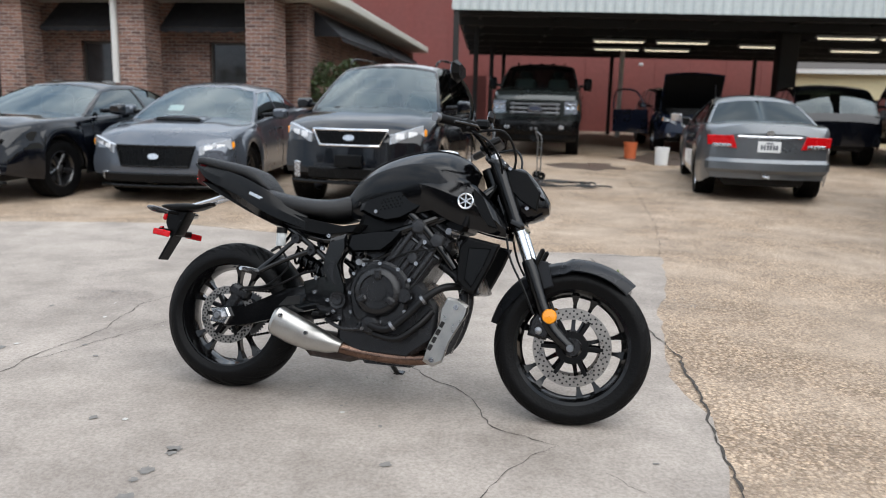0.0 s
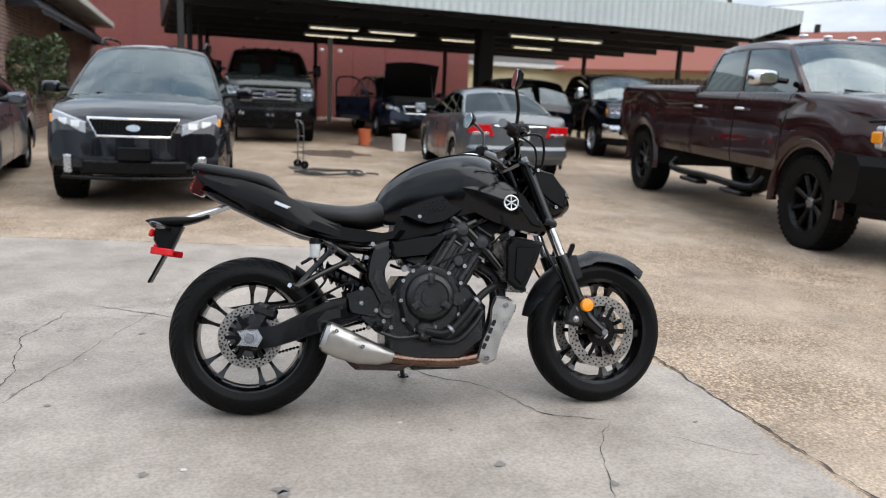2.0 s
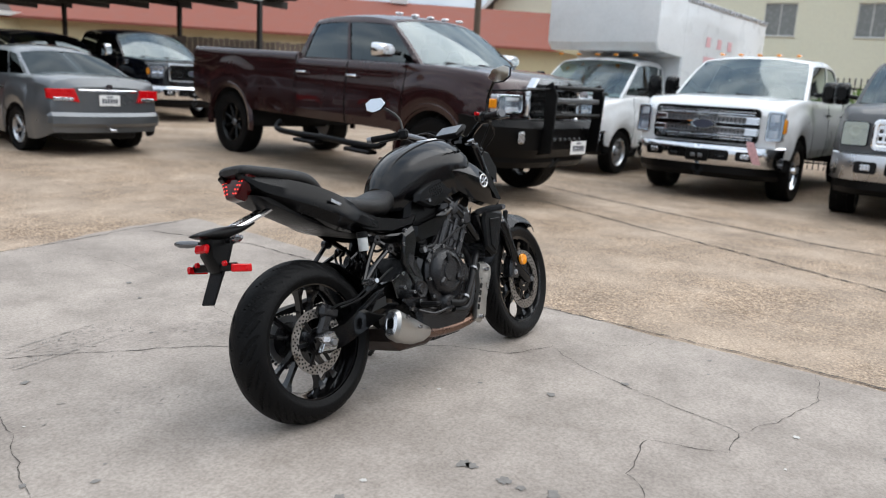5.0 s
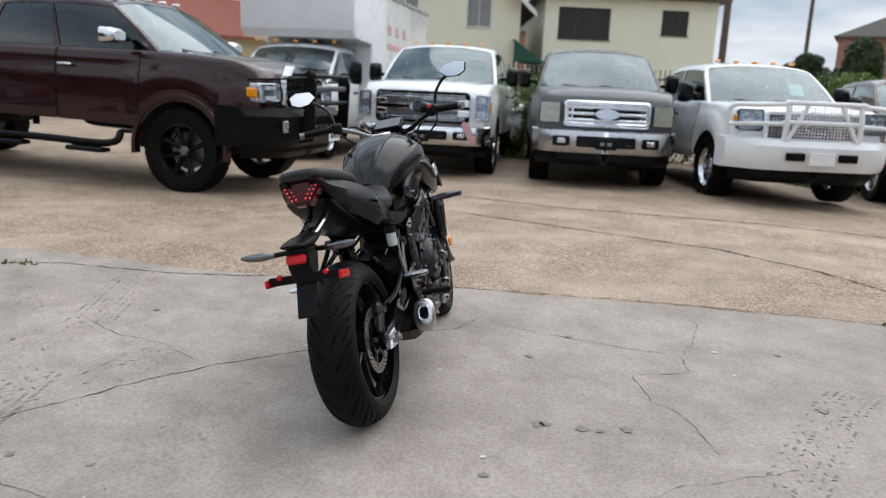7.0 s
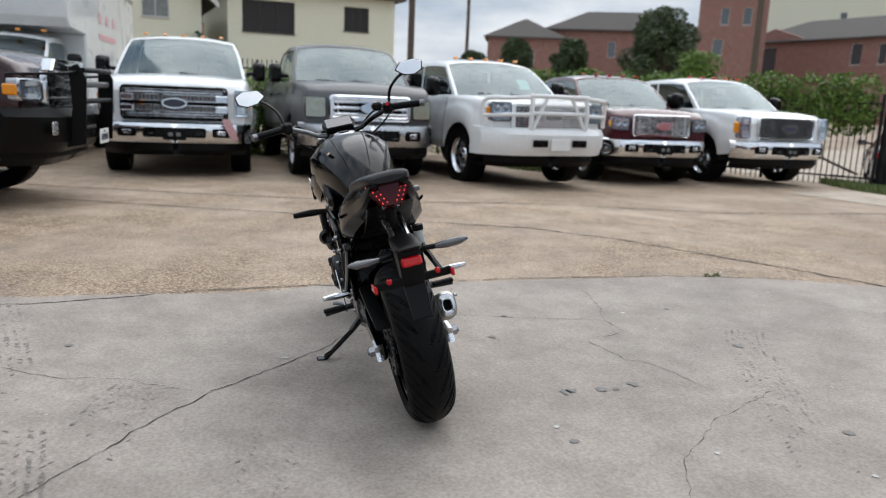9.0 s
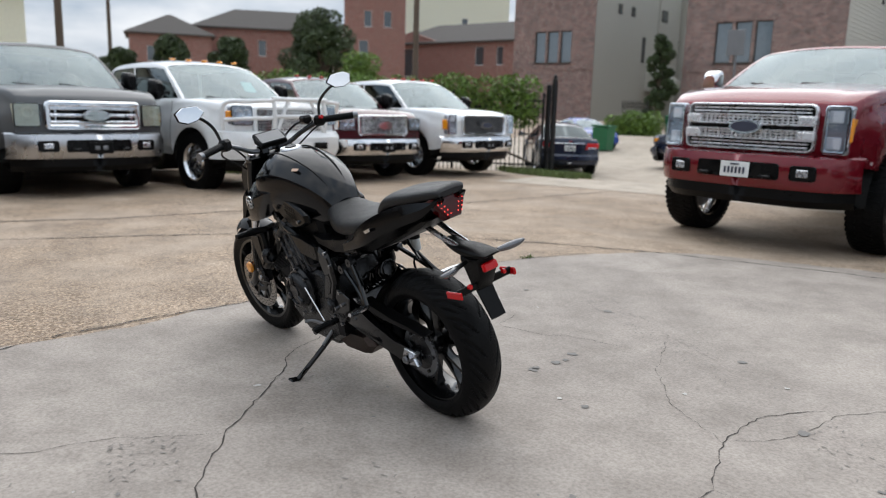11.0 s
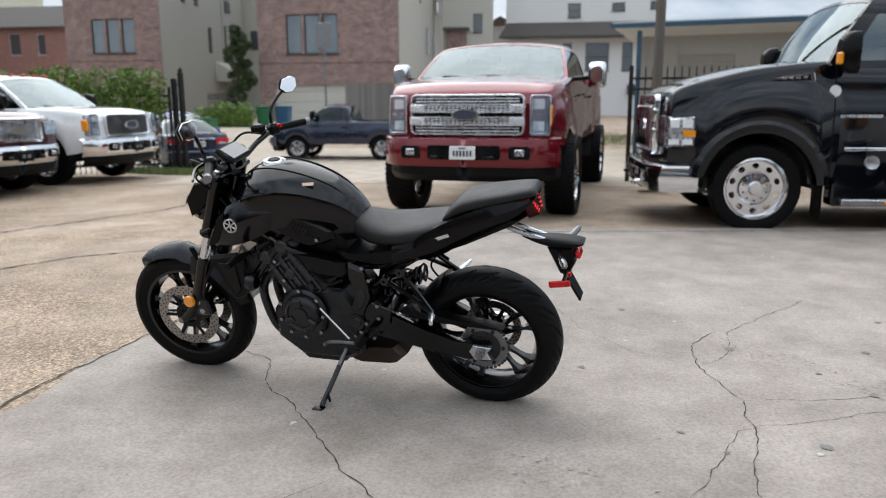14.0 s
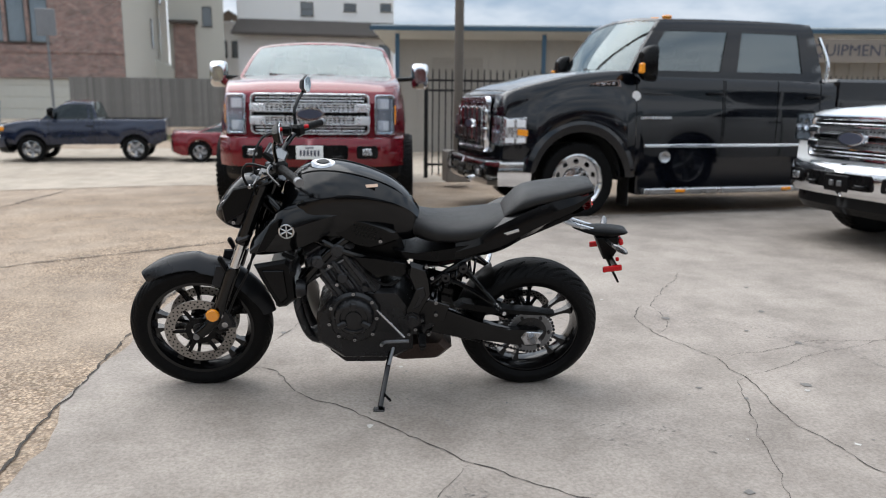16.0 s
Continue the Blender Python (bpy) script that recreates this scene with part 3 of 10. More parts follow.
def brick_mat(name, a, b_, mortar, scale=1.0):
    m = bpy.data.materials.new(name)
    m.use_nodes = True
    nt = m.node_tree
    N, L = nt.nodes, nt.links
    p = N["Principled BSDF"]
    co, sep, ad, cmb = N.new("ShaderNodeTexCoord"), N.new("ShaderNodeSeparateXYZ"), N.new("ShaderNodeMath"), N.new("ShaderNodeCombineXYZ")
    L.new(co.outputs["Object"], sep.inputs[0])
    L.new(sep.outputs["X"], ad.inputs[0])
    L.new(sep.outputs["Y"], ad.inputs[1])
    L.new(ad.outputs[0], cmb.inputs["X"])
    L.new(sep.outputs["Z"], cmb.inputs["Y"])
    t = N.new("ShaderNodeTexBrick")
    t.inputs["Scale"].default_value = 1.0
    t.inputs["Brick Width"].default_value, t.inputs["Row Height"].default_value = 0.215 * scale, 0.075 * scale
    t.inputs["Mortar Size"].default_value = 0.009 * scale
    t.inputs["Color1"].default_value, t.inputs["Color2"].default_value, t.inputs["Mortar"].default_value = (*a, 1), (*b_, 1), (*mortar, 1)
    L.new(cmb.outputs[0], t.inputs["Vector"])
    n = N.new("ShaderNodeTexNoise")
    n.inputs["Scale"].default_value, n.inputs["Detail"].default_value = 2.2, 6
    L.new(co.outputs["Object"], n.inputs["Vector"])
    mr = N.new("ShaderNodeMapRange")
    mr.inputs["To Min"].default_value, mr.inputs["To Max"].default_value = 0.55, 1.45
    L.new(n.outputs["Fac"], mr.inputs["Value"])
    vm = N.new("ShaderNodeVectorMath")
    vm.operation = "SCALE"
    L.new(t.outputs["Color"], vm.inputs[0])
    L.new(mr.outputs["Result"], vm.inputs["Scale"])
    L.new(vm.outputs["Vector"], p.inputs["Base Color"])
    p.inputs["Roughness"].default_value = 0.88
    bu = N.new("ShaderNodeBump")
    bu.inputs["Strength"].default_value, bu.inputs["Distance"].default_value = 0.7, 0.01
    bu.invert = True
    L.new(t.outputs["Fac"], bu.inputs["Height"])
    L.new(bu.outputs["Normal"], p.inputs["Normal"])
    return m


M_BRICK = brick_mat("brown_brick", (0.27, 0.145, 0.11), (0.11, 0.063, 0.055), (0.33, 0.29, 0.26))
M_BRICK2 = brick_mat("mottled_red_brick", (0.32, 0.18, 0.15), (0.13, 0.078, 0.072), (0.38, 0.35, 0.32), 1.15)
M_BRICK3 = brick_mat("pink_brick", (0.32, 0.145, 0.115), (0.25, 0.11, 0.09), (0.34, 0.27, 0.23), 1.2)
M_REDWALL = mat("dull_red_wall", (0.2, 0.058, 0.05), 0.75, vary=0.15, scale=0.6)
M_CREAM = mat("cream_siding", (0.74, 0.725, 0.575), 0.7, vary=0.06)
M_GREYSIDE = mat("pale_grey_siding", (0.5, 0.49, 0.44), 0.7, vary=0.06)
M_WHITEWALL = mat("white_wall", (0.68, 0.69, 0.69), 0.7, vary=0.05)
M_YELLOW = mat("yellow_siding", (0.64, 0.57, 0.36), 0.7, vary=0.06)
M_RIBBED = mat("ribbed_sheet", (0.5, 0.54, 0.54), 0.45, 0.2, vary=0.1, scale=1.5)
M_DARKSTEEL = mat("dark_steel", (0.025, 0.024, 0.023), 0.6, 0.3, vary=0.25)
M_ROOFBROWN = mat("brown_shingles", (0.085, 0.075, 0.068), 0.9, vary=0.25, scale=3, bump=0.4, bump_scale=20)
M_ROOFRED = mat("red_shingles", (0.24, 0.075, 0.05), 0.85, vary=0.15, scale=2, bump=0.4, bump_scale=25)
M_AWNING = mat("black_canvas", (0.012, 0.013, 0.017), 0.8, vary=0.2, bump=0.2)
M_PANE = mat("dark_window_pane", (0.05, 0.065, 0.075), 0.08, coat=1.0, vary=0.15, spec=0.8)
# reflected sky is partly put into this lighter blue base colour, besides the gloss
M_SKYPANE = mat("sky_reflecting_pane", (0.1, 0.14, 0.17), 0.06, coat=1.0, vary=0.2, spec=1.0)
M_MESHPANE = mat("dark_screened_pane", (0.02, 0.018, 0.018), 0.6, vary=0.2)
M_SHADEPANE = mat("grey_blind_behind_pane", (0.2, 0.21, 0.2), 0.25, coat=0.6, vary=0.15)
M_DIMPANE = mat("dim_office_pane", (0.03, 0.032, 0.035), 0.12, coat=0.3, vary=0.3)
M_FRAMEWHITE = mat("white_window_frame", (0.62, 0.62, 0.6), 0.5)
M_FRAMEDARK = mat("bronze_window_frame", (0.05, 0.045, 0.04), 0.5)
M_WOOD = mat("weathered_fence_wood", (0.13, 0.1, 0.08), 0.9, vary=0.3, per_piece=0.25, bump=0.4, bump_scale=30)
M_IRON = mat("black_iron", (0.01, 0.01, 0.011), 0.5, 0.3)
M_TUBE = glow("lit_fluorescent_tube", (1.0, 0.88, 0.64), 0.6)
M_CONCRETE_BLOCK = mat("stained_concrete_block", (0.24, 0.22, 0.2), 0.9, vary=0.25, bump=0.4)


def fit_window(parent, hole, th, frame_m, pane_m, bars=(1, 1), sill=True, y=0.0):
    x0, x1, z0, z1 = hole
    f = G()
    t = 0.055
    for a in range(bars[0] + 1):
        xx = lerp2(x0 + t / 2, x1 - t / 2, a / bars[0])
        f.box(t, 0.07, z1 - z0, (xx, y + th * 0.45, (z0 + z1) / 2), ch=0.008)
    for a in range(bars[1] + 1):
        zz = lerp2(z0 + t / 2, z1 - t / 2, a / bars[1])
        f.box(x1 - x0, 0.06, t, ((x0 + x1) / 2, y + th * 0.45, zz), ch=0.008)
    w = part("window", f, frame_m, parent)
    part("pane", G().box(x1 - x0 - 0.02, 0.012, z1 - z0 - 0.02, ((x0 + x1) / 2, y + th * 0.5, (z0 + z1) / 2)), pane_m, w, smooth=0)
    if sill:
        part("sill", G().box(x1 - x0 + 0.12, 0.12, 0.05, ((x0 + x1) / 2, y - 0.03, z0 - 0.025), ch=0.01), frame_m, w)


def lap_siding(g, w, z0, z1, y, holes=(), step=0.16):
    """Overlapping boards, each a wedge; cut round the openings."""
    z = z0
    while z < z1 - 0.02:
        zt = min(z + step, z1)
        spans = [(0.0, w)]
        for o in holes:
            if o[2] < zt and o[3] > z:
                nxt = []
                for a, b_ in spans:
                    if o[0] > a:
                        nxt.append((a, min(b_, o[0])))
                    if o[1] < b_:
                        nxt.append((max(a, o[1]), b_))
                spans = [q for q in nxt if q[1] - q[0] > 0.02]
        for a, b_ in spans:
            g.add([(a, y - 0.028, z), (b_, y - 0.028, z), (b_, y - 0.006, zt), (a, y - 0.006, zt), (a, y, z), (b_, y, z)], [(0, 1, 2, 3), (0, 4, 5, 1)])
        z = zt
    return g


def facade(parent, name, m, w, h, material, holes=(), th=0.25, frame_m=M_FRAMEWHITE, pane_m=M_PANE, bars=(1, 1), siding=None, sill=True):
    """One wall of a house with its windows, and lap boards if it has them."""
    wl_ = part(name, wall_grid(G(), w, h, th, list(holes)), material, parent, smooth=0, m=m)
    if siding:
        tagged(part("siding", lap_siding(G(), w, 0.0, h, 0.0, holes, siding), material, wl_, smooth=0), kind="stuff")
    for o in holes:
        fit_window(wl_, o, th, frame_m, pane_m, bars, sill)
    return wl_


def gable_roof(parent, w, d, z, rise, material, m=None, over=0.4, ridge="x"):
    g = G()
    if ridge == "x":
        pr = [(-over, z - 0.1), (d / 2, z + rise), (d + over, z - 0.1)]
        rings = [[(x, y, zz) for y, zz in pr] + [(x, y, zz - 0.12) for y, zz in pr[::-1]] for x in (-over, w + over)]
    else:
        pr = [(-over, z - 0.1), (w / 2, z + rise), (w + over, z - 0.1)]
        rings = [[(x, y, zz) for x, zz in pr] + [(x, y, zz - 0.12) for x, zz in pr[::-1]] for y in (-over, d + over)]
    return part("roof", g.loft(rings), material, parent, smooth=0, m=m)


def hip_roof(parent, w, d, z, rise, material, over=0.5):
    o = over
    i = min(w, d) / 2
    v = [(-o, -o, z), (w + o, -o, z), (w + o, d + o, z), (-o, d + o, z), (i, d / 2, z + rise), (w - i, d / 2, z + rise), (-o, -o, z - 0.18), (w + o, -o, z - 0.18), (w + o, d + o, z - 0.18), (-o, d + o, z - 0.18)]
    return part("roof", G().add(v, [(0, 1, 5, 4), (1, 2, 5), (2, 3, 4, 5), (3, 0, 4), (0, 6, 7, 1), (1, 7, 8, 2), (2, 8, 9, 3), (3, 9, 6, 0), (6, 9, 8, 7)]), material, parent, smooth=0)


def back_box(parent, w, d, h, material, th=0.25):
    """The three plain walls behind a facade."""
    g = G()
    g.box(th, d - th, h, (th / 2, d / 2 + th / 2, h / 2)).box(th, d - th, h, (w - th / 2, d / 2 + th / 2, h / 2)).box(w, th, h, (w / 2, d, h / 2))
    return part("wall", g, material, parent, smooth=0)


# ---- brick office with black awnings ----
office = thing("brick_office", "brown brick office with black canvas awnings and brick piers", "building", pose(-2.84, 15.6, 0, 0, 0, -7))
front_o = facade(office, "wall", pose(-14, 1.3, 0), 13.15, 4.0, M_BRICK, [(14 - b_, 14 - a, c, d) for a, b_, c, d in [(2.1, 3.2, 0.6, 2.6), (5.3, 6.4, 0.6, 2.6), (8.1, 9.1, 0.6, 2.6), (10.6, 11.6, 0.2, 2.6)]], frame_m=M_FRAMEDARK, pane_m=M_DIMPANE)
facade(office, "wall", pose(-0.85, 1.31, 0, 0, 0, 93.7), 15, 4.0, M_BRICK, [(3.0, 4.2, 0.9, 2.4), (7.0, 8.2, 0.9, 2.4)], frame_m=M_FRAMEDARK)
for px, pw in ((-1.42, 0.62), (-4.3, 0.62), (-7.2, 0.62), (-10.0, 0.62)):
    part("brick_pier", G().box(pw, 0.62, 3.4, (px, 0.31, 1.7)), M_BRICK, office, smooth=0)
part("brick_pilaster", G().box(0.34, 0.12, 3.4, (-1.0, 1.24, 1.7)), M_BRICK, office, smooth=0)
part("drain_pipe", G().cyl(0.07, (-4.68, -0.02, 0), (-4.68, -0.02, 3.6), 12), M_FRAMEWHITE, office)
part("eave", G().box(14.4, 2.6, 0.22, (-7.4, 0.95, 3.55), ch=0.03), M_GREYSIDE, office)
part("eave", G().box(1.0, 13.5, 0.22, (0.2, 7.7, 3.548), ch=0.03), M_GREYSIDE, office, m=pose(-0.85, 1.3, 0, 0, 0, 3.7))
part("roof", G().add([(-14.6, -0.4, 3.66), (-0.2, -0.4, 3.66), (-1.2, 16.6, 3.66), (-14.6, 16.6, 3.66), (-7, 8, 6.0)], [(0, 1, 4), (1, 2, 4), (2, 3, 4), (3, 0, 4)]), M_ROOFBROWN, office, smooth=0)


def awning(parent, m, w, drop=0.75, out=0.75):
    g = G()
    n = 16
    top = [(w * k / n, 0, drop) for k in range(n + 1)]
    low = [(w * k / n, -out, 0.12) for k in range(n + 1)]
    frill = [(w * k / n, -out - 0.01, 0.0 if k % 2 else 0.04) for k in range(n + 1)]
    g.patch([top, low, frill])
    for x in (0, w):
        g.add([(x, 0, drop), (x, -out, 0.12), (x, 0, 0.12)], [(0, 1, 2)])
    a = part("awning", g, M_AWNING, parent, "black canvas awning", smooth=0, m=m)
    part("awning_frame", G().tube([(0, -out, 0.12), (w, -out, 0.12)], 0.015, 6), M_DARKSTEEL, a)


for px, w in ((-3.95, 2.2), (-6.85, 2.2), (-9.7, 2.2), (-13.0, 2.6)):
    awning(office, pose(px, 1.28, 2.72), w)
for y in (1.7, 8.3):
    awning(office, pose(-0.83 - 0.0647 * (y - 1.3), y, 2.66, 0, 0, 93.7), 6.3, 0.68, 0.62)

# ---- long red wall and houses behind the carport ----
redw = thing("red_warehouse", "long dull red painted warehouse wall", "building", pose(-14, 34, 0))
part("wall", wall_grid(G(), 27.3, 6.6, 0.4, []), M_REDWALL, redw, smooth=0)
seam_me = mesh_of("wall_seam", G().box(0.03, 0.02, 6.6, (0, -0.01, 3.3)), M_REDWALL, 0)
for k in range(18):
    part("wall_seam", seam_me, None, redw, m=pose(0.7 + 1.5 * k, 0, 0))
yh = thing("yellow_house", "low pale yellow clapboard house with gable", "house", pose(13.2, 37, 0, 0, 0, -8))
facade(yh, "wall", pose(0, 0, 0), 9, 3.4, M_YELLOW, [], siding=0.18)
back_box(yh, 9, 7, 3.4, M_YELLOW)
gable_roof(yh, 9, 7, 3.45, 1.4, M_ROOFBROWN, ridge="x")
part("fascia_board", G().box(9.6, 0.06, 0.2, (4.5, -0.42, 3.36)), M_FRAMEWHITE, yh, smooth=0)
rr_ = thing("red_roofed_building", "long low cream building with red shingle roof", "building", pose(18.5, 37.5, 0, 0, 0, -54))
facade(rr_, "wall", pose(0, 0, 0), 34, 3.5, M_YELLOW, [(3, 4.4, 1, 2.3), (9, 10.4, 1, 2.3), (15, 16.4, 1, 2.3), (21, 22.4, 1, 2.3)])
back_box(rr_, 34, 9, 3.5, M_YELLOW)
gable_roof(rr_, 34, 9, 3.4, 2.1, M_ROOFRED, over=0.7)
for k in range(5):
    part("roof_vent", G().cyl(0.14, (3 + 3.4 * k, 4.5, 5.3), (3 + 3.4 * k, 4.5, 5.85), 10), M_DARKSTEEL, rr_)
part("chimney", G().box(0.9, 0.9, 1.2, (19.5, 4.5, 6.0), ch=0.03), M_WHITEWALL, rr_)

# plank fence
pf = thing("plank_fence", "weathered brown plank fence behind the brown pickup", "fence", pose(12.2, 20.8, 0, 0, 0, -46))
plank = mesh_of("plank", G().box(0.14, 0.025, 2.3, (0, 0, 1.15), ch=0.006), M_WOOD, 0)
for k in range(70):
    part("plank", plank, None, pf, m=pose(k * 0.15, 0.005 * (k % 2), 0.01 * ((k * 7) % 5) - 0.03))
for z in (0.5, 1.9):
    part("rail", G().box(10.5, 0.05, 0.09, (5.2, 0.045, z)), M_WOOD, pf, smooth=0)

# ---- carport ----
cp = thing("carport", "open steel carport with ribbed pale fascia and dark underside", "carport", pose(0, 17.4, 0))
ribs = G()
n = 80
for side in (0,):
    top, bot = [], []
    for k in range(n * 4 + 1):
        x = -0.4 + 16.9 * k / (n * 4)
        y = -0.03 if k % 4 in (0, 1) else 0.0
        zb = 3.42 if x < 14.8 else 3.42 + (x - 14.8) * 0.32
        bot.append((x, y, zb))
        top.append((x, y, 4.3))
    ribs.patch([bot, top])
part("fascia", ribs, M_RIBBED, cp, "pale ribbed metal fascia", smooth=0)
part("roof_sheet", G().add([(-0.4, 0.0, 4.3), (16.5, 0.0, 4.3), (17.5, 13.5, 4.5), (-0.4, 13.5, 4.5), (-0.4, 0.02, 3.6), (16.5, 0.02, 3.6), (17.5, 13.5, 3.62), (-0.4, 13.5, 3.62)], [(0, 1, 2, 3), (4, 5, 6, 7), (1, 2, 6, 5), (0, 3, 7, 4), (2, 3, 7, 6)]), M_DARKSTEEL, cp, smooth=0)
for k in range(7):
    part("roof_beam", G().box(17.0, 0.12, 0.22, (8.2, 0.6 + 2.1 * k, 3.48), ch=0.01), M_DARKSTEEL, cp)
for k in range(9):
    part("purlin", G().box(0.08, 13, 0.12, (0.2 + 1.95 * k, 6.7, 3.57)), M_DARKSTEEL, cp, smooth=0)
for x, y in ((-0.3, 0.1), (0.1, 4.2), (0.55, 7.0), (1.0, 10.5), (14.9, 0.1), (15.9, 4.5), (15.3, 9.6), (10.6, 12.8), (5.2, 12.8)):
    part("post", G().box(0.13, 0.13, 3.5, (x, y, 1.75), ch=0.01), M_DARKSTEEL, cp)
part("white_post", G().box(0.14, 0.14, 3.5, (5.0, 9.4, 1.75), ch=0.01), M_FRAMEWHITE, cp, "white painted steel post")
part("wide_post", G().box(0.55, 0.3, 3.5, (8.55, 4.3, 1.75), (0, 0, 12), ch=0.02), M_DARKSTEEL, cp)
for x, y in ((4.2, 5.4), (6.0, 5.4), (4.6, 8.2), (6.2, 8.2), (9.6, 3.2), (11.2, 3.2), (8.6, 6.2), (11.6, 7.0)):
    lt = part("tube_light", G().box(1.5, 0.16, 0.07, (x, y, 3.32), ch=0.01), M_FRAMEWHITE, cp)
    part("light_tube", G().box(1.4, 0.1, 0.03, (x, y, 3.275), ch=0.01), M_TUBE, lt, "lit fluorescent tube")
for x in (6.1, 6.9):
    part("flood_lamp", G().box(0.16, 0.12, 0.12, (x, 15.8, 3.3), ch=0.03), M_FRAMEWHITE, cp)
part("carport_back_wall", wall_grid(G(), 9, 2.6, 0.2, []), M_REDWALL, cp, smooth=0, m=pose(-8.6, 14.0, 0))

# ---- cream apartment houses beyond the pickups ----
h1 = thing("apartment_house", "cream two-storey gabled apartment house with grey windows", "house", pose(45.0, 24.0, 0, 0, 0, -90))
facade(h1, "wall", pose(0, 0, 0), 25.0, 6.9, M_CREAM, [(4.7, 7.3, 5.0, 6.8), (17.0, 18.7, 5.0, 6.8), (21.7, 23.2, 5.0, 6.8)], frame_m=M_FRAMEWHITE, pane_m=M_SHADEPANE, bars=(2, 1), siding=0.22)
part("gable", G().add([(0, 0, 6.9), (25, 0, 6.9), (12.5, 0, 18.2), (0, 0.25, 6.9), (25, 0.25, 6.9), (12.5, 0.25, 18.2)], [(0, 1, 2), (3, 5, 4), (0, 2, 5, 3), (1, 4, 5, 2)]), M_CREAM, h1, smooth=0)
back_box(h1, 25.0, 14, 6.9, M_CREAM)
gable_roof(h1, 25.0, 14, 6.1, 12.2, M_ROOFBROWN, ridge="y", over=0.9)
for x0, x1 in ((-0.9, 12.5), (12.5, 25.9)):
    part("rake_board", G().add([(x0, -0.95, 6.0 if x0 < 0 else 18.2), (x1, -0.95, 18.2 if x0 < 0 else 6.0), (x1, -0.95, 17.85 if x0 < 0 else 5.65), (x0, -0.95, 5.65 if x0 < 0 else 17.85)], [(0, 1, 2, 3)]), M_FRAMEWHITE, h1, smooth=0)
cn = thing("entrance_canopy", "dark green canvas canopy beside the cream house", "canopy", pose(43.6, -0.6, 0))
part("canvas", G().add([(0, 0, 4.3), (0, -1.9, 3.0), (3, -1.9, 3.0), (3, 0, 4.3), (0, 0, 3.0), (3, 0, 3.0)], [(0, 1, 2, 3), (0, 1, 4), (3, 2, 5)]), mat("green_canvas", (0.01, 0.07, 0.045), 0.8), cn, smooth=0)
for y in (-0.05, -1.85):
    part("canopy_post", G().cyl(0.05, (0.05, y, 0), (0.05, y, 3.1), 8), M_IRON, cn)
h2 = thing("apartment_house", "cream apartment house with dark screened windows", "house", pose(45.0, -2.5, 0, 0, 0, -90))
facade(h2, "wall", pose(0, 0, 0), 10.6, 7.2, M_CREAM, [(0.85, 4.05, 4.55, 6.45), (7.2, 8.85, 5.0, 6.5)], frame_m=M_FRAMEDARK, pane_m=M_MESHPANE, bars=(3, 1), siding=0.22)
back_box(h2, 10.6, 12, 7.2, M_CREAM)
hip_roof(h2, 10.6, 12, 7.25, 2.6, M_ROOFBROWN, 0.6)

# ---- utility poles and wires ----
poles = []
for i, (x, y, h, r) in enumerate(((30.0, -8.5, 12, 0.15), (60.0, -25.5, 17, 0.16), (22.0, -21.3, 12, 0.14), (24.0, 14.8, 11, 0.13), (30, 36, 12, 0.15))):
    pl = thing("utility_pole", "tall brown wooden utility pole with wires", "pole", pose(x, y, -0.2), group="utility poles")
    part("pole", G().cyl(r * 1.1, (0, 0, 0), (0, 0, h), 12, r * 0.8), M_BARK, pl)
    part("cross_arm", G().box(0.1, 1.8, 0.12, (0, 0, h - 0.7), (0, 0, -30), ch=0.01), M_BARK, pl)
    poles.append((x, y, h))
for i, (z0, z1, o) in enumerate(((9.9, 9.9, 0.7), (9.6, 9.6, -0.7), (8.6, 8.6, 0), (7.9, 8.0, 0.1), (7.2, 7.1, 0.2))):
    for a, b_ in ((4, 0), (0, 2)):
        p, q = poles[a], poles[b_]
        pts = []
        for k in range(13):
            t = k / 12
            pts.append((lerp2(p[0], q[0], t) + o * 0.5, lerp2(p[1], q[1], t) + o, lerp2(z0, z1, t) - 0.5 * 4 * t * (1 - t)))
        tagged(part("overhead_wire", G().tube(pts, 0.016, 5, 0), M_IRON), "thin black overhead wire between poles", "wire", group="overhead wires")


# ---- foliage ----
def leaf_cloud(blobs, n, size, seed, flat=0.6):
    """Many small leaf faces filling uneven clumps (x, y, z, radius)."""
    rnd = random.Random(seed)
    vs, fs = [], []
    tot = sum(b_[3] ** 2 for b_ in blobs)
    for bx, by, bz, br in blobs:
        for _ in range(int(n * br * br / tot)):
            d = Vector((rnd.gauss(0, 1), rnd.gauss(0, 1), rnd.gauss(0, 1))).normalized() * br * (0.55 + 0.5 * rnd.random() ** 0.6)
            c = Vector((bx, by, bz)) + Vector((d.x, d.y, d.z * flat * 1.3))
            u = Vector((rnd.gauss(0, 1), rnd.gauss(0, 1), rnd.gauss(0, 0.6))).normalized()
            v = u.cross(Vector((rnd.gauss(0, 1), rnd.gauss(0, 1), rnd.gauss(0, 1)))).normalized()
            s = size * rnd.uniform(0.6, 1.4)
            o = len(vs)
            vs += [tuple(c - u * s), tuple(c + v * s * 0.45), tuple(c + u * s), tuple(c - v * s * 0.45)]
            fs.append((o, o + 1, o + 2, o + 3))
    g = G()
    g.v, g.f = vs, fs
    return g


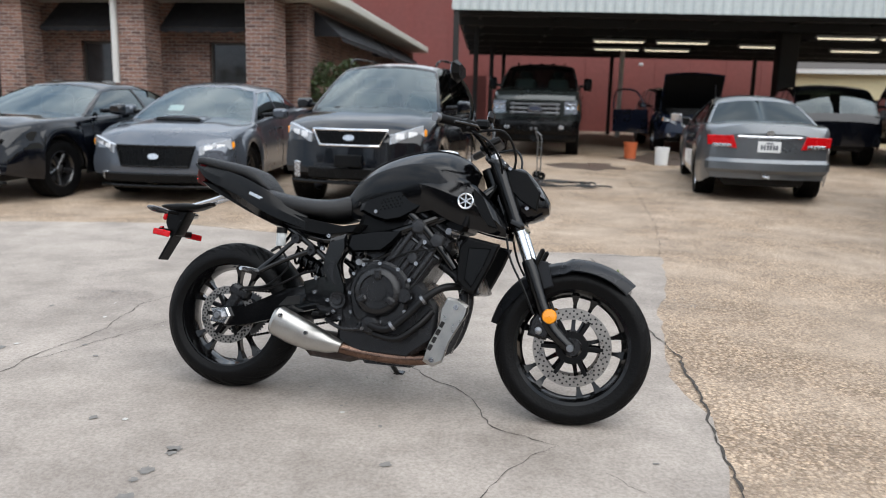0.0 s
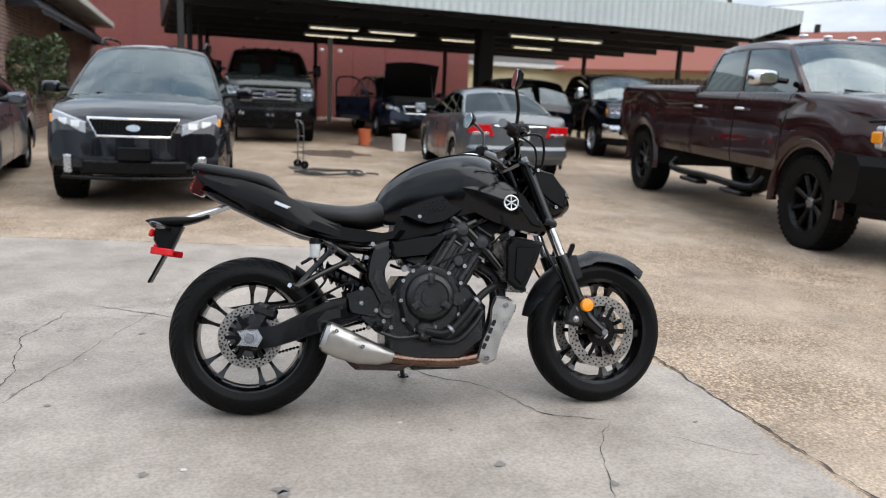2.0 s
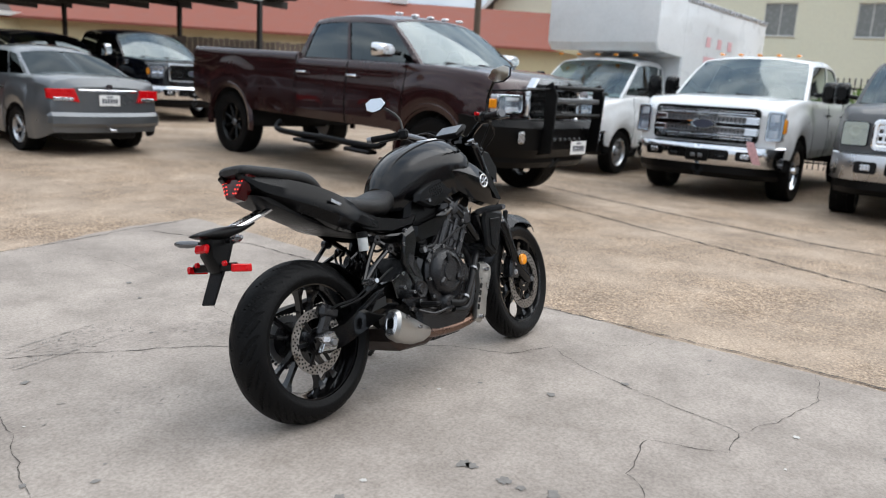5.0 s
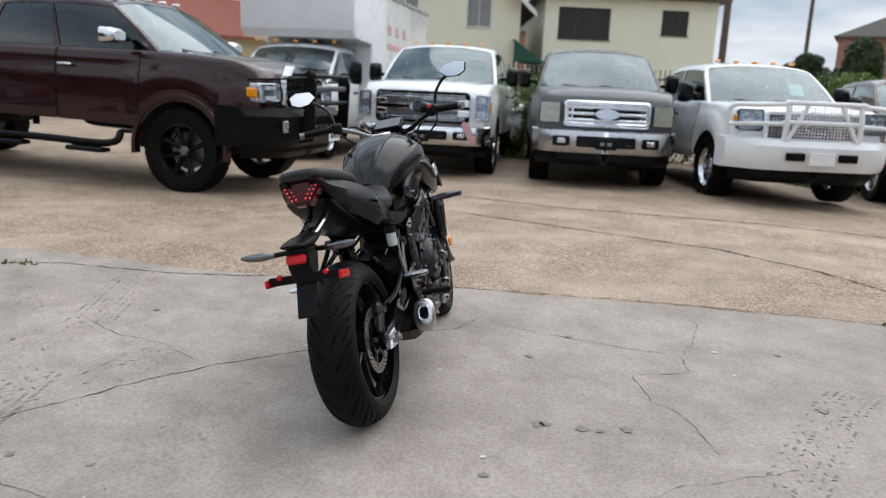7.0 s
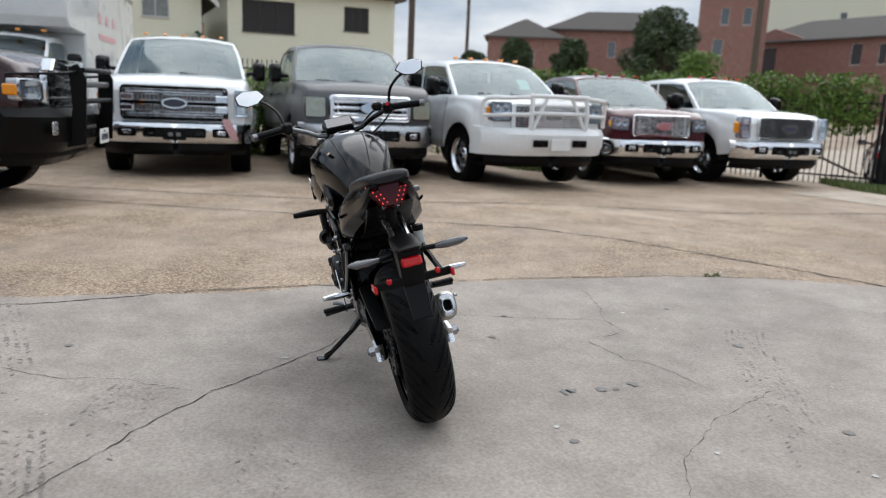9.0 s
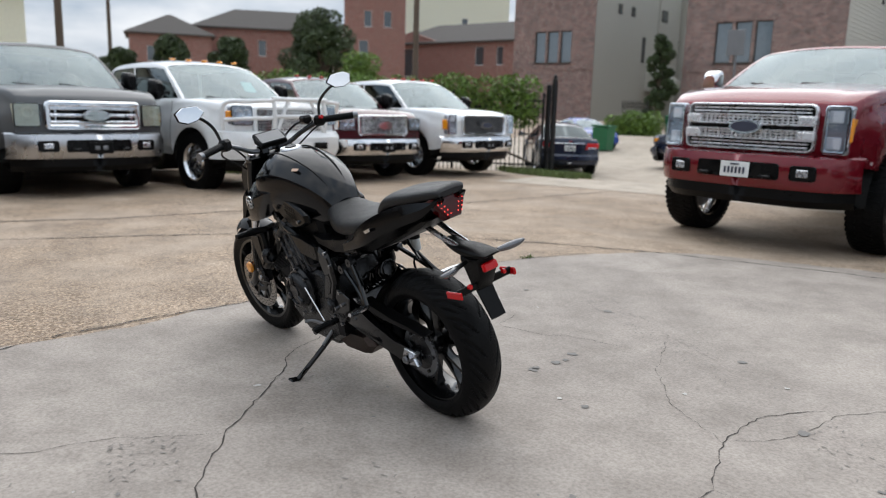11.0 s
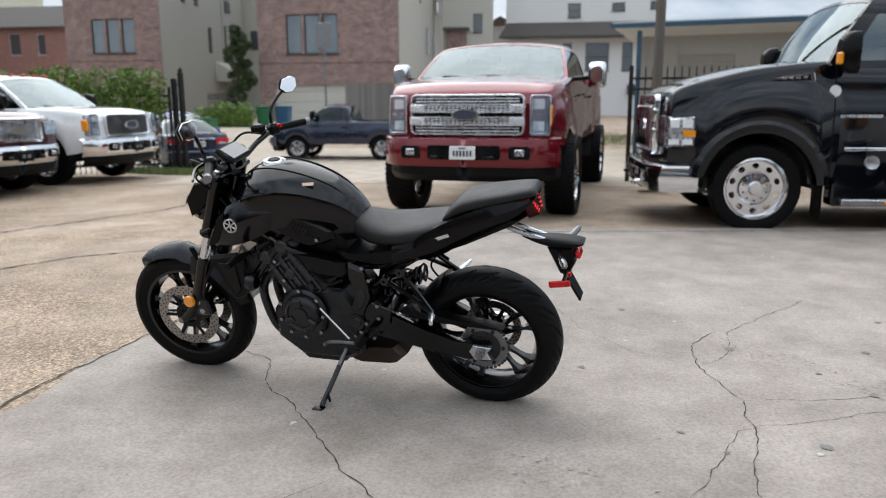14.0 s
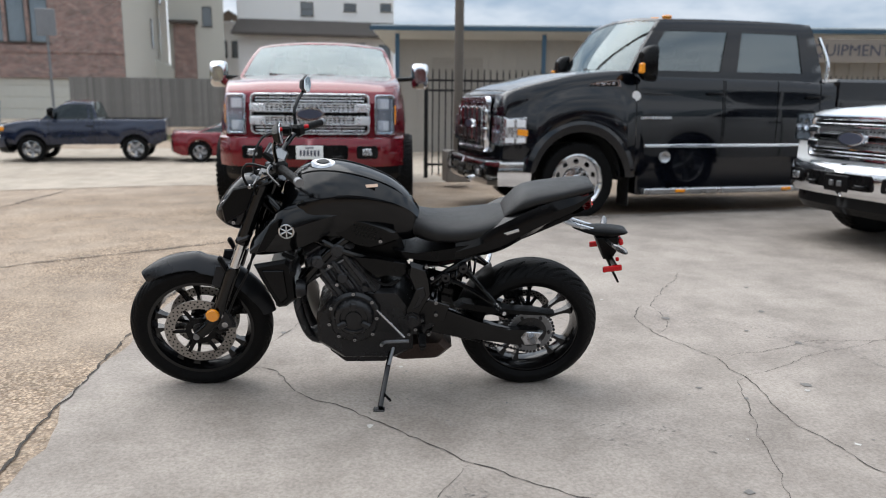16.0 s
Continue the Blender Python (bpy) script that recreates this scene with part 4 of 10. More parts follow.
def tree(name, lab, x, y, h, r, n, size, material, seed, trunk=0.18, low=0.35):
    rnd = random.Random(seed)
    T = thing(name, lab, "tree", pose(x, y, 0), group="trees behind the lot")
    tg = G().tube([(0, 0, 0), (rnd.uniform(-0.2, 0.2), 0.1, h * 0.3), (0.1, rnd.uniform(-0.2, 0.2), h * 0.62)], [trunk, trunk * 0.75, trunk * 0.35], 10, 4)
    blobs = []
    for k in range(22):
        a = 2.4 * k
        zz = h * (lerp2(low, 0.94, k / 21) + rnd.uniform(-0.03, 0.03))
        rad = r * math.sin(math.pi * lerp2(0.25, 0.93, k / 21)) * rnd.uniform(0.3, 1.0)
        c = (rad * math.cos(a) * 0.85, rad * math.sin(a) * 0.85, zz)
        blobs.append((*c, r * rnd.uniform(0.22, 0.48)))
        tg.tube([(0, 0, zz * 0.55), (c[0] * 0.5, c[1] * 0.5, zz * 0.8), c], [trunk * 0.4, trunk * 0.25, trunk * 0.1], 6, 3)
    part("trunk", tg, M_BARK, T)
    tagged(part("crown", leaf_cloud(blobs, n, size, seed), material, T, smooth=0), kind="stuff")


for i, (x, y, h, r) in enumerate(((39.4, -30.6, 7.6, 2.7), (41.6, -31.4, 6.8, 2.2), (47.5, -23.8, 5.2, 1.9), (45.5, -27.2, 5.6, 2.1), (49.5, -21.0, 4.6, 1.7))):
    tree("tree", "dense dark green broadleaf tree", x, y, h, r, 16000, 0.11, M_LEAF, 50 + i, low=0.25)
tree("bush", "olive yellow-green bush behind the pickups", 30.6, -25.8, 3.9, 1.9, 9000, 0.09, M_LEAF2, 61, low=0.15)
tree("juniper_tree", "slim dark twisted juniper by the garage", 20.2, -44.0, 6.3, 1.15, 5200, 0.13, M_LEAF, 71, 0.12, 0.2)


def hedge(name, lab, p0, p1, z0, z1, th, n, material, seed, size=0.06):
    rnd = random.Random(seed)
    d = math.dist(p0, p1)
    blobs = []
    for k in range(int(d / 0.4) + 1):
        t = k / max(1, int(d / 0.4))
        for z in np.arange(z0 + 0.2, z1, 0.35):
            blobs.append((lerp2(p0[0], p1[0], t) + rnd.uniform(-0.1, 0.1), lerp2(p0[1], p1[1], t) + rnd.uniform(-0.1, 0.1), z + rnd.uniform(-0.06, 0.06), th * rnd.uniform(0.45, 0.65)))
    T = thing(name, lab, "hedge", pose(0, 0, -0.15))
    part("stem", G().tube([(p0[0], p0[1], 0), (lerp2(p0[0], p1[0], 0.5), lerp2(p0[1], p1[1], 0.5), (z0 + z1) / 2), (p1[0], p1[1], 0)], 0.03, 6), M_BARK, T)
    tagged(part("leaves", leaf_cloud(blobs, n, size, seed, 0.8), material, T, smooth=0), kind="stuff")


hedge("vine_hedge", "bright green vine hedge over the iron fence", (16.5, -6.7), (8.8, -11.5), 1.0, 1.95, 0.6, 28000, M_LEAF2, 81, 0.05)
hedge("box_hedge", "clipped green box hedge by the driveway", (18.2, -34.0), (15.9, -34.2), -0.15, 1.0, 1.0, 6000, M_LEAF2, 82, 0.09)
hedge("shrub", "leafy green shrub between the pickups", (13.4, 1.4), (13.7, 0.9), 0.0, 1.6, 0.5, 4000, M_LEAF2, 83, 0.04)
hedge("shrub", "leafy green bush by the brick office corner", (-3.2, 17.2), (-2.7, 17.3), 1.2, 2.1, 0.45, 2200, M_LEAF, 85, 0.05)
hedge("shrub", "low green weeds along the fence", (14.5, -1.5), (14.0, -4.5), 0.0, 0.9, 0.5, 5000, M_LEAF2, 84, 0.04)


def grass_patch(name, lab, cx, cy, rx, ry, n, h, seed, rz=0.0):
    rnd = random.Random(seed)
    vs, fs = [], []
    c, s = math.cos(rz), math.sin(rz)
    for _ in range(n):
        a, q = rnd.uniform(0, 2 * math.pi), math.sqrt(rnd.random())
        u, v = rx * q * math.cos(a), ry * q * math.sin(a)
        x, y = cx + u * c - v * s, cy + u * s + v * c
        hh = h * rnd.uniform(0.4, 1.2)
        t = rnd.uniform(0, 6.3)
        dx, dy = 0.012 * math.cos(t), 0.012 * math.sin(t)
        lx, ly = rnd.gauss(0, 0.35) * hh, rnd.gauss(0, 0.35) * hh
        o = len(vs)
        zz = gz(x, y)
        vs += [(x - dx, y - dy, zz), (x + dx, y + dy, zz), (x + lx, y + ly, zz + hh)]
        fs.append((o, o + 1, o + 2))
    g = G()
    g.v, g.f = vs, fs
    return tagged(part(name, g, M_GRASS, smooth=0), lab, "grass", kind="stuff")


grass_patch("grass", "ragged green grass strip at the gate", 8.3, -11.0, 2.4, 0.55, 3500, 0.16, 91, -0.6)
grass_patch("grass", "ragged green grass strip at the gate", 7.7, -11.5, 0.9, 0.5, 2200, 0.15, 92, -0.3)
grass_patch("grass", "green verge across the street", -4, -27.0, 11, 1.6, 5000, 0.3, 93)
grass_patch("weeds", "small green weeds in the slab joint", 1.5, 5.9, 0.05, 0.2, 30, 0.035, 94)
grass_patch("weeds", "small green weeds in the slab joint", 0.97, 0.2, 0.05, 0.08, 24, 0.03, 95)
grass_patch("weeds", "green weeds beside the parked pickups", 11.5, -4.2, 1.5, 0.7, 1800, 0.25, 96)


# ---- iron fences and gate ----
def iron_fence(lab, p0, p1, h, finial=False):
    d = math.dist(p0, p1)
    T = thing("iron_fence", lab, "fence", pose(p0[0], p0[1], min(gz(*p0), gz(*p1)), 0, 0, math.degrees(math.atan2(p1[1] - p0[1], p1[0] - p0[0]))), group="iron fences")
    bar = mesh_of("picket", G().box(0.022, 0.022, h, (0, 0, h / 2)).box(0.03, 0.03, 0.09 if finial else 0.02, (0, 0, h + 0.02), (0, 0, 45), ch=0.01), M_IRON, 0)
    for k in range(int(d / 0.12) + 1):
        part("picket", bar, None, T, m=pose(k * 0.12, 0, 0.05))
    for z in (0.25, h - 0.3, h - 0.12):
        part("rail", G().box(d, 0.035, 0.04, (d / 2, 0, z)), M_IRON, T, smooth=0)
    for k in range(int(d / 2.4) + 1):
        part("fence_post", G().box(0.07, 0.07, h + 0.1, (k * 2.4, 0, (h + 0.1) / 2), ch=0.006), M_IRON, T)
    return T


iron_fence("black iron picket fence behind the black truck", (-2.3, -7.2), (-14, -6.6), 1.9)
iron_fence("black iron picket fence beside the gate", (8.5, -11.6), (15.4, -7.2), 2.05)
iron_fence("black iron picket fence beside the far house", (17.6, -37.0), (19.6, -37.6), 1.9)
iron_fence("black iron fence with spear finials behind the pickups", (17.0, 3.2), (15.5, -6.2), 2.1, True)
gp_ = thing("gate_post", "tall twin black iron gate post with finial", "gate post", pose(8.3, -11.65, gz(8.3, -11.65), 0, 0, 165))
for x in (-0.1, 0.12):
    part("post", G().box(0.11, 0.11, 2.36 if x < 0 else 2.46, (x, 0, 1.18 if x < 0 else 1.23), ch=0.01), M_IRON, gp_)
for z in (0.6, 1.0, 2.2):
    part("hinge_bar", G().box(0.2, 0.035, 0.04, (0.01, 0, z), ch=0.008), M_IRON, gp_)
part("finial", G().lathe([(0.075, 2.46), (0.085, 2.49), (0.04, 2.51), (0.06, 2.56), (0.03, 2.61), (0.001, 2.64)], 14, "z", (0.12, 0, 0)), M_IRON, gp_)
st = thing("steel_pole", "grey steel pole standing in a concrete block", "pole", pose(-2.55, -5.75, 0))
part("pole", G().cyl(0.075, (0, 0, 0), (0.0, 0, 6.5), 16), mat("grey_brown_pole", (0.14, 0.12, 0.1), 0.7, 0.2, vary=0.2), st)
part("concrete_foot", G().box(0.42, 0.36, 0.52, (0.02, 0, 0.26), ch=0.02), M_CONCRETE_BLOCK, st)

# ---- townhouses across the street ----
WIN3 = [(0.0, 0.85), (1.0, 1.85), (2.0, 2.85)]


def townhouse(lab, at, w, d, h, win_x, garage, group="townhouses"):
    T = thing("townhouse", lab, "house", pose(at[0], at[1], 0.45), group=group)
    holes = [(win_x + a, win_x + b_, 3.75, 5.8) for a, b_ in WIN3]
    if garage:
        holes.append((garage[0], garage[1], 0.05, 2.1))
    wl_ = part("wall", wall_grid(G(), w, h, 0.3, holes), M_BRICK2, T, smooth=0)
    for o in holes[:3]:
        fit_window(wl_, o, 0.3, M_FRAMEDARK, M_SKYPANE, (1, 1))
    part("brick_course", G().box(w + 0.04, 0.06, 0.3, (w / 2, -0.02, 3.45)), M_BRICK2, T, smooth=0)
    if garage:
        dg = part("garage_door", G().box(garage[1] - garage[0], 0.08, 2.25, ((garage[0] + garage[1]) / 2, 0.2, 1.15)), M_GREYSIDE, T, smooth=0)
        for k in range(4):
            part("door_panel", G().box(garage[1] - garage[0] - 0.1, 0.03, 0.48, ((garage[0] + garage[1]) / 2, 0.15, 0.35 + 0.55 * k), ch=0.01), M_GREYSIDE, dg)
    sw = part("side_wall", wall_grid(G(), d, h, 0.25, []), M_GREYSIDE, T, smooth=0, m=pose(0, d, 0, 0, 0, -90))
    tagged(part("siding", lap_siding(G(), d, 0, h, 0, [], 0.2), M_GREYSIDE, sw, smooth=0), kind="stuff")
    for x, z, ww, hh in ((d * 0.75, 5.2, 0.3, 1.9), (d * 0.55, 5.0, 0.3, 1.6), (d * 0.8, 7.6, 0.8, 0.7), (d * 0.4, 7.4, 0.35, 0.5), (d * 0.25, 7.4, 0.35, 0.5)):
        fr_ = part("side_window", G().box(ww + 0.14, 0.08, hh + 0.14, (x, -0.03, z), ch=0.01), M_FRAMEDARK, sw)
        part("pane", G().box(ww, 0.02, hh, (x, -0.075, z)), M_PANE, fr_, smooth=0)
    part("porch_roof", G().add([(d * 0.6, 0, 3.6), (d * 0.9, 0, 3.6), (d * 0.9, -1.1, 3.0), (d * 0.6, -1.1, 3.0), (d * 0.9, -1.1, 2.2), (d * 0.6, -1.1, 2.2), (d * 0.9, 0, 2.2), (d * 0.6, 0, 2.2)], [(0, 1, 2, 3), (3, 2, 4, 5), (1, 2, 4, 6), (0, 3, 5, 7)]), M_GREYSIDE, sw, smooth=0)
    part("drain_pipe", G().cyl(0.06, (d * 0.72, -0.08, 0), (d * 0.72, -0.08, h), 8), M_GREYSIDE, sw)
    part("wall", G().box(0.25, d, h, (w - 0.12, d / 2 + 0.3, h / 2)).box(w, 0.25, h, (w / 2, d, h / 2)), M_GREYSIDE, T, smooth=0)
    part("roof", G().box(w + 0.6, d + 0.6, 0.35, (w / 2, d / 2, h + 0.15), ch=0.03), M_ROOFBROWN, T)
    return T


for lab, at, w, d, h, wx, ga in (("mottled brick townhouse with pale lap siding and garage", (19.5, -46, -0.3), 7.75, 17, 12, 1.6, (0.85, 5.45)), ("mottled brick townhouse with pale lap siding", (38.1, -52, 0.3), 6.3, 12.6, 12, 1.75, None)):
    # the fronts look towards +y; local x runs towards -x
    T = townhouse(lab, at, w, d, h, wx, ga)
    T.matrix_basis = pose(at[0], at[1], at[2], 0, 0, 180) @ Matrix.Scale(1.3, 4)
    for ob in T.children:
        if ob.name.startswith("side_wall"):
            ob.matrix_basis = pose(w - 0.004, 0.02, 0, 0, 0, 90)
rc = thing("townhouse", "recessed pale townhouse wall between the brick fronts", "house", pose(34, -70, 0), group="townhouses")
facade(rc, "wall", pose(0, 0, 0, 0, 0, 180), 13, 15, M_GREYSIDE, [(2.6, 3.6, 6.5, 8.4), (4.4, 5.2, 6.5, 8.4)], siding=0.25, frame_m=M_FRAMEDARK)
tc = thing("townhouse", "far pale townhouse with brick stair tower", "house", pose(8.3, -60, 0), group="townhouses")
facade(tc, "wall", pose(0, 0, 0, 0, 0, 180), 4.3, 12.5, M_GREYSIDE, [(2.6, 3.4, 7.0, 8.6)], siding=0.22, frame_m=M_FRAMEDARK)
part("brick_tower", G().box(1.7, 0.4, 7.2, (-1.2, 0.15, 3.6)), M_BRICK2, tc, smooth=0)
part("porch_roof", G().box(2.2, 0.9, 0.25, (-1.2, 0.4, 7.3), ch=0.03), M_ROOFBROWN, tc)
gable_roof(tc, 4.3, 9, 12.5, 1.2, M_ROOFBROWN, m=pose(-4.3, -9, 0), ridge="y")
td = thing("townhouse", "far white townhouse end wall", "house", pose(5.6, -72, 0), group="townhouses")
facade(td, "wall", pose(0, 0, 0, 0, 0, 180), 2.9, 8.6, M_WHITEWALL, [(0.7, 1.2, 5.2, 6.8), (1.6, 2.2, 5.2, 6.8)], frame_m=M_FRAMEDARK)
gable_roof(td, 2.9, 8, 8.6, 1.0, M_ROOFBROWN, m=pose(-2.9, -8, 0), ridge="y")
wh = thing("white_house", "tall white modern house with dark lower roof", "house", pose(3.0, -62, 0, 0, 0, 0))
facade(wh, "wall", pose(0, 0, 0, 0, 0, 180), 13.4, 15, M_WHITEWALL, [(5.3, 6.4, 8.3, 9.5), (9.0, 10.1, 8.8, 9.5), (12.2, 13.2, 8.9, 9.6), (4.9, 5.7, 3.8, 6.2), (6.9, 8.9, 3.8, 6.2), (10.0, 10.9, 3.8, 6.2), (12.0, 13.1, 1.6, 6.1)], frame_m=M_FRAMEDARK, bars=(1, 2))
part("lower_roof", G().add([(-0.1, 0.0, 7.95), (-13.3, 0.0, 7.95), (-13.9, 1.5, 6.75), (0.5, 1.5, 6.75), (-13.9, 1.5, 6.55), (0.5, 1.5, 6.55), (-13.4, 0.0, 6.6), (0.0, 0.0, 6.6)], [(0, 1, 2, 3), (3, 2, 4, 5), (5, 4, 6, 7), (1, 6, 4, 2), (0, 3, 5, 7)]), M_ROOFBROWN, wh, smooth=0)
part("roof", G().box(13.8, 10, 0.3, (-6.7, -4.9, 15.1)), M_ROOFBROWN, wh, smooth=0)
part("balcony_rail", G().box(2.2, 0.06, 0.9, (-11.6, 0.5, 2.2)), M_FRAMEDARK, wh, smooth=0)
sp_ = thing("street_sign", "thin grey street sign pole with square sign", "sign", pose(8.75, -26.0, -0.3))
part("sign_pole", G().cyl(0.05, (0, 0, 0), (0, 0, 4.6), 8), M_GREYMETAL, sp_)
part("sign_face", G().box(0.7, 0.03, 1.0, (0, 0.07, 4.4), ch=0.01), M_GREYMETAL, sp_)
gf = thing("board_fence", "grey vertical board fence beside the garage", "fence", pose(9.7, -33.0, -0.2, 0, 0, 180))
gb = mesh_of("board", G().box(0.14, 0.03, 2.45, (0, 0, 1.22), ch=0.005), mat("grey_fence_board", (0.17, 0.165, 0.155), 0.85, vary=0.2, per_piece=0.2), 0)
for k in range(64):
    part("board", gb, None, gf, m=pose(k * 0.145, 0.006 * (k % 2), 0))
for z in (0.5, 1.9):
    part("rail", G().box(9.2, 0.05, 0.09, (4.6, 0.04, z)), bpy.data.materials["grey_fence_board"], gf, smooth=0)


def wheelie_bin(lab, x, y, z, material):
    T = thing("wheelie_bin", lab, "bin", pose(x, y, z), group="bins")
    g = G()
    g.loft([[(sx * a, sy * a, zz) for sx, sy in ((-1, -1), (1, -1), (1, 1), (-1, 1))] for a, zz in ((0.32, 0.05), (0.38, 1.05))])
    part("bin_body", g, material, T, smooth=0)
    part("bin_lid", G().box(0.84, 0.84, 0.09, (0, 0, 1.1), (3, 0, 0), ch=0.03), material, T)
    for sx in (-0.3, 0.3):
        part("bin_wheel", G().cyl(0.12, (sx, -0.34, 0.12), (sx + 0.06, -0.34, 0.12), 14), M_RUBBER, T)


M_GREENBIN = mat("green_bin_plastic", (0.012, 0.12, 0.045), 0.5)
M_BLUEBIN = mat("blue_bin_plastic", (0.015, 0.08, 0.16), 0.5)
wheelie_bin("dark green lidded wheelie bin by the garage", 15.0, -35.0, gz(15.0, -35.0), M_GREENBIN)
wheelie_bin("blue lidded wheelie bin by the garage", 14.2, -35.8, gz(14.2, -35.8), M_BLUEBIN)
wheelie_bin("green wheelie bin beside the blue cars", 13.9, -25.0, gz(13.9, -25.0), M_GREENBIN)

# ---- metal shed with blue trim ----
# darker than the pale siding: the canopy's shade is put into the colour
M_SHED = mat("taupe_sheet_wall", (0.27, 0.25, 0.225), 0.7, vary=0.12)
sh = thing("metal_shed", "beige metal shed with blue trim and roll-up door", "building", pose(-3.9, -20.3, -0.5, 0, 0, 166))
part("wall", wall_grid(G(), 24, 3.9, 0.15, [(1.2, 3.0, 0, 3.3), (16.5, 17.5, 0, 2.1)]), mat("beige_metal_sheet", (0.3, 0.28, 0.25), 0.5, 0.2, vary=0.1), sh, smooth=0)
rib_me = mesh_of("wall_rib", G().box(0.04, 0.03, 3.9, (0, 0.165, 1.95)), bpy.data.materials["beige_metal_sheet"], 0)
for k in range(48):
    if not (1.2 < k * 0.5 + 0.2 < 3.0):
        part("wall_rib", rib_me, None, sh, m=pose(k * 0.5 + 0.2, 0.0, 0) @ Matrix.Diagonal((1, 1, 1, 1)))
for ob in list(sh.children):
    if ob.name.startswith("wall_rib"):
        ob.matrix_basis = ob.matrix_basis @ pose(0, -0.18, 0)
rd = part("roll_up_door", G().box(1.8, 0.06, 3.3, (2.1, 0.06, 1.65)), M_SHED, sh, smooth=0)
slat = mesh_of("door_slat", G().box(1.75, 0.03, 0.09, (2.1, 0.02, 0), ch=0.01), M_SHED, 0)
for k in range(27):
    part("door_slat", slat, None, rd, m=pose(0, 0, 0.08 + 0.12 * k))
part("roof", G().box(25.5, 9, 0.14, (12, 3.2, 4.05), (-2, 0, 0)), M_RIBBED, sh, smooth=0)
part("blue_trim", G().box(25.6, 0.1, 0.14, (12, -1.3, 4.16)), mat("blue_trim_paint", (0.02, 0.06, 0.1), 0.5), sh, smooth=0)
for x in (0.1, 5.0, 11.5):
    part("trim_post", G().box(0.14, 0.14, 4.0, (x, -1.1, 2.0)), bpy.data.materials["blue_trim_paint"], sh, smooth=0)
sgn = part("sign_board", G().box(6.4, 0.05, 0.75, (14.6, -1.36, 3.55)), mat("tan_sign_board", (0.2, 0.175, 0.15), 0.7), sh, smooth=0)
text_part("sign_words", "N EQUIPMENT", 0.52, M_INK, sgn, pose(14.6, -1.39, 3.55, 90, 0, 0), "dark block sign letters")

# ---- distant brick houses ----
def far_house(lab, x, y, rz, w, d, h, rise, holes, gable=False):
    T = thing("brick_house", lab, "house", pose(x, y, 0, 0, 0, rz), group="distant brick houses")
    facade(T, "wall", pose(0, 0, 0), w, h, M_BRICK3, holes, frame_m=M_FRAMEWHITE)
    back_box(T, w, d, h, M_BRICK3)
    if gable:
        part("gable", G().add([(0.4, -0.12, h), (w * 0.42, -0.12, h), (w * 0.21 + 0.2, -0.12, h + 1.7), (0.4, 0.3, h), (w * 0.42, 0.3, h), (w * 0.21 + 0.2, 0.3, h + 1.7)], [(0, 1, 2), (0, 3, 5, 2), (1, 4, 5, 2)]), M_BRICK3, T, smooth=0)
    hip_roof(T, w, d, h + 0.1, rise, M_ROOFBROWN)


far_house("pink brick house with arched window and brown roof", 78, -75, 180, 28, 12, 9.6, 3.0, [(4.2, 6.6, 5.2, 9.0), (17.5, 18.9, 6.6, 9.0), (21.0, 22.0, 6.6, 8.9)], True)
far_house("tall red brick house with white windows", 67.9, -58.6, -134, 7.4, 8, 15, 1.5, [(2.4, 3.3, 10.4, 12.3), (4.8, 5.7, 10.4, 12.3), (1.8, 2.9, 7.0, 8.8)])
far_house("row of brick houses with brown hip roofs", 86, -40.7, -119, 9.5, 9, 8.8, 2.6, [(2, 3, 5.6, 7.4), (5, 6, 5.6, 7.4)])
far_house("row of brick houses with brown hip roofs", 87, -50.1, -126, 20, 10, 10.4, 2.8, [(3, 4, 7, 9), (8, 9, 7, 9), (13, 14, 7, 9)])
far_house("small brick house seen between the cream houses", 95, -1.0, -95, 14, 9, 8.4, 2.2, [(3, 4, 5, 6.8), (8, 9, 5, 6.8)])
far_house("brick house behind the red roofed building", 64, 33, -110, 14, 8, 7.0, 2.6, [(2, 3, 4.2, 5.8), (8, 9, 4.2, 5.8)])
ch_ = thing("cream_house", "tall cream house between the brick houses", "house", pose(85.9, -83.5, 0, 0, 0, -139))
facade(ch_, "wall", pose(0, 0, 0), 20, 19, M_CREAM, [(12.5, 13.4, 13.5, 15)], siding=0.3)
back_box(ch_, 20, 9, 19, M_CREAM)
hip_roof(ch_, 20, 9, 19.1, 2.0, M_ROOFBROWN)

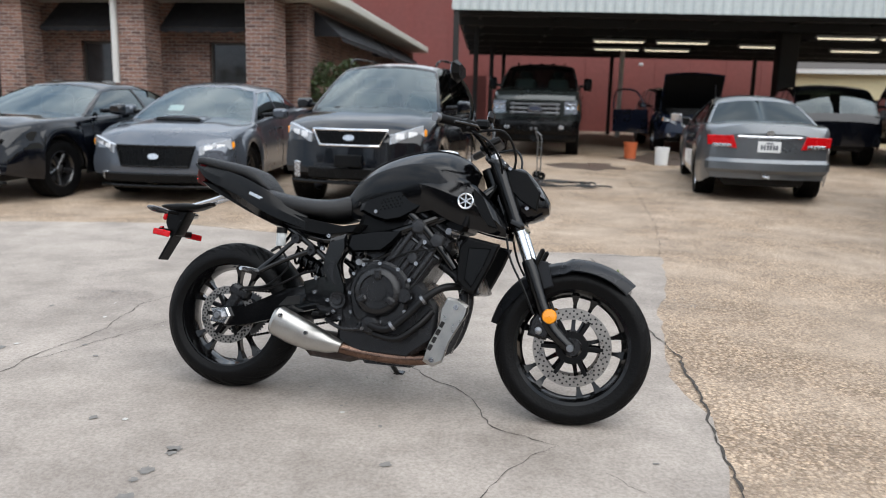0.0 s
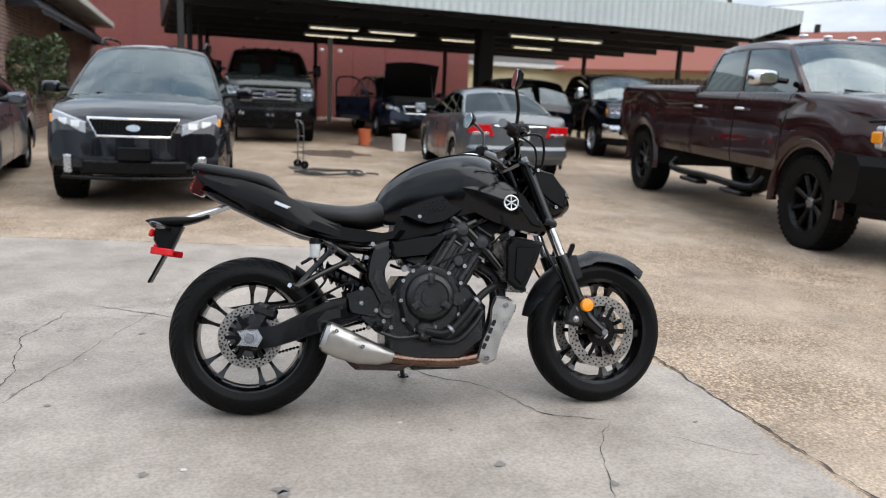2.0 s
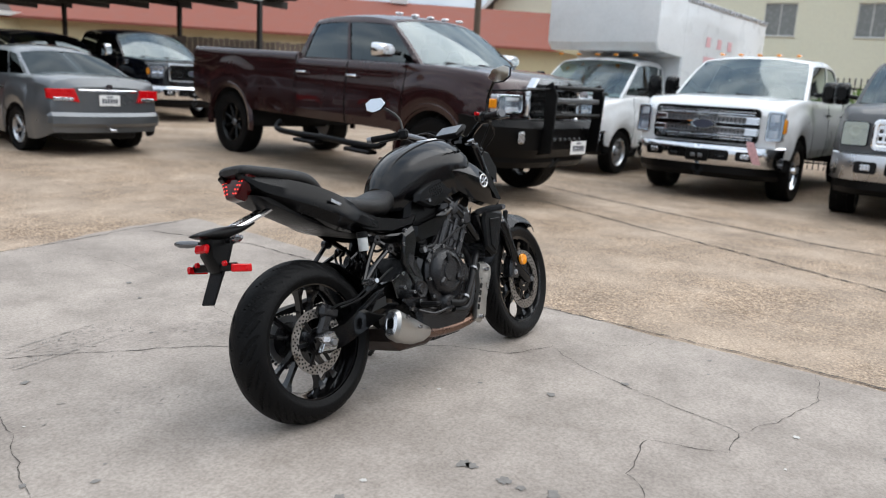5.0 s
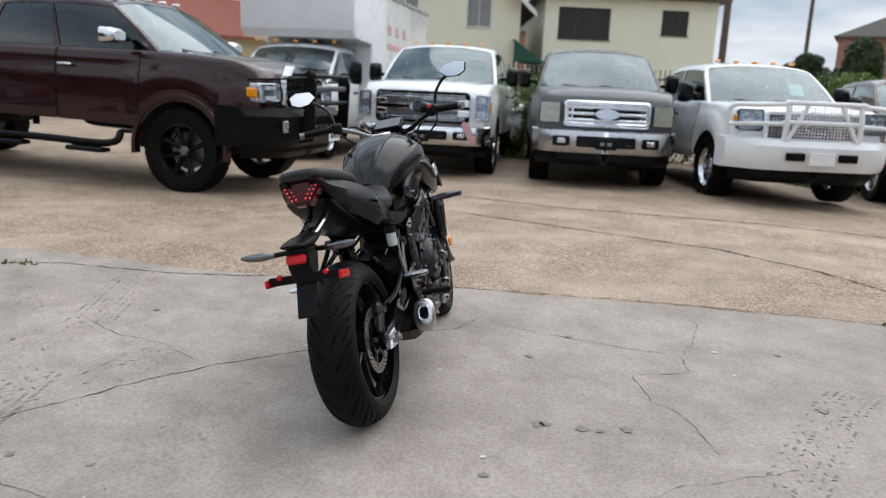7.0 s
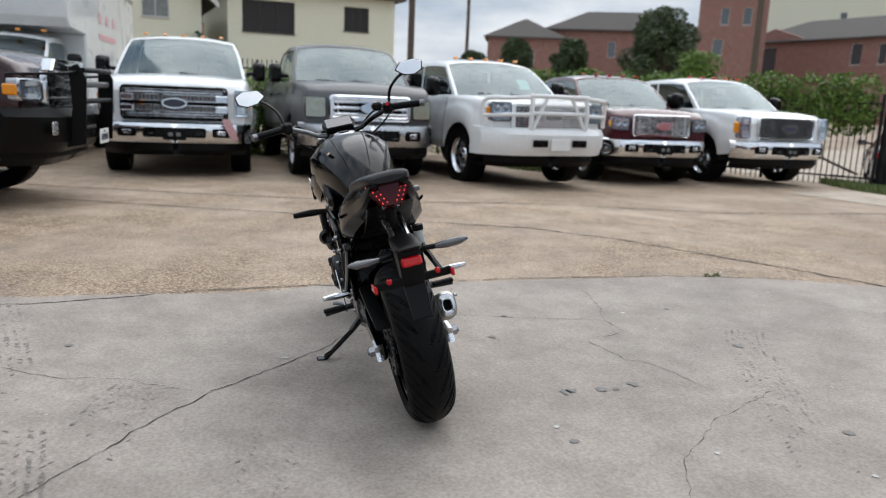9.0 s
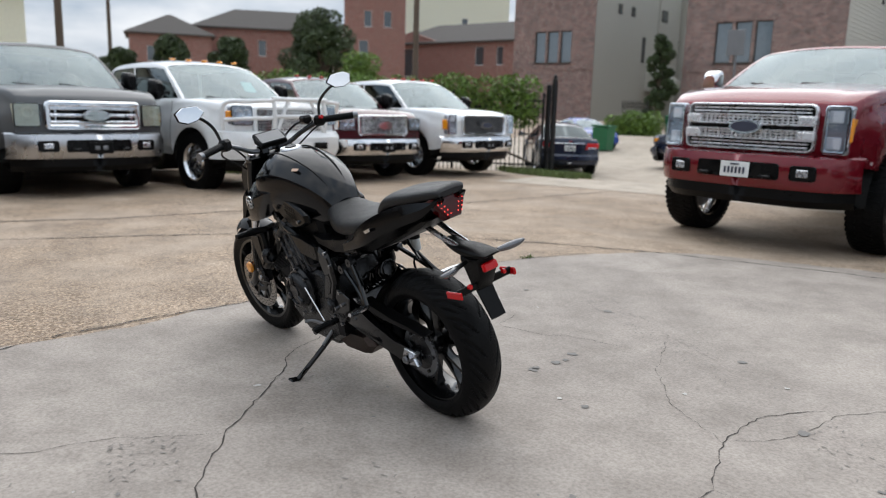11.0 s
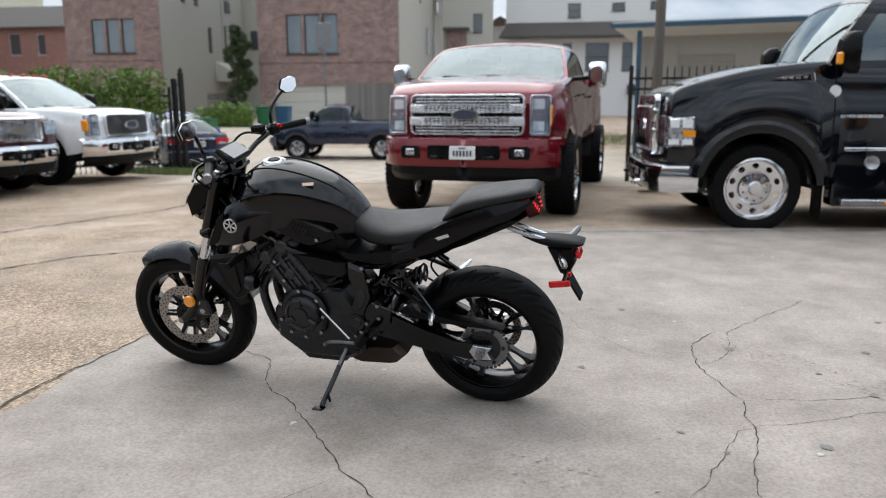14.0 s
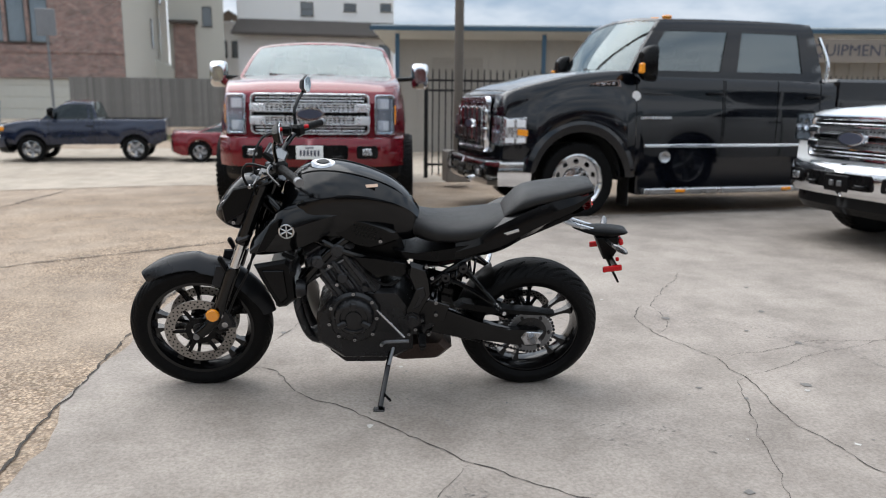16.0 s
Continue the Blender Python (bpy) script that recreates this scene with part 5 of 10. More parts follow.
# ---- parked vehicles: x ahead, y to the left, origin on the ground between the front wheels ----
def wheel_meshes(r, w, rim, style, rim_mat):
    """Tyre with tread blocks, rim and hub, axle along y, outer face at +y."""
    h = w / 2
    ty = G()
    ty.lathe([(rim, -h * 0.8), (rim + (r - rim) * 0.5, -h), (r * 0.965, -h * 0.94), (r * 0.985, -h * 0.75), (r * 0.985, h * 0.75), (r * 0.965, h * 0.94), (rim + (r - rim) * 0.5, h), (rim, h * 0.8)], 56)
    nb = 48
    for k in range(nb):
        a = 360 * k / nb
        for j, yy in enumerate((-0.62, -0.2, 0.22, 0.64)):
            m = pose(0, 0, 0, 0, a + (j % 2) * 180 / nb, 0)
            blk = G().box(r * 0.03, w * 0.19, 2 * math.pi * r / nb * 0.62, (r * 0.985, yy * h, 0), (18 if j % 2 else -18, 0, 0))
            ty.add(blk.v, blk.f, m)
    for k in range(nb):
        for s in (-1, 1):
            blk = G().box(r * 0.06, w * 0.03, 2 * math.pi * r / nb * 0.5, (r * 0.945, s * h * 0.97, 0))
            ty.add(blk.v, blk.f, pose(0, 0, 0, 0, 360 * k / nb, 0))
    rm = G()
    rm.lathe([(rim * 0.99, -h * 0.82), (rim * 1.03, -h * 0.8), (rim * 0.97, -h * 0.6), (rim * 0.92, -h * 0.3), (rim * 0.9, h * 0.4), (rim * 0.96, h * 0.66), (rim * 1.03, h * 0.84), (rim * 0.98, h * 0.86), (rim * 0.93, h * 0.7)], 48)
    hub = G()
    if style == "holes":
        prof = [(0.0, h * 0.95), (rim * 0.2, h * 0.95), (rim * 0.24, h * 0.6), (rim * 0.5, h * 0.55), (rim * 0.56, h * 0.38)]
        rm.lathe(prof, 40)
        n = 10
        for k in range(n):
            a0, aw = 2 * math.pi * k / n, 2 * math.pi / n
            rows = [[], [], []]
            for i in range(33):
                an = 2 * math.pi * i / 32
                c, s_ = math.cos(an), math.sin(an)
                big = max(abs(c), abs(s_))
                for row, ua, uq, dy in ((rows[0], c / big * 0.5, s_ / big * 0.5, 0), (rows[1], 0.23 * c, 0.235 * s_, 0), (rows[2], 0.22 * c, 0.225 * s_, -0.12)):
                    a, q = a0 + aw * (0.5 + ua), 0.75 + 0.38 * uq
                    row.append((rim * q * math.cos(a), h * (0.38 + 0.12 * (q - 0.56) + dy), rim * q * math.sin(a)))
            rm.patch(rows)
            bolt = G().cyl(rim * 0.035, (rim * 0.4, h * 0.55, 0), (rim * 0.4, h * 0.68, 0), 8)
            hub.add(bolt.v, bolt.f, pose(0, 0, 0, 0, 360 * k / n + 18, 0))
    else:
        n, wide = {"spoke5": (5, 0.26), "spoke8": (8, 0.17), "spoke10": (10, 0.1), "spoke6": (6, 0.24)}[style]
        for k in range(n):
            sp = G()
            sp.loft([[(rim * q, h * (0.62 - 0.25 * (1 - q)) + dy, dz * rim * wide * (0.8 + 0.5 * q)) for dy, dz in ((0, -0.5), (h * 0.1, -0.25), (h * 0.1, 0.25), (0, 0.5), (-h * 0.3, 0.4), (-h * 0.3, -0.4))] for q in (0.14, 0.4, 0.7, 0.95)])
            rm.add(sp.v, sp.f, pose(0, 0, 0, 0, 360 * k / n + 20, 0))
        for k in range(6):
            bolt = G().cyl(rim * 0.045, (rim * 0.16, h * 0.4, 0), (rim * 0.16, h * 0.56, 0), 8)
            hub.add(bolt.v, bolt.f, pose(0, 0, 0, 0, 60 * k, 0))
    hub.lathe([(0.001, h * 0.62), (rim * 0.13, h * 0.6), (rim * 0.2, h * 0.45), (rim * 0.22, -h * 0.2)], 24)
    hub.lathe([(rim * 0.2, -h * 0.05), (rim * 0.72, -h * 0.05), (rim * 0.72, -h * 0.2), (rim * 0.2, -h * 0.2)], 32)
    return mesh_of("tyre", ty, M_RUBBER, 30), mesh_of("rim", rm, rim_mat), mesh_of("wheel", hub, M_GREYMETAL)


def put_wheel(parent, meshes, x, y, r, steer=0):
    wh = part("wheel", meshes[2], None, parent, m=pose(x, y, r, 0, 0, (0 if y > 0 else 180) + steer))
    part("tyre", meshes[0], None, wh)
    part("rim", meshes[1], None, wh)


def lerp(a, b, t):
    return a + (b - a) * t


def top_line(line, x):
    """Height of the upper body at x: a monotone cubic through the line's points."""
    xs, zs = [p[0] for p in line], [p[1] for p in line]
    if x <= xs[0]:
        return zs[0]
    if x >= xs[-1]:
        return zs[-1]
    d = [(zs[i + 1] - zs[i]) / max(xs[i + 1] - xs[i], 1e-6) for i in range(len(xs) - 1)]
    m = [d[0]] + [0 if d[i - 1] * d[i] <= 0 else 2 * d[i - 1] * d[i] / (d[i - 1] + d[i]) for i in range(1, len(d))] + [d[-1]]
    i = max(k for k in range(len(xs) - 1) if xs[k] <= x)
    h = xs[i + 1] - xs[i]
    t = (x - xs[i]) / h
    return zs[i] * (1 + 2 * t) * (1 - t) ** 2 + h * m[i] * t * (1 - t) ** 2 + zs[i + 1] * t * t * (3 - 2 * t) + h * m[i + 1] * t * t * (t - 1)


def warp_body(T, s, W, xf, xr):
    """Bows the nose and the tail in plan and leans them back, all parts alike."""
    bow, rake, rbow, rrake, zm = s.get("bow", 0.1), s.get("rake", 0.04), s.get("rbow", 0.04), s.get("rrake", 0.0), s.get("rake_from", 0.6)

    def shift(p):
        k = min(1.2, max(0.0, (p.x - (xf - 0.9)) / 0.9)) ** 1.6
        q = min(1.2, max(0.0, ((xr + 0.7) - p.x) / 0.7)) ** 1.6
        u = min(1.1, abs(p.y) / W) ** 2.3
        p.x += -k * (bow * u + rake * max(0, p.z - zm)) + q * (rbow * u + rrake * max(0, p.z - zm))
        return p
    done = set()
    for ob in T.children_recursive:
        if ob.type != "MESH" or ob.name.split(".")[0] in ("wheel", "tyre", "rim") or ob.data.name in done:
            continue
        done.add(ob.data.name)
        m, o = ob.matrix_basis.copy(), ob.parent
        while o is not T:
            m, o = o.matrix_basis @ m, o.parent
        co = [m @ v.co for v in ob.data.vertices]
        if not any(c.x > xf - 0.9 or c.x < xr + 0.7 for c in co):
            continue
        if len(co) < 900 and max(c.y for c in co) - min(c.y for c in co) > 0.4:
            bm = bmesh.new()
            bm.from_mesh(ob.data)
            inv = m.inverted()
            nor = (inv.to_3x3() @ Vector((0, 1, 0))).normalized()
            for k in range(-5, 6):
                bmesh.ops.bisect_plane(bm, geom=bm.verts[:] + bm.edges[:] + bm.faces[:], plane_co=inv @ Vector((0, k * 0.16, 0)), plane_no=nor)
            bm.to_mesh(ob.data)
            bm.free()
            co = [m @ v.co for v in ob.data.vertices]
        inv = m.inverted()
        for v, c in zip(ob.data.vertices, co):
            v.co = inv @ shift(c)


def plate_part(parent, m, w=0.305, h=0.152, words="", bars=True):
    p = part("number_plate", G().box(0.008, w, h, ch=0.003), M_PLATE, parent, "white number plate", m=m)
    g = G()
    for k in range(6):
        g.box(0.003, w * 0.075, h * 0.42, (0.006, (k - 2.5) * w * 0.13, -h * 0.05))
    g.box(0.003, w * 0.3, h * 0.1, (0.006, 0, h * 0.33))
    tagged(part("plate_writing", g, M_INK, p, "dark plate characters"), kind="stuff")
    return p


def vehicle(name, label, category, at, heading, s):
    """Builds a car, van or pickup from a dictionary of sizes: the lower body is lofted along its length with wheel arches,
    doors are panels of their own, and the cabin is a frame of pillars with real panes."""
    W, r, wb = s["w"] / 2, s["r"], s["wb"]
    ca, sa = math.cos(radians(heading)), math.sin(radians(heading))
    z0, z1 = gz(at[0], at[1]), gz(at[0] - wb * ca, at[1] - wb * sa)
    T = thing(name, label, category, pose(at[0], at[1], z0, 0, 0, heading) @ pose(0, 0, 0, 0, -math.degrees(math.atan2(z0 - z1, wb)), 0), group=s.get("group", ""))
    xf, xr = s["front"], -wb - s["rear"]
    zs = s.get("sill", 0.45)
    line = sorted(s["line"])
    P = s["paint"]
    arch = s.get("arch", r * 1.16)
    zarch = s.get("zarch", r)
    doors = s.get("doors", [])
    fw_, rw_ = s.get("nose", 0.2), s.get("tailw", 0.08)
    xs = set(np.linspace(xr, xf, 80).tolist())
    for c in (0, -wb):
        for a in np.linspace(-1, 1, 17):
            xs.add(c + arch * math.sin(a * math.pi / 2))
        xs.update((c - arch * 1.001, c + arch * 1.001))
    for k in np.linspace(0, 1, 7):
        xs.update((xf - 0.28 * k * k, xr + 0.2 * k * k))
    for p in line:
        xs.add(p[0])
    cuts = sorted({v for d in doors for v in d} | set(s.get("cuts", [])))
    for c in cuts:
        xs.update((c - 0.007, c + 0.007))
    xs = sorted(x for x in xs if xr <= x <= xf)
    xs = [x for i, x in enumerate(xs) if i == 0 or x - xs[i - 1] > 1e-4]
    inset = s.get("shoulder", 0.06)
    rings = []
    for x in xs:
        tf = max(0, (x - (xf - 0.75)) / 0.75)
        tr = max(0, ((xr + 0.5) - x) / 0.5)
        w = W * (1 - fw_ * tf ** 2.4 - rw_ * tr ** 2.4)
        zt = top_line(line, x)
        zb = zs + (s.get("chin", 0.1) * tf ** 2) + s.get("kick", 0.12) * tr ** 2
        for c in (0, -wb):
            if abs(x - c) < arch:
                zb = max(zb, zarch + math.sqrt(max(arch * arch - (x - c) ** 2, 0)))
        flare = 0
        for c in (0, -wb):
            d = abs(x - c)
            if d < arch * 1.35:
                flare = s.get("flare", 0.03) * min(1, (arch * 1.35 - d) / (arch * 0.35))
        zb = min(zb, zt - 0.06)
        hz = zt - zb
        side = [(w - 0.03 + flare, zb), (w - 0.004 + flare, zb + 0.14 * hz), (w + 0.004 + flare * 0.9, zb + 0.34 * hz), (w + flare * 0.7, zb + 0.54 * hz), (w - 0.006 + flare * 0.4, zb + 0.68 * hz), (w - 0.022 + flare * 0.3, zb + 0.735 * hz), (w - 0.02, zb + 0.84 * hz), (w - inset * 0.5, zt - min(0.055, 0.1 * hz)), (w - inset * 0.85, zt - min(0.02, 0.04 * hz)), (w - inset * 1.3, zt)]
        cr = s.get("crown", 0.03) * min(1, max(0, (xf - x) / 0.25)) + 0.004
        ring = side + [(w * 0.8 - inset * 0.5, zt + cr * 0.15), (w * 0.62, zt + cr * 0.6), (w * 0.46, zt + cr * 0.85), (w * 0.22, zt + cr), (0, zt + cr)]
        rings.append((x, ring))
    body, seam = G(), {}
    door_g = {}
    n = len(rings[0][1])
    nside = 8
    for i in range(len(rings) - 1):
        (x0, r0), (x1, r1) = rings[i], rings[i + 1]
        xm = (x0 + x1) / 2
        is_cut = any(abs(xm - c) < 0.0071 for c in cuts)
        din = next((k for k, d in enumerate(doors) if d[0] < xm < d[1]), None)
        for sgn in (1, -1):
            for j in range(n - 1):
                q = [(x0, sgn * r0[j][0], r0[j][1]), (x1, sgn * r1[j][0], r1[j][1]), (x1, sgn * r1[j + 1][0], r1[j + 1][1]), (x0, sgn * r0[j + 1][0], r0[j + 1][1])]
                tgt = body
                if j < nside and is_cut:
                    q = [(p[0], p[1] - sgn * 0.008, p[2]) for p in q]
                    tgt = seam.setdefault((min(cuts, key=lambda c: abs(xm - c)), sgn), G())
                elif j < nside and j >= 1 and din is not None:
                    tgt = door_g.setdefault((din, sgn), G())
                if s.get("open_bed") and j >= nside + 1 and s["bed"][0] < xm < s["bed"][1]:
                    continue
                tgt.add(q, [(0, 1, 2, 3)])
    for x, ring in (rings[0], rings[-1]):
        body.patch([[(x, y * (2 * k / 14 - 1), z) for k in range(15)] for y, z in ring[:9]] + [[(x, ring[9][0] * (2 * k / 14 - 1), float(np.interp(abs(ring[9][0] * (2 * k / 14 - 1)), [p[0] for p in ring[:8:-1]], [p[1] for p in ring[:8:-1]]))) for k in range(15)]])
    bodies = weld(body)
    part("body", bodies, P, T, s.get("body_label", ""), smooth=42)
    for g in seam.values():
        part("panel_gap", weld(g), M_SEAM, T)
    for (k, sgn), g in door_g.items():
        dp = part("door", weld(g), P, T, smooth=42)
        d = doors[k]
        zt = top_line(line, d[0] + 0.1)
        hx = d[0] + 0.13 if s.get("hinge_front", True) else d[1] - 0.13
        hy = sgn * (W + 0.012)
        hm = s.get("handle", M_TRIM)
        part("handle", G().tube([(hx - 0.09, hy - sgn * 0.02, zt - 0.2), (hx - 0.07, hy + sgn * 0.015, zt - 0.195), (hx + 0.07, hy + sgn * 0.015, zt - 0.195), (hx + 0.09, hy - sgn * 0.02, zt - 0.2)], 0.016, 8, 3), hm, dp)
    # open load bed
    if s.get("open_bed"):
        b0, b1 = s["bed"]
        zt, zf = top_line(line, (b0 + b1) / 2), s.get("bed_floor", 0.85)
        wi = W - inset - 0.04
        g = G()
        g.add([(b0, -wi, zf), (b1, -wi, zf), (b1, wi, zf), (b0, wi, zf), (b0, -wi, zt), (b1, -wi, zt), (b1, wi, zt), (b0, wi, zt)], [(0, 1, 2, 3), (0, 1, 5, 4), (1, 2, 6, 5), (2, 3, 7, 6), (3, 0, 4, 7)])
        part("bed_liner", g, M_PLASTIC, T, smooth=0)
    # underbody and wheel wells
    g = G()
    g.box(xf - xr - 0.5, 2 * (W - 0.33), 0.34, ((xf + xr) / 2, 0, zs + 0.16), ch=0.04)
    for c in (0, -wb):
        g.lathe([(arch * 0.97, -(W - 0.04)), (arch * 0.97, W - 0.04)], 20, "y", (c, 0, zarch), arc=(0, math.pi))
        g.box(0.16, 2 * W - 0.3, 0.14, (c, 0, r), ch=0.03)
    part("underbody", g, M_UNDER, T)
    for c in (0, -wb):
        for sg in (1, -1):
            part("arch_liner", G().lathe([(arch * 1.0, sg * (W - 0.34)), (arch * 1.0, sg * (W * 0.97))], 24, "y", (c, 0, zarch), arc=(0.02, math.pi - 0.02)), M_UNDER, T)
    # cabin
    xa, xb, xc, xd = s["cab"]
    zb0, zr = s["belt"], s["roof"]
    zbf = top_line(line, xa)
    wbt, wr = W - inset - 0.005, W - s.get("tumble", 0.2)
    pil = s.get("pillar", 0.035)

    def edge(t):
        t = max(0.0, min(1.0, t))
        return lerp(wbt, wr, 0.75 * t + 0.25 * t * t) - 0.03 * max(0, (t - 0.86) / 0.14) ** 2

    def rooftop(u, v):
        return zr - 0.035 + 0.065 * (1 - abs(u) ** 2.4) - s.get("roof_arc", 0.05) * abs(2 * v - 1) ** 2.6

    ztf, ztr = rooftop(1, 0), rooftop(1, 1)
    tf0 = (zbf - zb0) / (ztf - zb0)
    xa0 = xb + (xa - xb) / max(0.3, 1 - tf0)
    bulge = s.get("screen_arc", 0.035)

    def front_x(t):
        return lerp(xa0, xb, t) + bulge * math.sin(math.pi * max(0, min(1, t)))

    def rear_x(t):
        return lerp(xd, xc, t) - bulge * math.sin(math.pi * max(0, min(1, t))) * (1 if xc - xd > 0.3 else 0.3)

    def side(u, t, sg, sink=0.0):
        return (lerp(front_x(t), rear_x(t), u), sg * (edge(t) - sink), lerp(zb0 - 0.03, rooftop(1, u), t))

    def screen(u, t, sink=0.0):
        t2 = lerp(tf0, 1, t)
        b = s.get("screen_bow", 0.13) * (1 - u * u) * (1 - 0.55 * t)
        return (front_x(t2) + b - sink, u * edge(t2), lerp(zbf - 0.02, rooftop(u, 0), t))

    def back(u, t, sink=0.0):
        b = s.get("rear_bow", 0.08) * (1 - u * u) * (1 - 0.4 * t) * (1 if xc - xd > 0.3 else 0.3)
        return (rear_x(t) - b + sink, u * edge(t), lerp(zb0 - 0.03, rooftop(u, 1), t))

    shell = G()
    stops = [0.0] + [(xa - px) / (xa - xd) for px in s["pillars"]] + [1.0]
    la, lb, lc = s.get("post", (0.035, 0.03, 0.05))
    wins = []
    for i in range(len(stops) - 1):
        wins.append((stops[i] + (la if i == 0 else lb / 2), stops[i + 1] - (lc if i == len(stops) - 2 else lb / 2)))
    us = sorted({0.0, 1.0} | {v for w_ in wins for v in w_} | set(np.linspace(0, 1, 17).tolist()))
    t_lo, t_hi = s.get("window_low", 0.05), s.get("window_top", 0.87)
    tsv = [0, t_lo, 0.25, 0.4, 0.6, 0.75, t_hi, 0.92, 0.96, 1.0]
    for sg in (1, -1):
        for i in range(len(us) - 1):
            um = (us[i] + us[i + 1]) / 2
            for j in range(len(tsv) - 1):
                if any(w_[0] < um < w_[1] for w_ in wins) and t_lo <= tsv[j] and tsv[j + 1] <= t_hi:
                    continue
                shell.add([side(us[i], tsv[j], sg), side(us[i + 1], tsv[j], sg), side(us[i + 1], tsv[j + 1], sg), side(us[i], tsv[j + 1], sg)], [(0, 1, 2, 3)])
        for w0, w1 in wins:
            rim_ = [side(w0, t_lo, sg), side(w1, t_lo, sg), side(w1, t_hi, sg), side(w0, t_hi, sg)]
            rw = [[side(lerp(w0 - 0.012, w1 + 0.012, a / 6), lerp(t_lo - 0.02, t_hi + 0.02, c / 5), sg, 0.01) for a in range(7)] for c in range(6)]
            ob = part("side_window", G().patch(rw), s.get("side_glass", M_TINT), T, facing=(0, sg, 0))
            ob.visible_shadow = False
    usc = [-1, -0.95, -0.8, -0.6, -0.4, -0.2, 0, 0.2, 0.4, 0.6, 0.8, 0.95, 1]
    for fn, nm, material, lim, fc in ((screen, "windscreen", s.get("screen", M_WSCREEN), 0.95, 1), (back, "rear_window", s.get("rear_glass", M_TINT), s.get("rear_lim", 0.93), -1)):
        tt = [0, 0.04, 0.25, 0.5, 0.75, lim, 1.0]
        for i in range(len(usc) - 1):
            for j in range(len(tt) - 1):
                if 0 < i < len(usc) - 2 and 0 < j < len(tt) - 2:
                    continue
                shell.add([fn(usc[i], tt[j]), fn(usc[i + 1], tt[j]), fn(usc[i + 1], tt[j + 1]), fn(usc[i], tt[j + 1])], [(0, 1, 2, 3)])
        rw = [[fn(lerp(-0.965, 0.965, a / 14), lerp(0.02, lim + 0.015, c / 8), 0.008) for a in range(15)] for c in range(9)]
        ob = part(nm, G().patch(rw), material, T, facing=(fc, 0, 0.3))
        ob.visible_shadow = False
        gk = G()
        gk.tube([fn(u, 0.035, -0.002) for u in np.linspace(-0.96, 0.96, 13)], 0.012, 6, 0)
        part("screen_seal", gk, M_TRIM, T)
    part("cabin_frame", weld(shell), s.get("pillar_mat", P), T, smooth=45)
    rg = G()
    rg.patch([[(lerp(screen(u, 1)[0], back(u, 1)[0], v), u * edge(1), rooftop(u, v)) for u in usc] for v in np.linspace(0, 1, 15)])
    rg.patch([[(lerp(xb, xc, v), u * edge(1) * 0.97, rooftop(u, v) - 0.05) for u in usc] for v in np.linspace(0.02, 0.98, 6)])
    part("roof", rg, s.get("roof_mat", P), T, smooth=45)
    # cabin fittings: dash, seats, wheel
    ig = G()
    ig.box(0.4, 2 * W - 0.3, 0.25, (xa - 0.32, 0, zbf - 0.1), ch=0.06)
    ig.box(abs(xd - xa) - 0.3, 2 * W - 0.2, 0.06, ((xa + xd) / 2, 0, zb0 - 0.42), ch=0.02)
    for k, px in enumerate([xb - 0.35] + ([xb - 1.25] if xb - 1.25 > xd + 0.3 else [])):
        if px < xc + 0.05:
            continue
        for sy in (-0.42, 0.42):
            ig.box(0.16, 0.5, 0.62, (px, sy, zb0 - 0.05), (0, -14, 0), ch=0.06)
            ig.box(0.1, 0.26, 0.17, (px - 0.1, sy, zb0 + 0.36), (0, -10, 0), ch=0.04)
            ig.box(0.45, 0.5, 0.14, (px + 0.25, sy, zb0 - 0.33), ch=0.05)
    ig.lathe([(0.185, 0.0), (0.2, 0.014), (0.185, 0.028), (0.17, 0.014)], 24, "x", (xb - 0.0 + (xa - xb) * 0.35 - 0.25, 0.4, zb0 + 0.02), closed=True)
    part("cabin_interior", ig, M_INTERIOR, T)
    # wipers
    for u0, u1 in ((0.1, -0.62), (0.72, -0.02)):
        wp = part("wiper", G().tube([screen(u0, -0.02, -0.03), screen(lerp(u0, u1, 0.5), 0.05, -0.035)], 0.011, 6), M_TRIM, T)
        part("wiper_blade", G().tube([screen(lerp(u0, u1, k / 4) , 0.03 + 0.07 * k / 4, -0.024) for k in range(5)], 0.009, 6, 0), M_TRIM, wp)
    # mirrors
    mm = s.get("mirror", (0.16, 0.21, 0.15))
    mx, mz = s.get("mirror_at", (lerp(xa, xb, 0.36) - 0.1, zb0 + 0.07))
    for sg in (1, -1):
        hd = part("door_mirror", G().loft(hull([(-mm[0] * 0.35, -mm[2] * 0.46, mm[2] * 0.46, mm[1] * 0.48, 5), (-mm[0] * 0.3, -mm[2] * 0.5, mm[2] * 0.5, mm[1] * 0.5, 5), (mm[0] * 0.1, -mm[2] * 0.46, mm[2] * 0.46, mm[1] * 0.46, 4), (mm[0] * 0.36, -mm[2] * 0.3, mm[2] * 0.3, mm[1] * 0.32, 3)], 20, 4)), s.get("mirror_mat", P), T, m=pose(mx, sg * (W + s.get("mirror_out", 0.14) + mm[1] / 2 - 0.06), mz))
        part("mirror_arm", G().tube([(0, -sg * mm[1] * 0.4, -mm[2] * 0.1), (0, -sg * (mm[1] / 2 + s.get("mirror_out", 0.14)), -mm[2] * 0.15)], 0.03, 8), M_TRIM, hd)
        part("mirror_glass", G().box(0.006, mm[1] * 0.84, mm[2] * 0.84, (-mm[0] * 0.36, 0, 0), ch=0.002), M_CHROME, hd)
    # wheels
    meshes = wheel_meshes(r, s.get("tw", 0.27), s.get("rim", r * 0.62), s.get("wheel", "spoke5"), s.get("rim_mat", M_ALLOY))
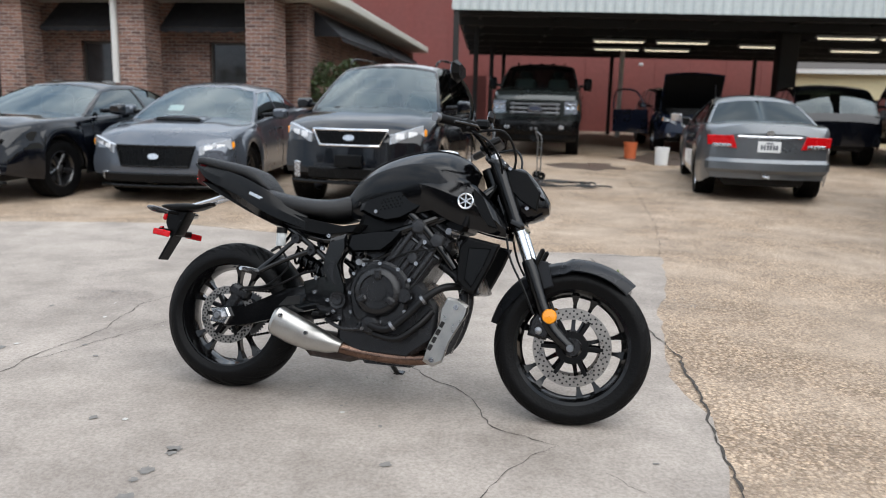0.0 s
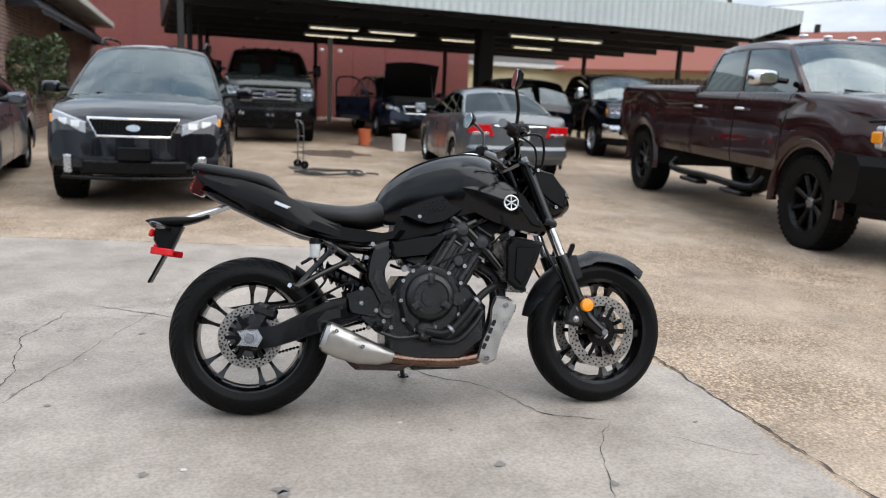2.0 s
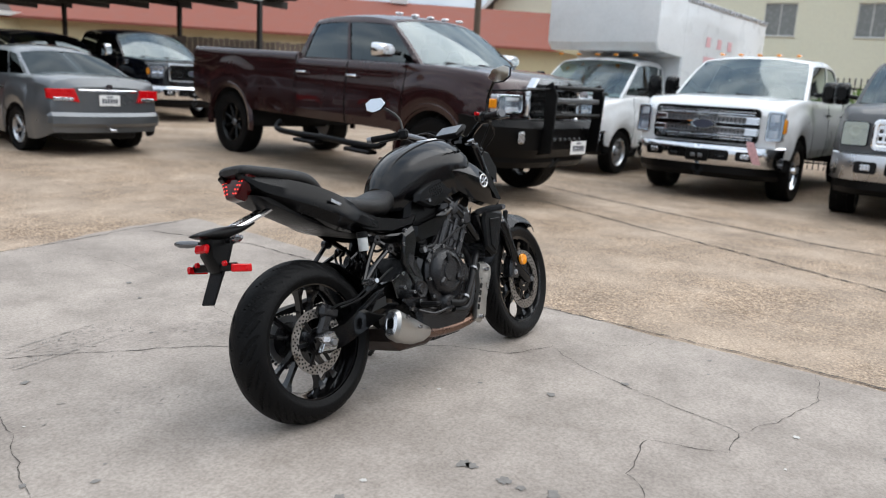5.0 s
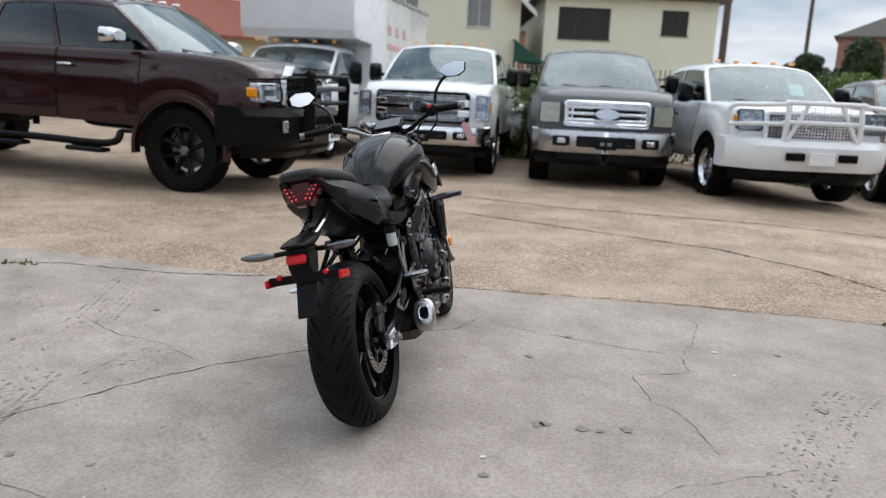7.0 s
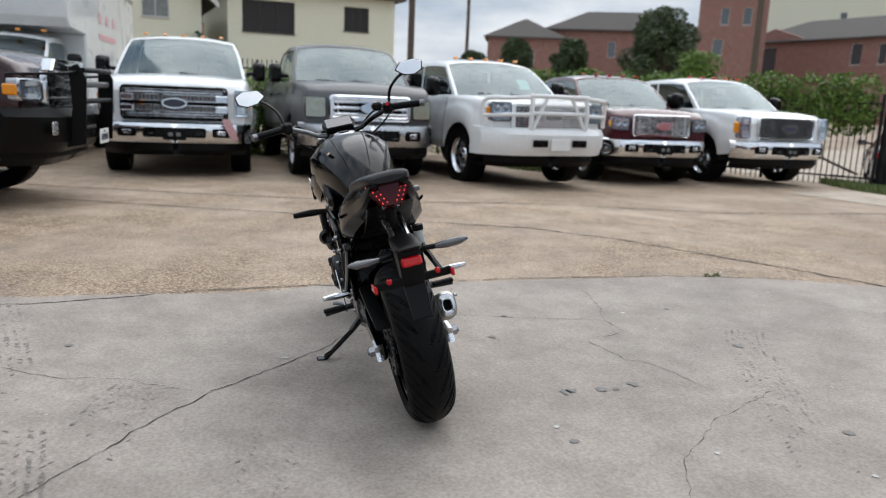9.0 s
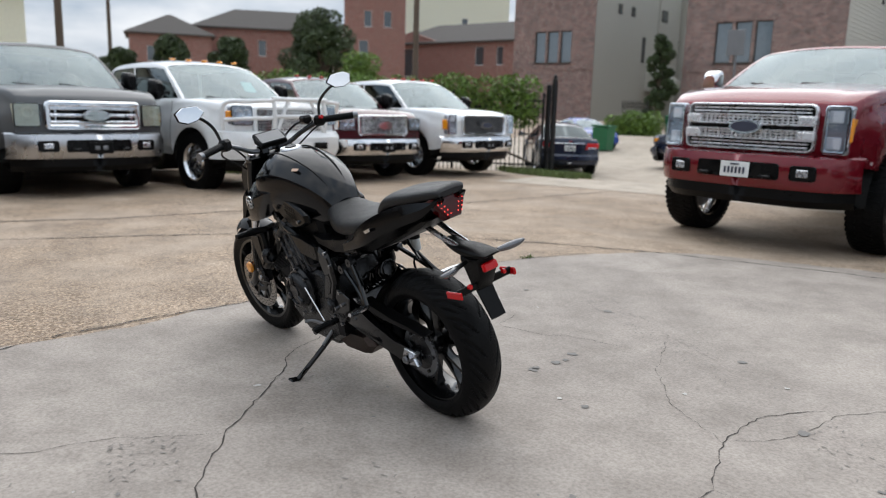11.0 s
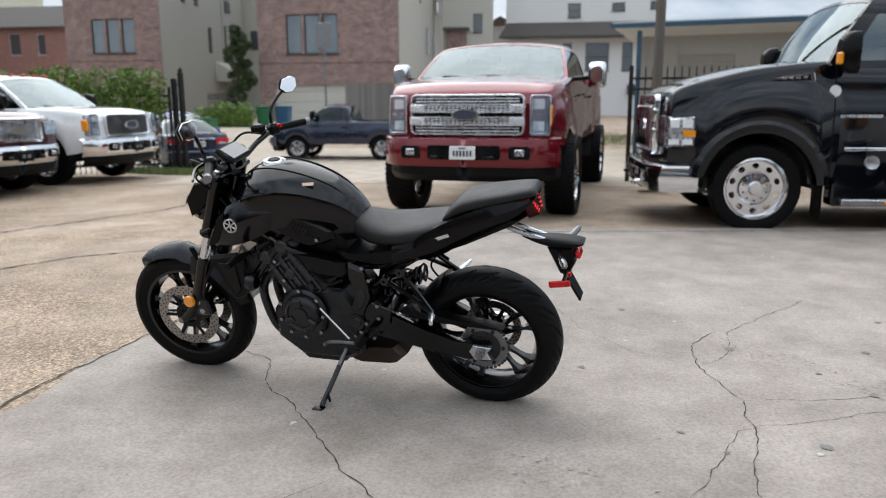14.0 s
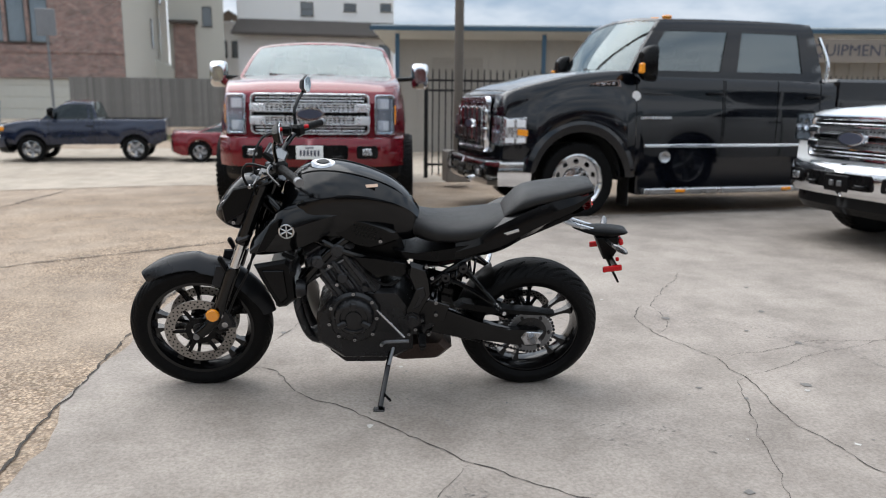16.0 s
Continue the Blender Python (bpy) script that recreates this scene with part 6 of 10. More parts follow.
    tk = s.get("track", W - s.get("tw", 0.27) / 2 - 0.01)
    for c in (0, -wb):
        for sg in (1, -1):
            put_wheel(T, meshes, c, sg * tk, r, s.get("steer", 0) if c == 0 else 0)
    if s.get("front_kit"):
        s["front_kit"](T, s, W, xf)
    if s.get("rear_kit"):
        s["rear_kit"](T, s, W, xr)
    warp_body(T, s, W, xf, xr)
    return T


def weld(g):
    """Joins vertices that share a place, so that shading runs smoothly."""
    seen, out, idx = {}, G(), []
    for p in g.v:
        key = (round(p[0], 4), round(p[1], 4), round(p[2], 4))
        if key not in seen:
            seen[key] = len(out.v)
            out.v.append(p)
        idx.append(seen[key])
    for f in g.f:
        q = []
        for i in f:
            j = idx[i]
            if not q or q[-1] != j:
                q.append(j)
        if len(q) > 1 and q[0] == q[-1]:
            q.pop()
        if len(set(q)) > 2 and len(set(q)) == len(q):
            out.f.append(tuple(q))
    return out


def mesh_panel(g, x, y0, y1, z0, z1, nx, nz, t=0.008, depth=0.02):
    """A grille of crossing bars in the y-z plane."""
    for k in range(nx + 1):
        g.box(depth, t, z1 - z0, (x, lerp(y0, y1, k / nx), (z0 + z1) / 2))
    for k in range(nz + 1):
        g.box(depth, y1 - y0, t, (x, (y0 + y1) / 2, lerp(z0, z1, k / nz)))
    return g


def oval(g, x, y, z, a, b, t):
    rings = []
    for k in range(28):
        an = 2 * math.pi * k / 28
        rings.append((y + a * math.cos(an), z + b * math.sin(an)))
    g.add([(x + t, p[0], p[1]) for p in rings] + [(x - 0.01, p[0] + (p[0] - y) * 0.06, p[1] + (p[1] - z) * 0.06) for p in rings], [tuple(range(28))] + [(k, (k + 1) % 28, 28 + (k + 1) % 28, 28 + k) for k in range(28)])
    return g


def rounded(y, z, r, n=5):
    """A rounded rectangle's outline about the middle, half sizes y and z."""
    pts = []
    for cy, cz, a0 in ((y - r, z - r, 0), (-y + r, z - r, 90), (-y + r, -z + r, 180), (y - r, -z + r, 270)):
        for k in range(n + 1):
            a = math.radians(a0 + 90 * k / n)
            pts.append((cy + r * math.cos(a), cz + r * math.sin(a)))
    return pts


def ring_bar(x, y, z, hy, hz, t, depth, r=0.06):
    """A closed frame round a rounded rectangle, with a softened section."""
    inn, out = rounded(hy - t, hz - t, max(0.01, r - t)), rounded(hy, hz, r)
    prof = ((0.0, out, 1.0), (depth * 0.7, out, 1.0), (depth, out, 0.75), (depth, out, 0.35), (depth * 0.6, inn, 0), (0.0, inn, 0))
    rows = []
    for i in range(len(out)):
        a, b_ = out[i], inn[i]
        row = []
        for dx, _, k in prof:
            row.append((x + dx, y + lerp(b_[0], a[0], k), z + lerp(b_[1], a[1], k)))
        rows.append(row)
    rows.append(rows[0])
    return G().patch(rows)


YZ = Matrix(((0, 1, 0, 0), (1, 0, 0, 0), (0, 0, 1, 0), (0, 0, 0, 1)))


def truck_lamp(T, s, xf, sg, lamp, style):
    """A headlamp with a dark bezel, bright cells, amber corner and a clear cover."""
    ym, lw, z0, z1 = lamp
    h = z1 - z0
    zc = (z0 + z1) / 2
    hl = part("headlamp", G().slab([(p[0], p[1]) for p in rounded(lw / 2, h / 2, 0.03)], -0.1, 0.03, 0.012, Matrix.Translation((xf, sg * ym, zc)) @ YZ), {"clamp": M_CELL, "aged": M_AGED}.get(style, M_CELL), T, {"aged": "yellowed headlamp"}.get(style, "clear headlamp"))
    if style == "clamp":
        for dz in (0.27, -0.27):
            part("lamp_cell", G().box(0.02, lw * 0.56, h * 0.26, (xf + 0.034, sg * (ym - lw * 0.06), zc + dz * h), ch=0.012), M_LAMPWHITE, hl)
        part("lamp_bezel", ring_bar(xf + 0.02, sg * ym, zc, lw / 2, h / 2, 0.035, 0.03, 0.04), M_CHROME, hl)
    else:
        for dy in ((0.2, -0.22) if style != "aged" else (0.0,)):
            part("lamp_bowl", G().lathe([(0.001, 0.0), (lw * 0.1, 0.004), (min(lw * 0.2, h * 0.36), 0.02), (min(lw * 0.22, h * 0.38), 0.018)], 20, "x", (xf + 0.024, sg * (ym + dy * lw), zc + h * 0.1)), M_CHROME if style != "aged" else M_AGED, hl)
        part("lamp_bezel", ring_bar(xf + 0.015, sg * ym, zc, lw / 2 + 0.006, h / 2 + 0.006, 0.014, 0.02, 0.035), M_TRIM, hl)
    if style != "aged":
        part("side_marker", G().box(0.16, 0.03, h * 0.5, (xf - 0.06, sg * (ym + lw * 0.5), zc), ch=0.014), M_AMBER, hl, "amber side marker")
    cv = part("lens", G().slab([(p[0], p[1]) for p in rounded(lw / 2, h / 2, 0.03)], 0.045, 0.052, 0.003, Matrix.Translation((xf, sg * ym, zc)) @ YZ), M_LENS, hl)
    cv.visible_shadow = False


def front_truck(gz0, gz1, gw, bars, frame_mat, bar_mat, lamp, bumper, bump_mat, bump_z, style="bars", emblem=True, plate=False, skirt=True, lamps="bowl", mouth=True):
    """Front of a pickup: grille with bars and oval badge, headlamps, bumper with fog lamps and air dam.
    lamp: (y middle, width, z low, z high); bump_z: the bumper's low and high edge."""
    def kit(T, s, W, xf):
        x = xf + 0.012
        cz, hh = (gz0 + gz1) / 2, (gz1 - gz0) / 2
        part("grille_back", G().slab(rounded(gw * 0.98, hh * 0.96, 0.05), -0.03, 0.014, 0.01, Matrix.Translation((x, 0, cz)) @ YZ), M_TRIM, T)
        part("grille_frame", ring_bar(x, 0, cz, gw + 0.02, hh + 0.02, s.get("frame_t", 0.05), 0.06, 0.07), frame_mat, T)
        if style == "bars":
            th = hh * 2 / bars * (0.42 if bars < 6 else 0.36)
            for k in range(bars):
                part("grille_bar", G().box(0.05, 2 * gw - 0.07, th, (x + 0.03, 0, lerp(gz0 + 0.03, gz1 - 0.03, (k + 0.5) / bars)), ch=min(0.014, th * 0.3)), bar_mat, T)
            for sg in (1, -1):
                part("grille_post", G().box(0.04, 0.03, 2 * hh - 0.06, (x + 0.03, sg * gw * 0.82, cz), ch=0.008), bar_mat, T)
        elif style == "twin":
            for dz in (0.34, -0.34):
                z = cz + hh * dz
                bar_ = part("grille_bar", ring_bar(x + 0.02, 0, z, gw * 1.04, hh * 0.25, 0.022, 0.05, 0.03), bar_mat, T)
                for sg in (1, -1):
                    part("grille_block", G().box(0.06, gw * 0.26, hh * 0.46, (x + 0.045, sg * gw * 0.9, z), ch=0.016), bar_mat, bar_)
                part("grille_insert", mesh_panel(G(), x + 0.03, -gw * 0.77, gw * 0.77, z - hh * 0.22, z + hh * 0.22, 20, 3, 0.014), M_GREYMETAL if bar_mat is M_CHROME else bar_mat, bar_)
            for dz in (0.86, 0.7, -0.7, -0.86):
                part("grille_strip", G().box(0.035, 2 * gw - 0.08, hh * 0.07, (x + 0.03, 0, cz + hh * dz), ch=0.006), bar_mat, T)
        else:
            part("grille_insert", mesh_panel(G(), x + 0.02, -gw + 0.04, gw - 0.04, gz0 + 0.03, gz1 - 0.03, int(gw * 46), int(hh * 46), 0.008), bar_mat, T)
        if emblem:
            part("badge_rim", oval(G(), x + 0.065, 0, cz, 0.165, 0.072, 0.03), M_CHROME, T)
            part("badge", oval(G(), x + 0.088, 0, cz, 0.14, 0.052, 0.012), s.get("badge_mat", M_INK), T)
        for sg in (1, -1):
            truck_lamp(T, s, xf + s.get("lamp_out", 0.0), sg, lamp, lamps)
        bz0, bz1 = bump_z
        bw = W * 0.99
        prof = [(-0.02, bz1 - 0.01), (0.1, bz1), (0.15, bz1 - 0.02), (0.175, lerp(bz0, bz1, 0.72)), (0.165, lerp(bz0, bz1, 0.45)), (0.15, bz0 + 0.04), (0.12, bz0), (-0.06, bz0)]
        rings = []
        for k in range(33):
            u = 2 * k / 32 - 1
            bk = -0.3 * max(0, abs(u) - 0.66) ** 2.4 / 0.34 ** 2.4
            rings.append([(xf + px + bk * (1 if px > 0.05 else 0.9), u * bw, pz) for px, pz in prof])
        bp = part("front_bumper", G().patch(rings), bump_mat, T, s.get("bumper_label", ""))
        if mouth:
            part("bumper_intake", G().slab(rounded(W * 0.4, (bz1 - bz0) * 0.24, 0.03), 0.12, 0.182, 0.01, Matrix.Translation((xf, 0, lerp(bz0, bz1, 0.5))) @ YZ), M_TRIM, bp)
        for sg in (1, -1):
            pk = part("fog_pocket", G().slab(rounded(0.12, (bz1 - bz0) * 0.22, 0.03), 0.12, 0.186, 0.01, Matrix.Translation((xf - 0.004, sg * W * 0.6, lerp(bz0, bz1, 0.5))) @ YZ), M_TRIM, bp)
            part("fog_lamp", G().box(0.02, 0.11, (bz1 - bz0) * 0.22, (xf + 0.185, sg * W * 0.6, lerp(bz0, bz1, 0.5)), ch=0.008), M_REFLECTOR, pk)
            part("tow_hook", G().tube([(xf + 0.16, sg * W * 0.3 - 0.05, bz0 + 0.12), (xf + 0.225, sg * W * 0.3 - 0.045, bz0 + 0.12), (xf + 0.225, sg * W * 0.3 + 0.045, bz0 + 0.12), (xf + 0.16, sg * W * 0.3 + 0.05, bz0 + 0.12)], 0.016, 8, 3), s.get("hook_mat", M_TRIM), bp)
        if skirt:
            rings = []
            for k in range(21):
                u = 2 * k / 20 - 1
                bk = -0.3 * max(0, abs(u) - 0.6) ** 2 / 0.16
                rings.append([(xf + 0.1 + bk, u * bw * 0.95, bz0 + 0.02), (xf + 0.1 + bk, u * bw * 0.95, bz0 - 0.1), (xf + 0.04 + bk, u * bw * 0.93, bz0 - 0.17), (xf - 0.3 + bk, u * bw * 0.9, bz0 - 0.15)])
            part("air_dam", G().patch(rings), M_PLASTIC, T)
        if plate:
            plate_part(T, pose(xf + 0.2, 0, lerp(bz0, bz1, 0.5)))
        elif s.get("dark_holder", True):
            ph = part("plate_holder", G().box(0.02, 0.3, 0.15, (xf + 0.185, 0, lerp(bz0, bz1, 0.42)), ch=0.008), M_PLASTIC, T)
            for dy in (-0.05, 0.05):
                part("plate_clip", G().box(0.012, 0.06, 0.05, (xf + 0.197, dy, lerp(bz0, bz1, 0.42)), ch=0.004), M_GREYMETAL, ph)
        if s.get("roof_lamps"):
            for k in range(5):
                part("roof_marker_lamp", G().box(0.1, 0.07, 0.035, (s["cab"][1] - 0.1, (k - 2) * W * 0.28, s["roof"] + 0.018), ch=0.014), s.get("marker_mat", M_AMBER), T)
    return kit


def pickup(front_kit, paintm, **kw):
    """Sizes of a full-size crew-cab pickup; keywords change them."""
    s = dict(w=2.03, r=0.43, wb=4.0, front=1.0, rear=1.2, sill=0.52, paint=paintm, line=[(-5.4, 1.4), (-2.74, 1.4), (-2.72, 1.33), (-0.4, 1.34), (0.0, 1.33), (0.7, 1.28), (0.93, 1.2), (1.0, 1.1)],
             doors=[(-2.68, -1.62), (-1.6, -0.5)], cab=(-0.28, -1.02, -2.5, -2.72), belt=1.34, roof=1.93, pillars=[-1.62], bed=(-5.1, -2.8), open_bed=True, bed_floor=0.9,
             mirror=(0.24, 0.2, 0.3), mirror_at=(-0.62, 1.46), mirror_out=0.1, mirror_mat=M_TRIM, tw=0.29, chin=0.1, nose=0.1, tailw=0.02, tumble=0.22, front_kit=front_kit, cuts=[-2.73], handle=M_TRIM)
    s.update(kw)
    lift = kw.get("lift", 0.0)
    if lift:
        for k in ("sill", "belt", "roof", "bed_floor"):
            s[k] += lift
        s["line"] = [(x, z + lift) for x, z in s["line"]]
        s["mirror_at"] = (s["mirror_at"][0], s["mirror_at"][1] + lift)
    xr = -s["wb"] - s["rear"]
    s["bed"] = (xr + 0.1, s["bed"][1])
    s["line"] = [(xr, s["line"][0][1])] + s["line"][1:]
    return s

# ---- the vehicles of the lot ----
P_WHITE = paint("white_paint", (0.78, 0.79, 0.79), 0.0, 0.3)
P_BLACK = paint("black_paint", (0.0018, 0.0024, 0.0045), 0.0, 0.16, 0.8)
P_GREY = paint("grey_metallic_paint", (0.095, 0.107, 0.128), 0.5, 0.3)
P_SILVERGREY = paint("steel_grey_paint", (0.13, 0.14, 0.15), 0.6, 0.32)
P_BROWN = paint("brown_metallic_paint", (0.024, 0.0065, 0.0072), 0.3, 0.24, 0.7)
P_MAROON = paint("maroon_paint", (0.06, 0.01, 0.015), 0.2, 0.3)
P_RED = paint("red_paint", (0.15, 0.004, 0.011), 0.3, 0.25)
P_NAVY = paint("navy_paint", (0.012, 0.018, 0.04), 0.3, 0.28)
P_DULLGREY = paint("worn_grey_paint", (0.075, 0.077, 0.08), 0.3, 0.42, coat=0.5)
P_BLUE = paint("blue_paint", (0.02, 0.06, 0.3), 0.3, 0.3)
P_RAMGREY = paint("dark_slate_paint", (0.022, 0.027, 0.026), 0.3, 0.3)

LAMP_SD = (0.8, 0.3, 0.98, 1.24)
# white pickup with chrome twin-bar grille
WF = vehicle("pickup_truck", "white crew-cab dually pickup with chrome bumper and grille", "pickup truck", (9.8, 3.28), 171,
        pickup(front_truck(0.8, 1.22, 0.68, 3, M_TRIM, M_CHROME, (0.88, 0.2, 0.84, 1.22), 0.3, M_CHROME, (0.48, 0.76), "twin", lamps="clamp"), P_WHITE, roof=1.97, frame_t=0.03, wheel="holes", rim_mat=M_CHROME, roof_lamps=True, lift=0.06, group="parked pickups"))
# older grey pickup
GF = vehicle("pickup_truck", "old worn grey crew-cab pickup with chrome bar grille", "pickup truck", (8.95, 0.58), 175,
        pickup(front_truck(0.88, 1.2, 0.58, 3, M_CHROME, M_CHROME, (0.78, 0.28, 0.9, 1.18), 0.3, M_ALLOY, (0.5, 0.82), lamps="aged"), P_DULLGREY, wheel="spoke6", roof=1.97, lift=0.07, frame_t=0.075, badge_mat=M_CHROME, group="parked pickups"))
# white pickup with tube brush guard
RH = vehicle("pickup_truck", "white crew-cab dually pickup with white tube brush guard bumper", "pickup truck", (8.0, -1.95), 181,
        pickup(front_truck(0.86, 1.22, 0.62, 3, P_WHITE, M_CHROME, LAMP_SD, 0.3, P_WHITE, (0.5, 0.82), "mesh"), P_WHITE, wheel="holes", rim_mat=M_CHROME, roof_lamps=True, group="parked pickups"))
MF = vehicle("pickup_truck", "maroon crew-cab pickup with chrome mesh grille", "pickup truck", (8.6, -4.85), 171,
        pickup(front_truck(0.86, 1.2, 0.54, 13, M_CHROME, M_ALLOY, (0.76, 0.3, 0.94, 1.16), 0.3, M_CHROME, (0.5, 0.8), "bars"), P_MAROON, wheel="spoke8", roof_lamps=True, marker_mat=M_REDLENS, frame_t=0.06, badge_mat=M_CHROME, group="parked pickups"))
F4 = vehicle("pickup_truck", "white heavy-duty crew-cab pickup with dark mesh grille", "pickup truck", (8.1, -7.25), 175,
        pickup(front_truck(0.84, 1.2, 0.6, 4, M_CHROME, M_GREYMETAL, (0.86, 0.2, 0.84, 1.22), 0.3, M_CHROME, (0.5, 0.8), "mesh", lamps="clamp"), P_WHITE, roof_lamps=True, marker_mat=M_REDLENS, wheel="holes", rim_mat=M_CHROME, group="parked pickups"))
RAM = vehicle("pickup_truck", "dark brown crew-cab pickup with black off-road bumper", "pickup truck", (6.3, 5.85), -105,
        pickup(front_truck(1.0, 1.35, 0.5, 3, M_CHROME, M_TRIM, (0.76, 0.36, 1.06, 1.27), 0.3, M_PLASTIC, (0.62, 0.95), "bars", emblem=False, lamps="clamp"), P_BROWN, wb=4.4, lift=0.2, r=0.47, wheel="spoke8", rim_mat=M_TRIM, mirror_mat=M_CHROME, mirror=(0.22, 0.3, 0.17), mirror_at=(-0.66, 1.47), tw=0.31, handle=M_CHROME, roof_lamps=True, marker_mat=M_LAMPWHITE, group="parked pickups"))
RED = vehicle("pickup_truck", "lifted bright red crew-cab pickup on wide mud tyres", "pickup truck", (-0.1, -3.3), 82,
        pickup(front_truck(1.04, 1.47, 0.66, 3, M_SATIN, M_SATIN, (0.85, 0.23, 1.02, 1.48), 0.3, P_RED, (0.66, 1.0), "twin", plate=True, lamps="clamp"), P_RED, w=2.16, frame_t=0.03, line=[(-5.4, 1.4), (-2.74, 1.4), (-2.72, 1.33), (-0.4, 1.37), (0.0, 1.34), (0.6, 1.27), (0.9, 1.17), (1.0, 1.04)], mirror=(0.2, 0.24, 0.34), mirror_out=0.2, mirror_at=(-0.62, 1.4), mirror_mat=M_CHROME, lift=0.34, r=0.5, tw=0.36, track=1.02, wheel="spoke10", roof=1.86, rim=0.33, rim_mat=M_CHROME, group="parked pickups"))
F6 = vehicle("crew_cab_truck", "huge black medium-duty crew-cab truck with polished wheels", "truck", (-3.1, -3.08), 2,
        pickup(front_truck(0.82, 1.46, 0.56, 3, M_CHROME, M_CHROME, (0.86, 0.26, 0.9, 1.24), 0.3, M_CHROME, (0.42, 0.72), "twin", skirt=False), P_BLACK, w=2.2, wb=5.6, r=0.47, lift=0.3, front=0.98, bow=0.05, rake=0.02, roof=2.18, belt=1.42, sill=0.3, arch=0.6, flare=0.06, rim=0.325, wheel="holes", rim_mat=M_CHROME, tw=0.26, chin=0.04, line=[(-5.4, 1.4), (-3.5, 1.4), (-2.9, 1.42), (-0.8, 1.45), (-0.62, 1.5), (0.0, 1.45), (0.45, 1.36), (0.8, 1.27), (0.94, 1.2), (0.98, 1.05)], cab=(-0.66, -1.06, -3.22, -3.42), pillars=[-2.02], doors=[(-3.38, -1.96), (-1.93, -0.72)], handle=M_PLASTIC, mirror=(0.24, 0.24, 0.42), mirror_at=(-0.74, 1.58), tumble=0.14, window_low=0.16, side_glass=M_SIDEPANE, window_top=0.8, post=(0.07, 0.09, 0.11), roof_arc=0.02, shoulder=0.05))
vehicle("pickup_truck", "white pickup with chrome grille parked beside black truck", "pickup truck", (-5.77, 0.6), 0,
        pickup(front_truck(0.84, 1.22, 0.62, 3, M_CHROME, M_CHROME, LAMP_SD, 0.3, M_CHROME, (0.5, 0.8), "twin"), P_WHITE, group="parked pickups"))
vehicle("pickup_truck", "dark slate pickup with chrome grille under the carport", "pickup truck", (1.65, 18.4), -97,
        pickup(front_truck(0.9, 1.25, 0.6, 3, P_RAMGREY, M_GREYMETAL, (0.8, 0.3, 0.95, 1.25), 0.3, M_TRIM, (0.5, 0.82)), P_RAMGREY, lift=0.16, r=0.48, roof_lamps=True, marker_mat=M_TRIM, group="vehicles under the carport"))
vehicle("pickup_truck", "black pickup under the carport with chrome bumper", "pickup truck", (9.9, 15.8), -103,
        pickup(front_truck(0.9, 1.25, 0.55, 3, M_CHROME, M_TRIM, (0.8, 0.3, 0.95, 1.22), 0.3, M_CHROME, (0.5, 0.8)), P_BLACK, wheel="spoke5", mirror_mat=M_CHROME, group="vehicles under the carport"))
vehicle("pickup_truck", "dark blue regular-cab pickup parked on the street", "pickup truck", (7.4, -18.8), 2,
        pickup(front_truck(0.8, 1.1, 0.55, 2, P_NAVY, M_TRIM, (0.78, 0.28, 0.85, 1.08), 0.3, P_NAVY, (0.45, 0.75), emblem=False), P_NAVY, wb=2.85, rear=0.95, front=0.9, r=0.38, doors=[(-1.75, -0.5)], cab=(-0.28, -0.95, -1.7, -1.85), pillars=[-1.6], bed=(-4, -1.95), roof=1.8, belt=1.26, cuts=[-1.87],
               line=[(-5, 1.26), (-1.9, 1.26), (-0.4, 1.24), (0.0, 1.22), (0.7, 1.12), (0.93, 1.02), (1.0, 0.9)], wheel="spoke5"))


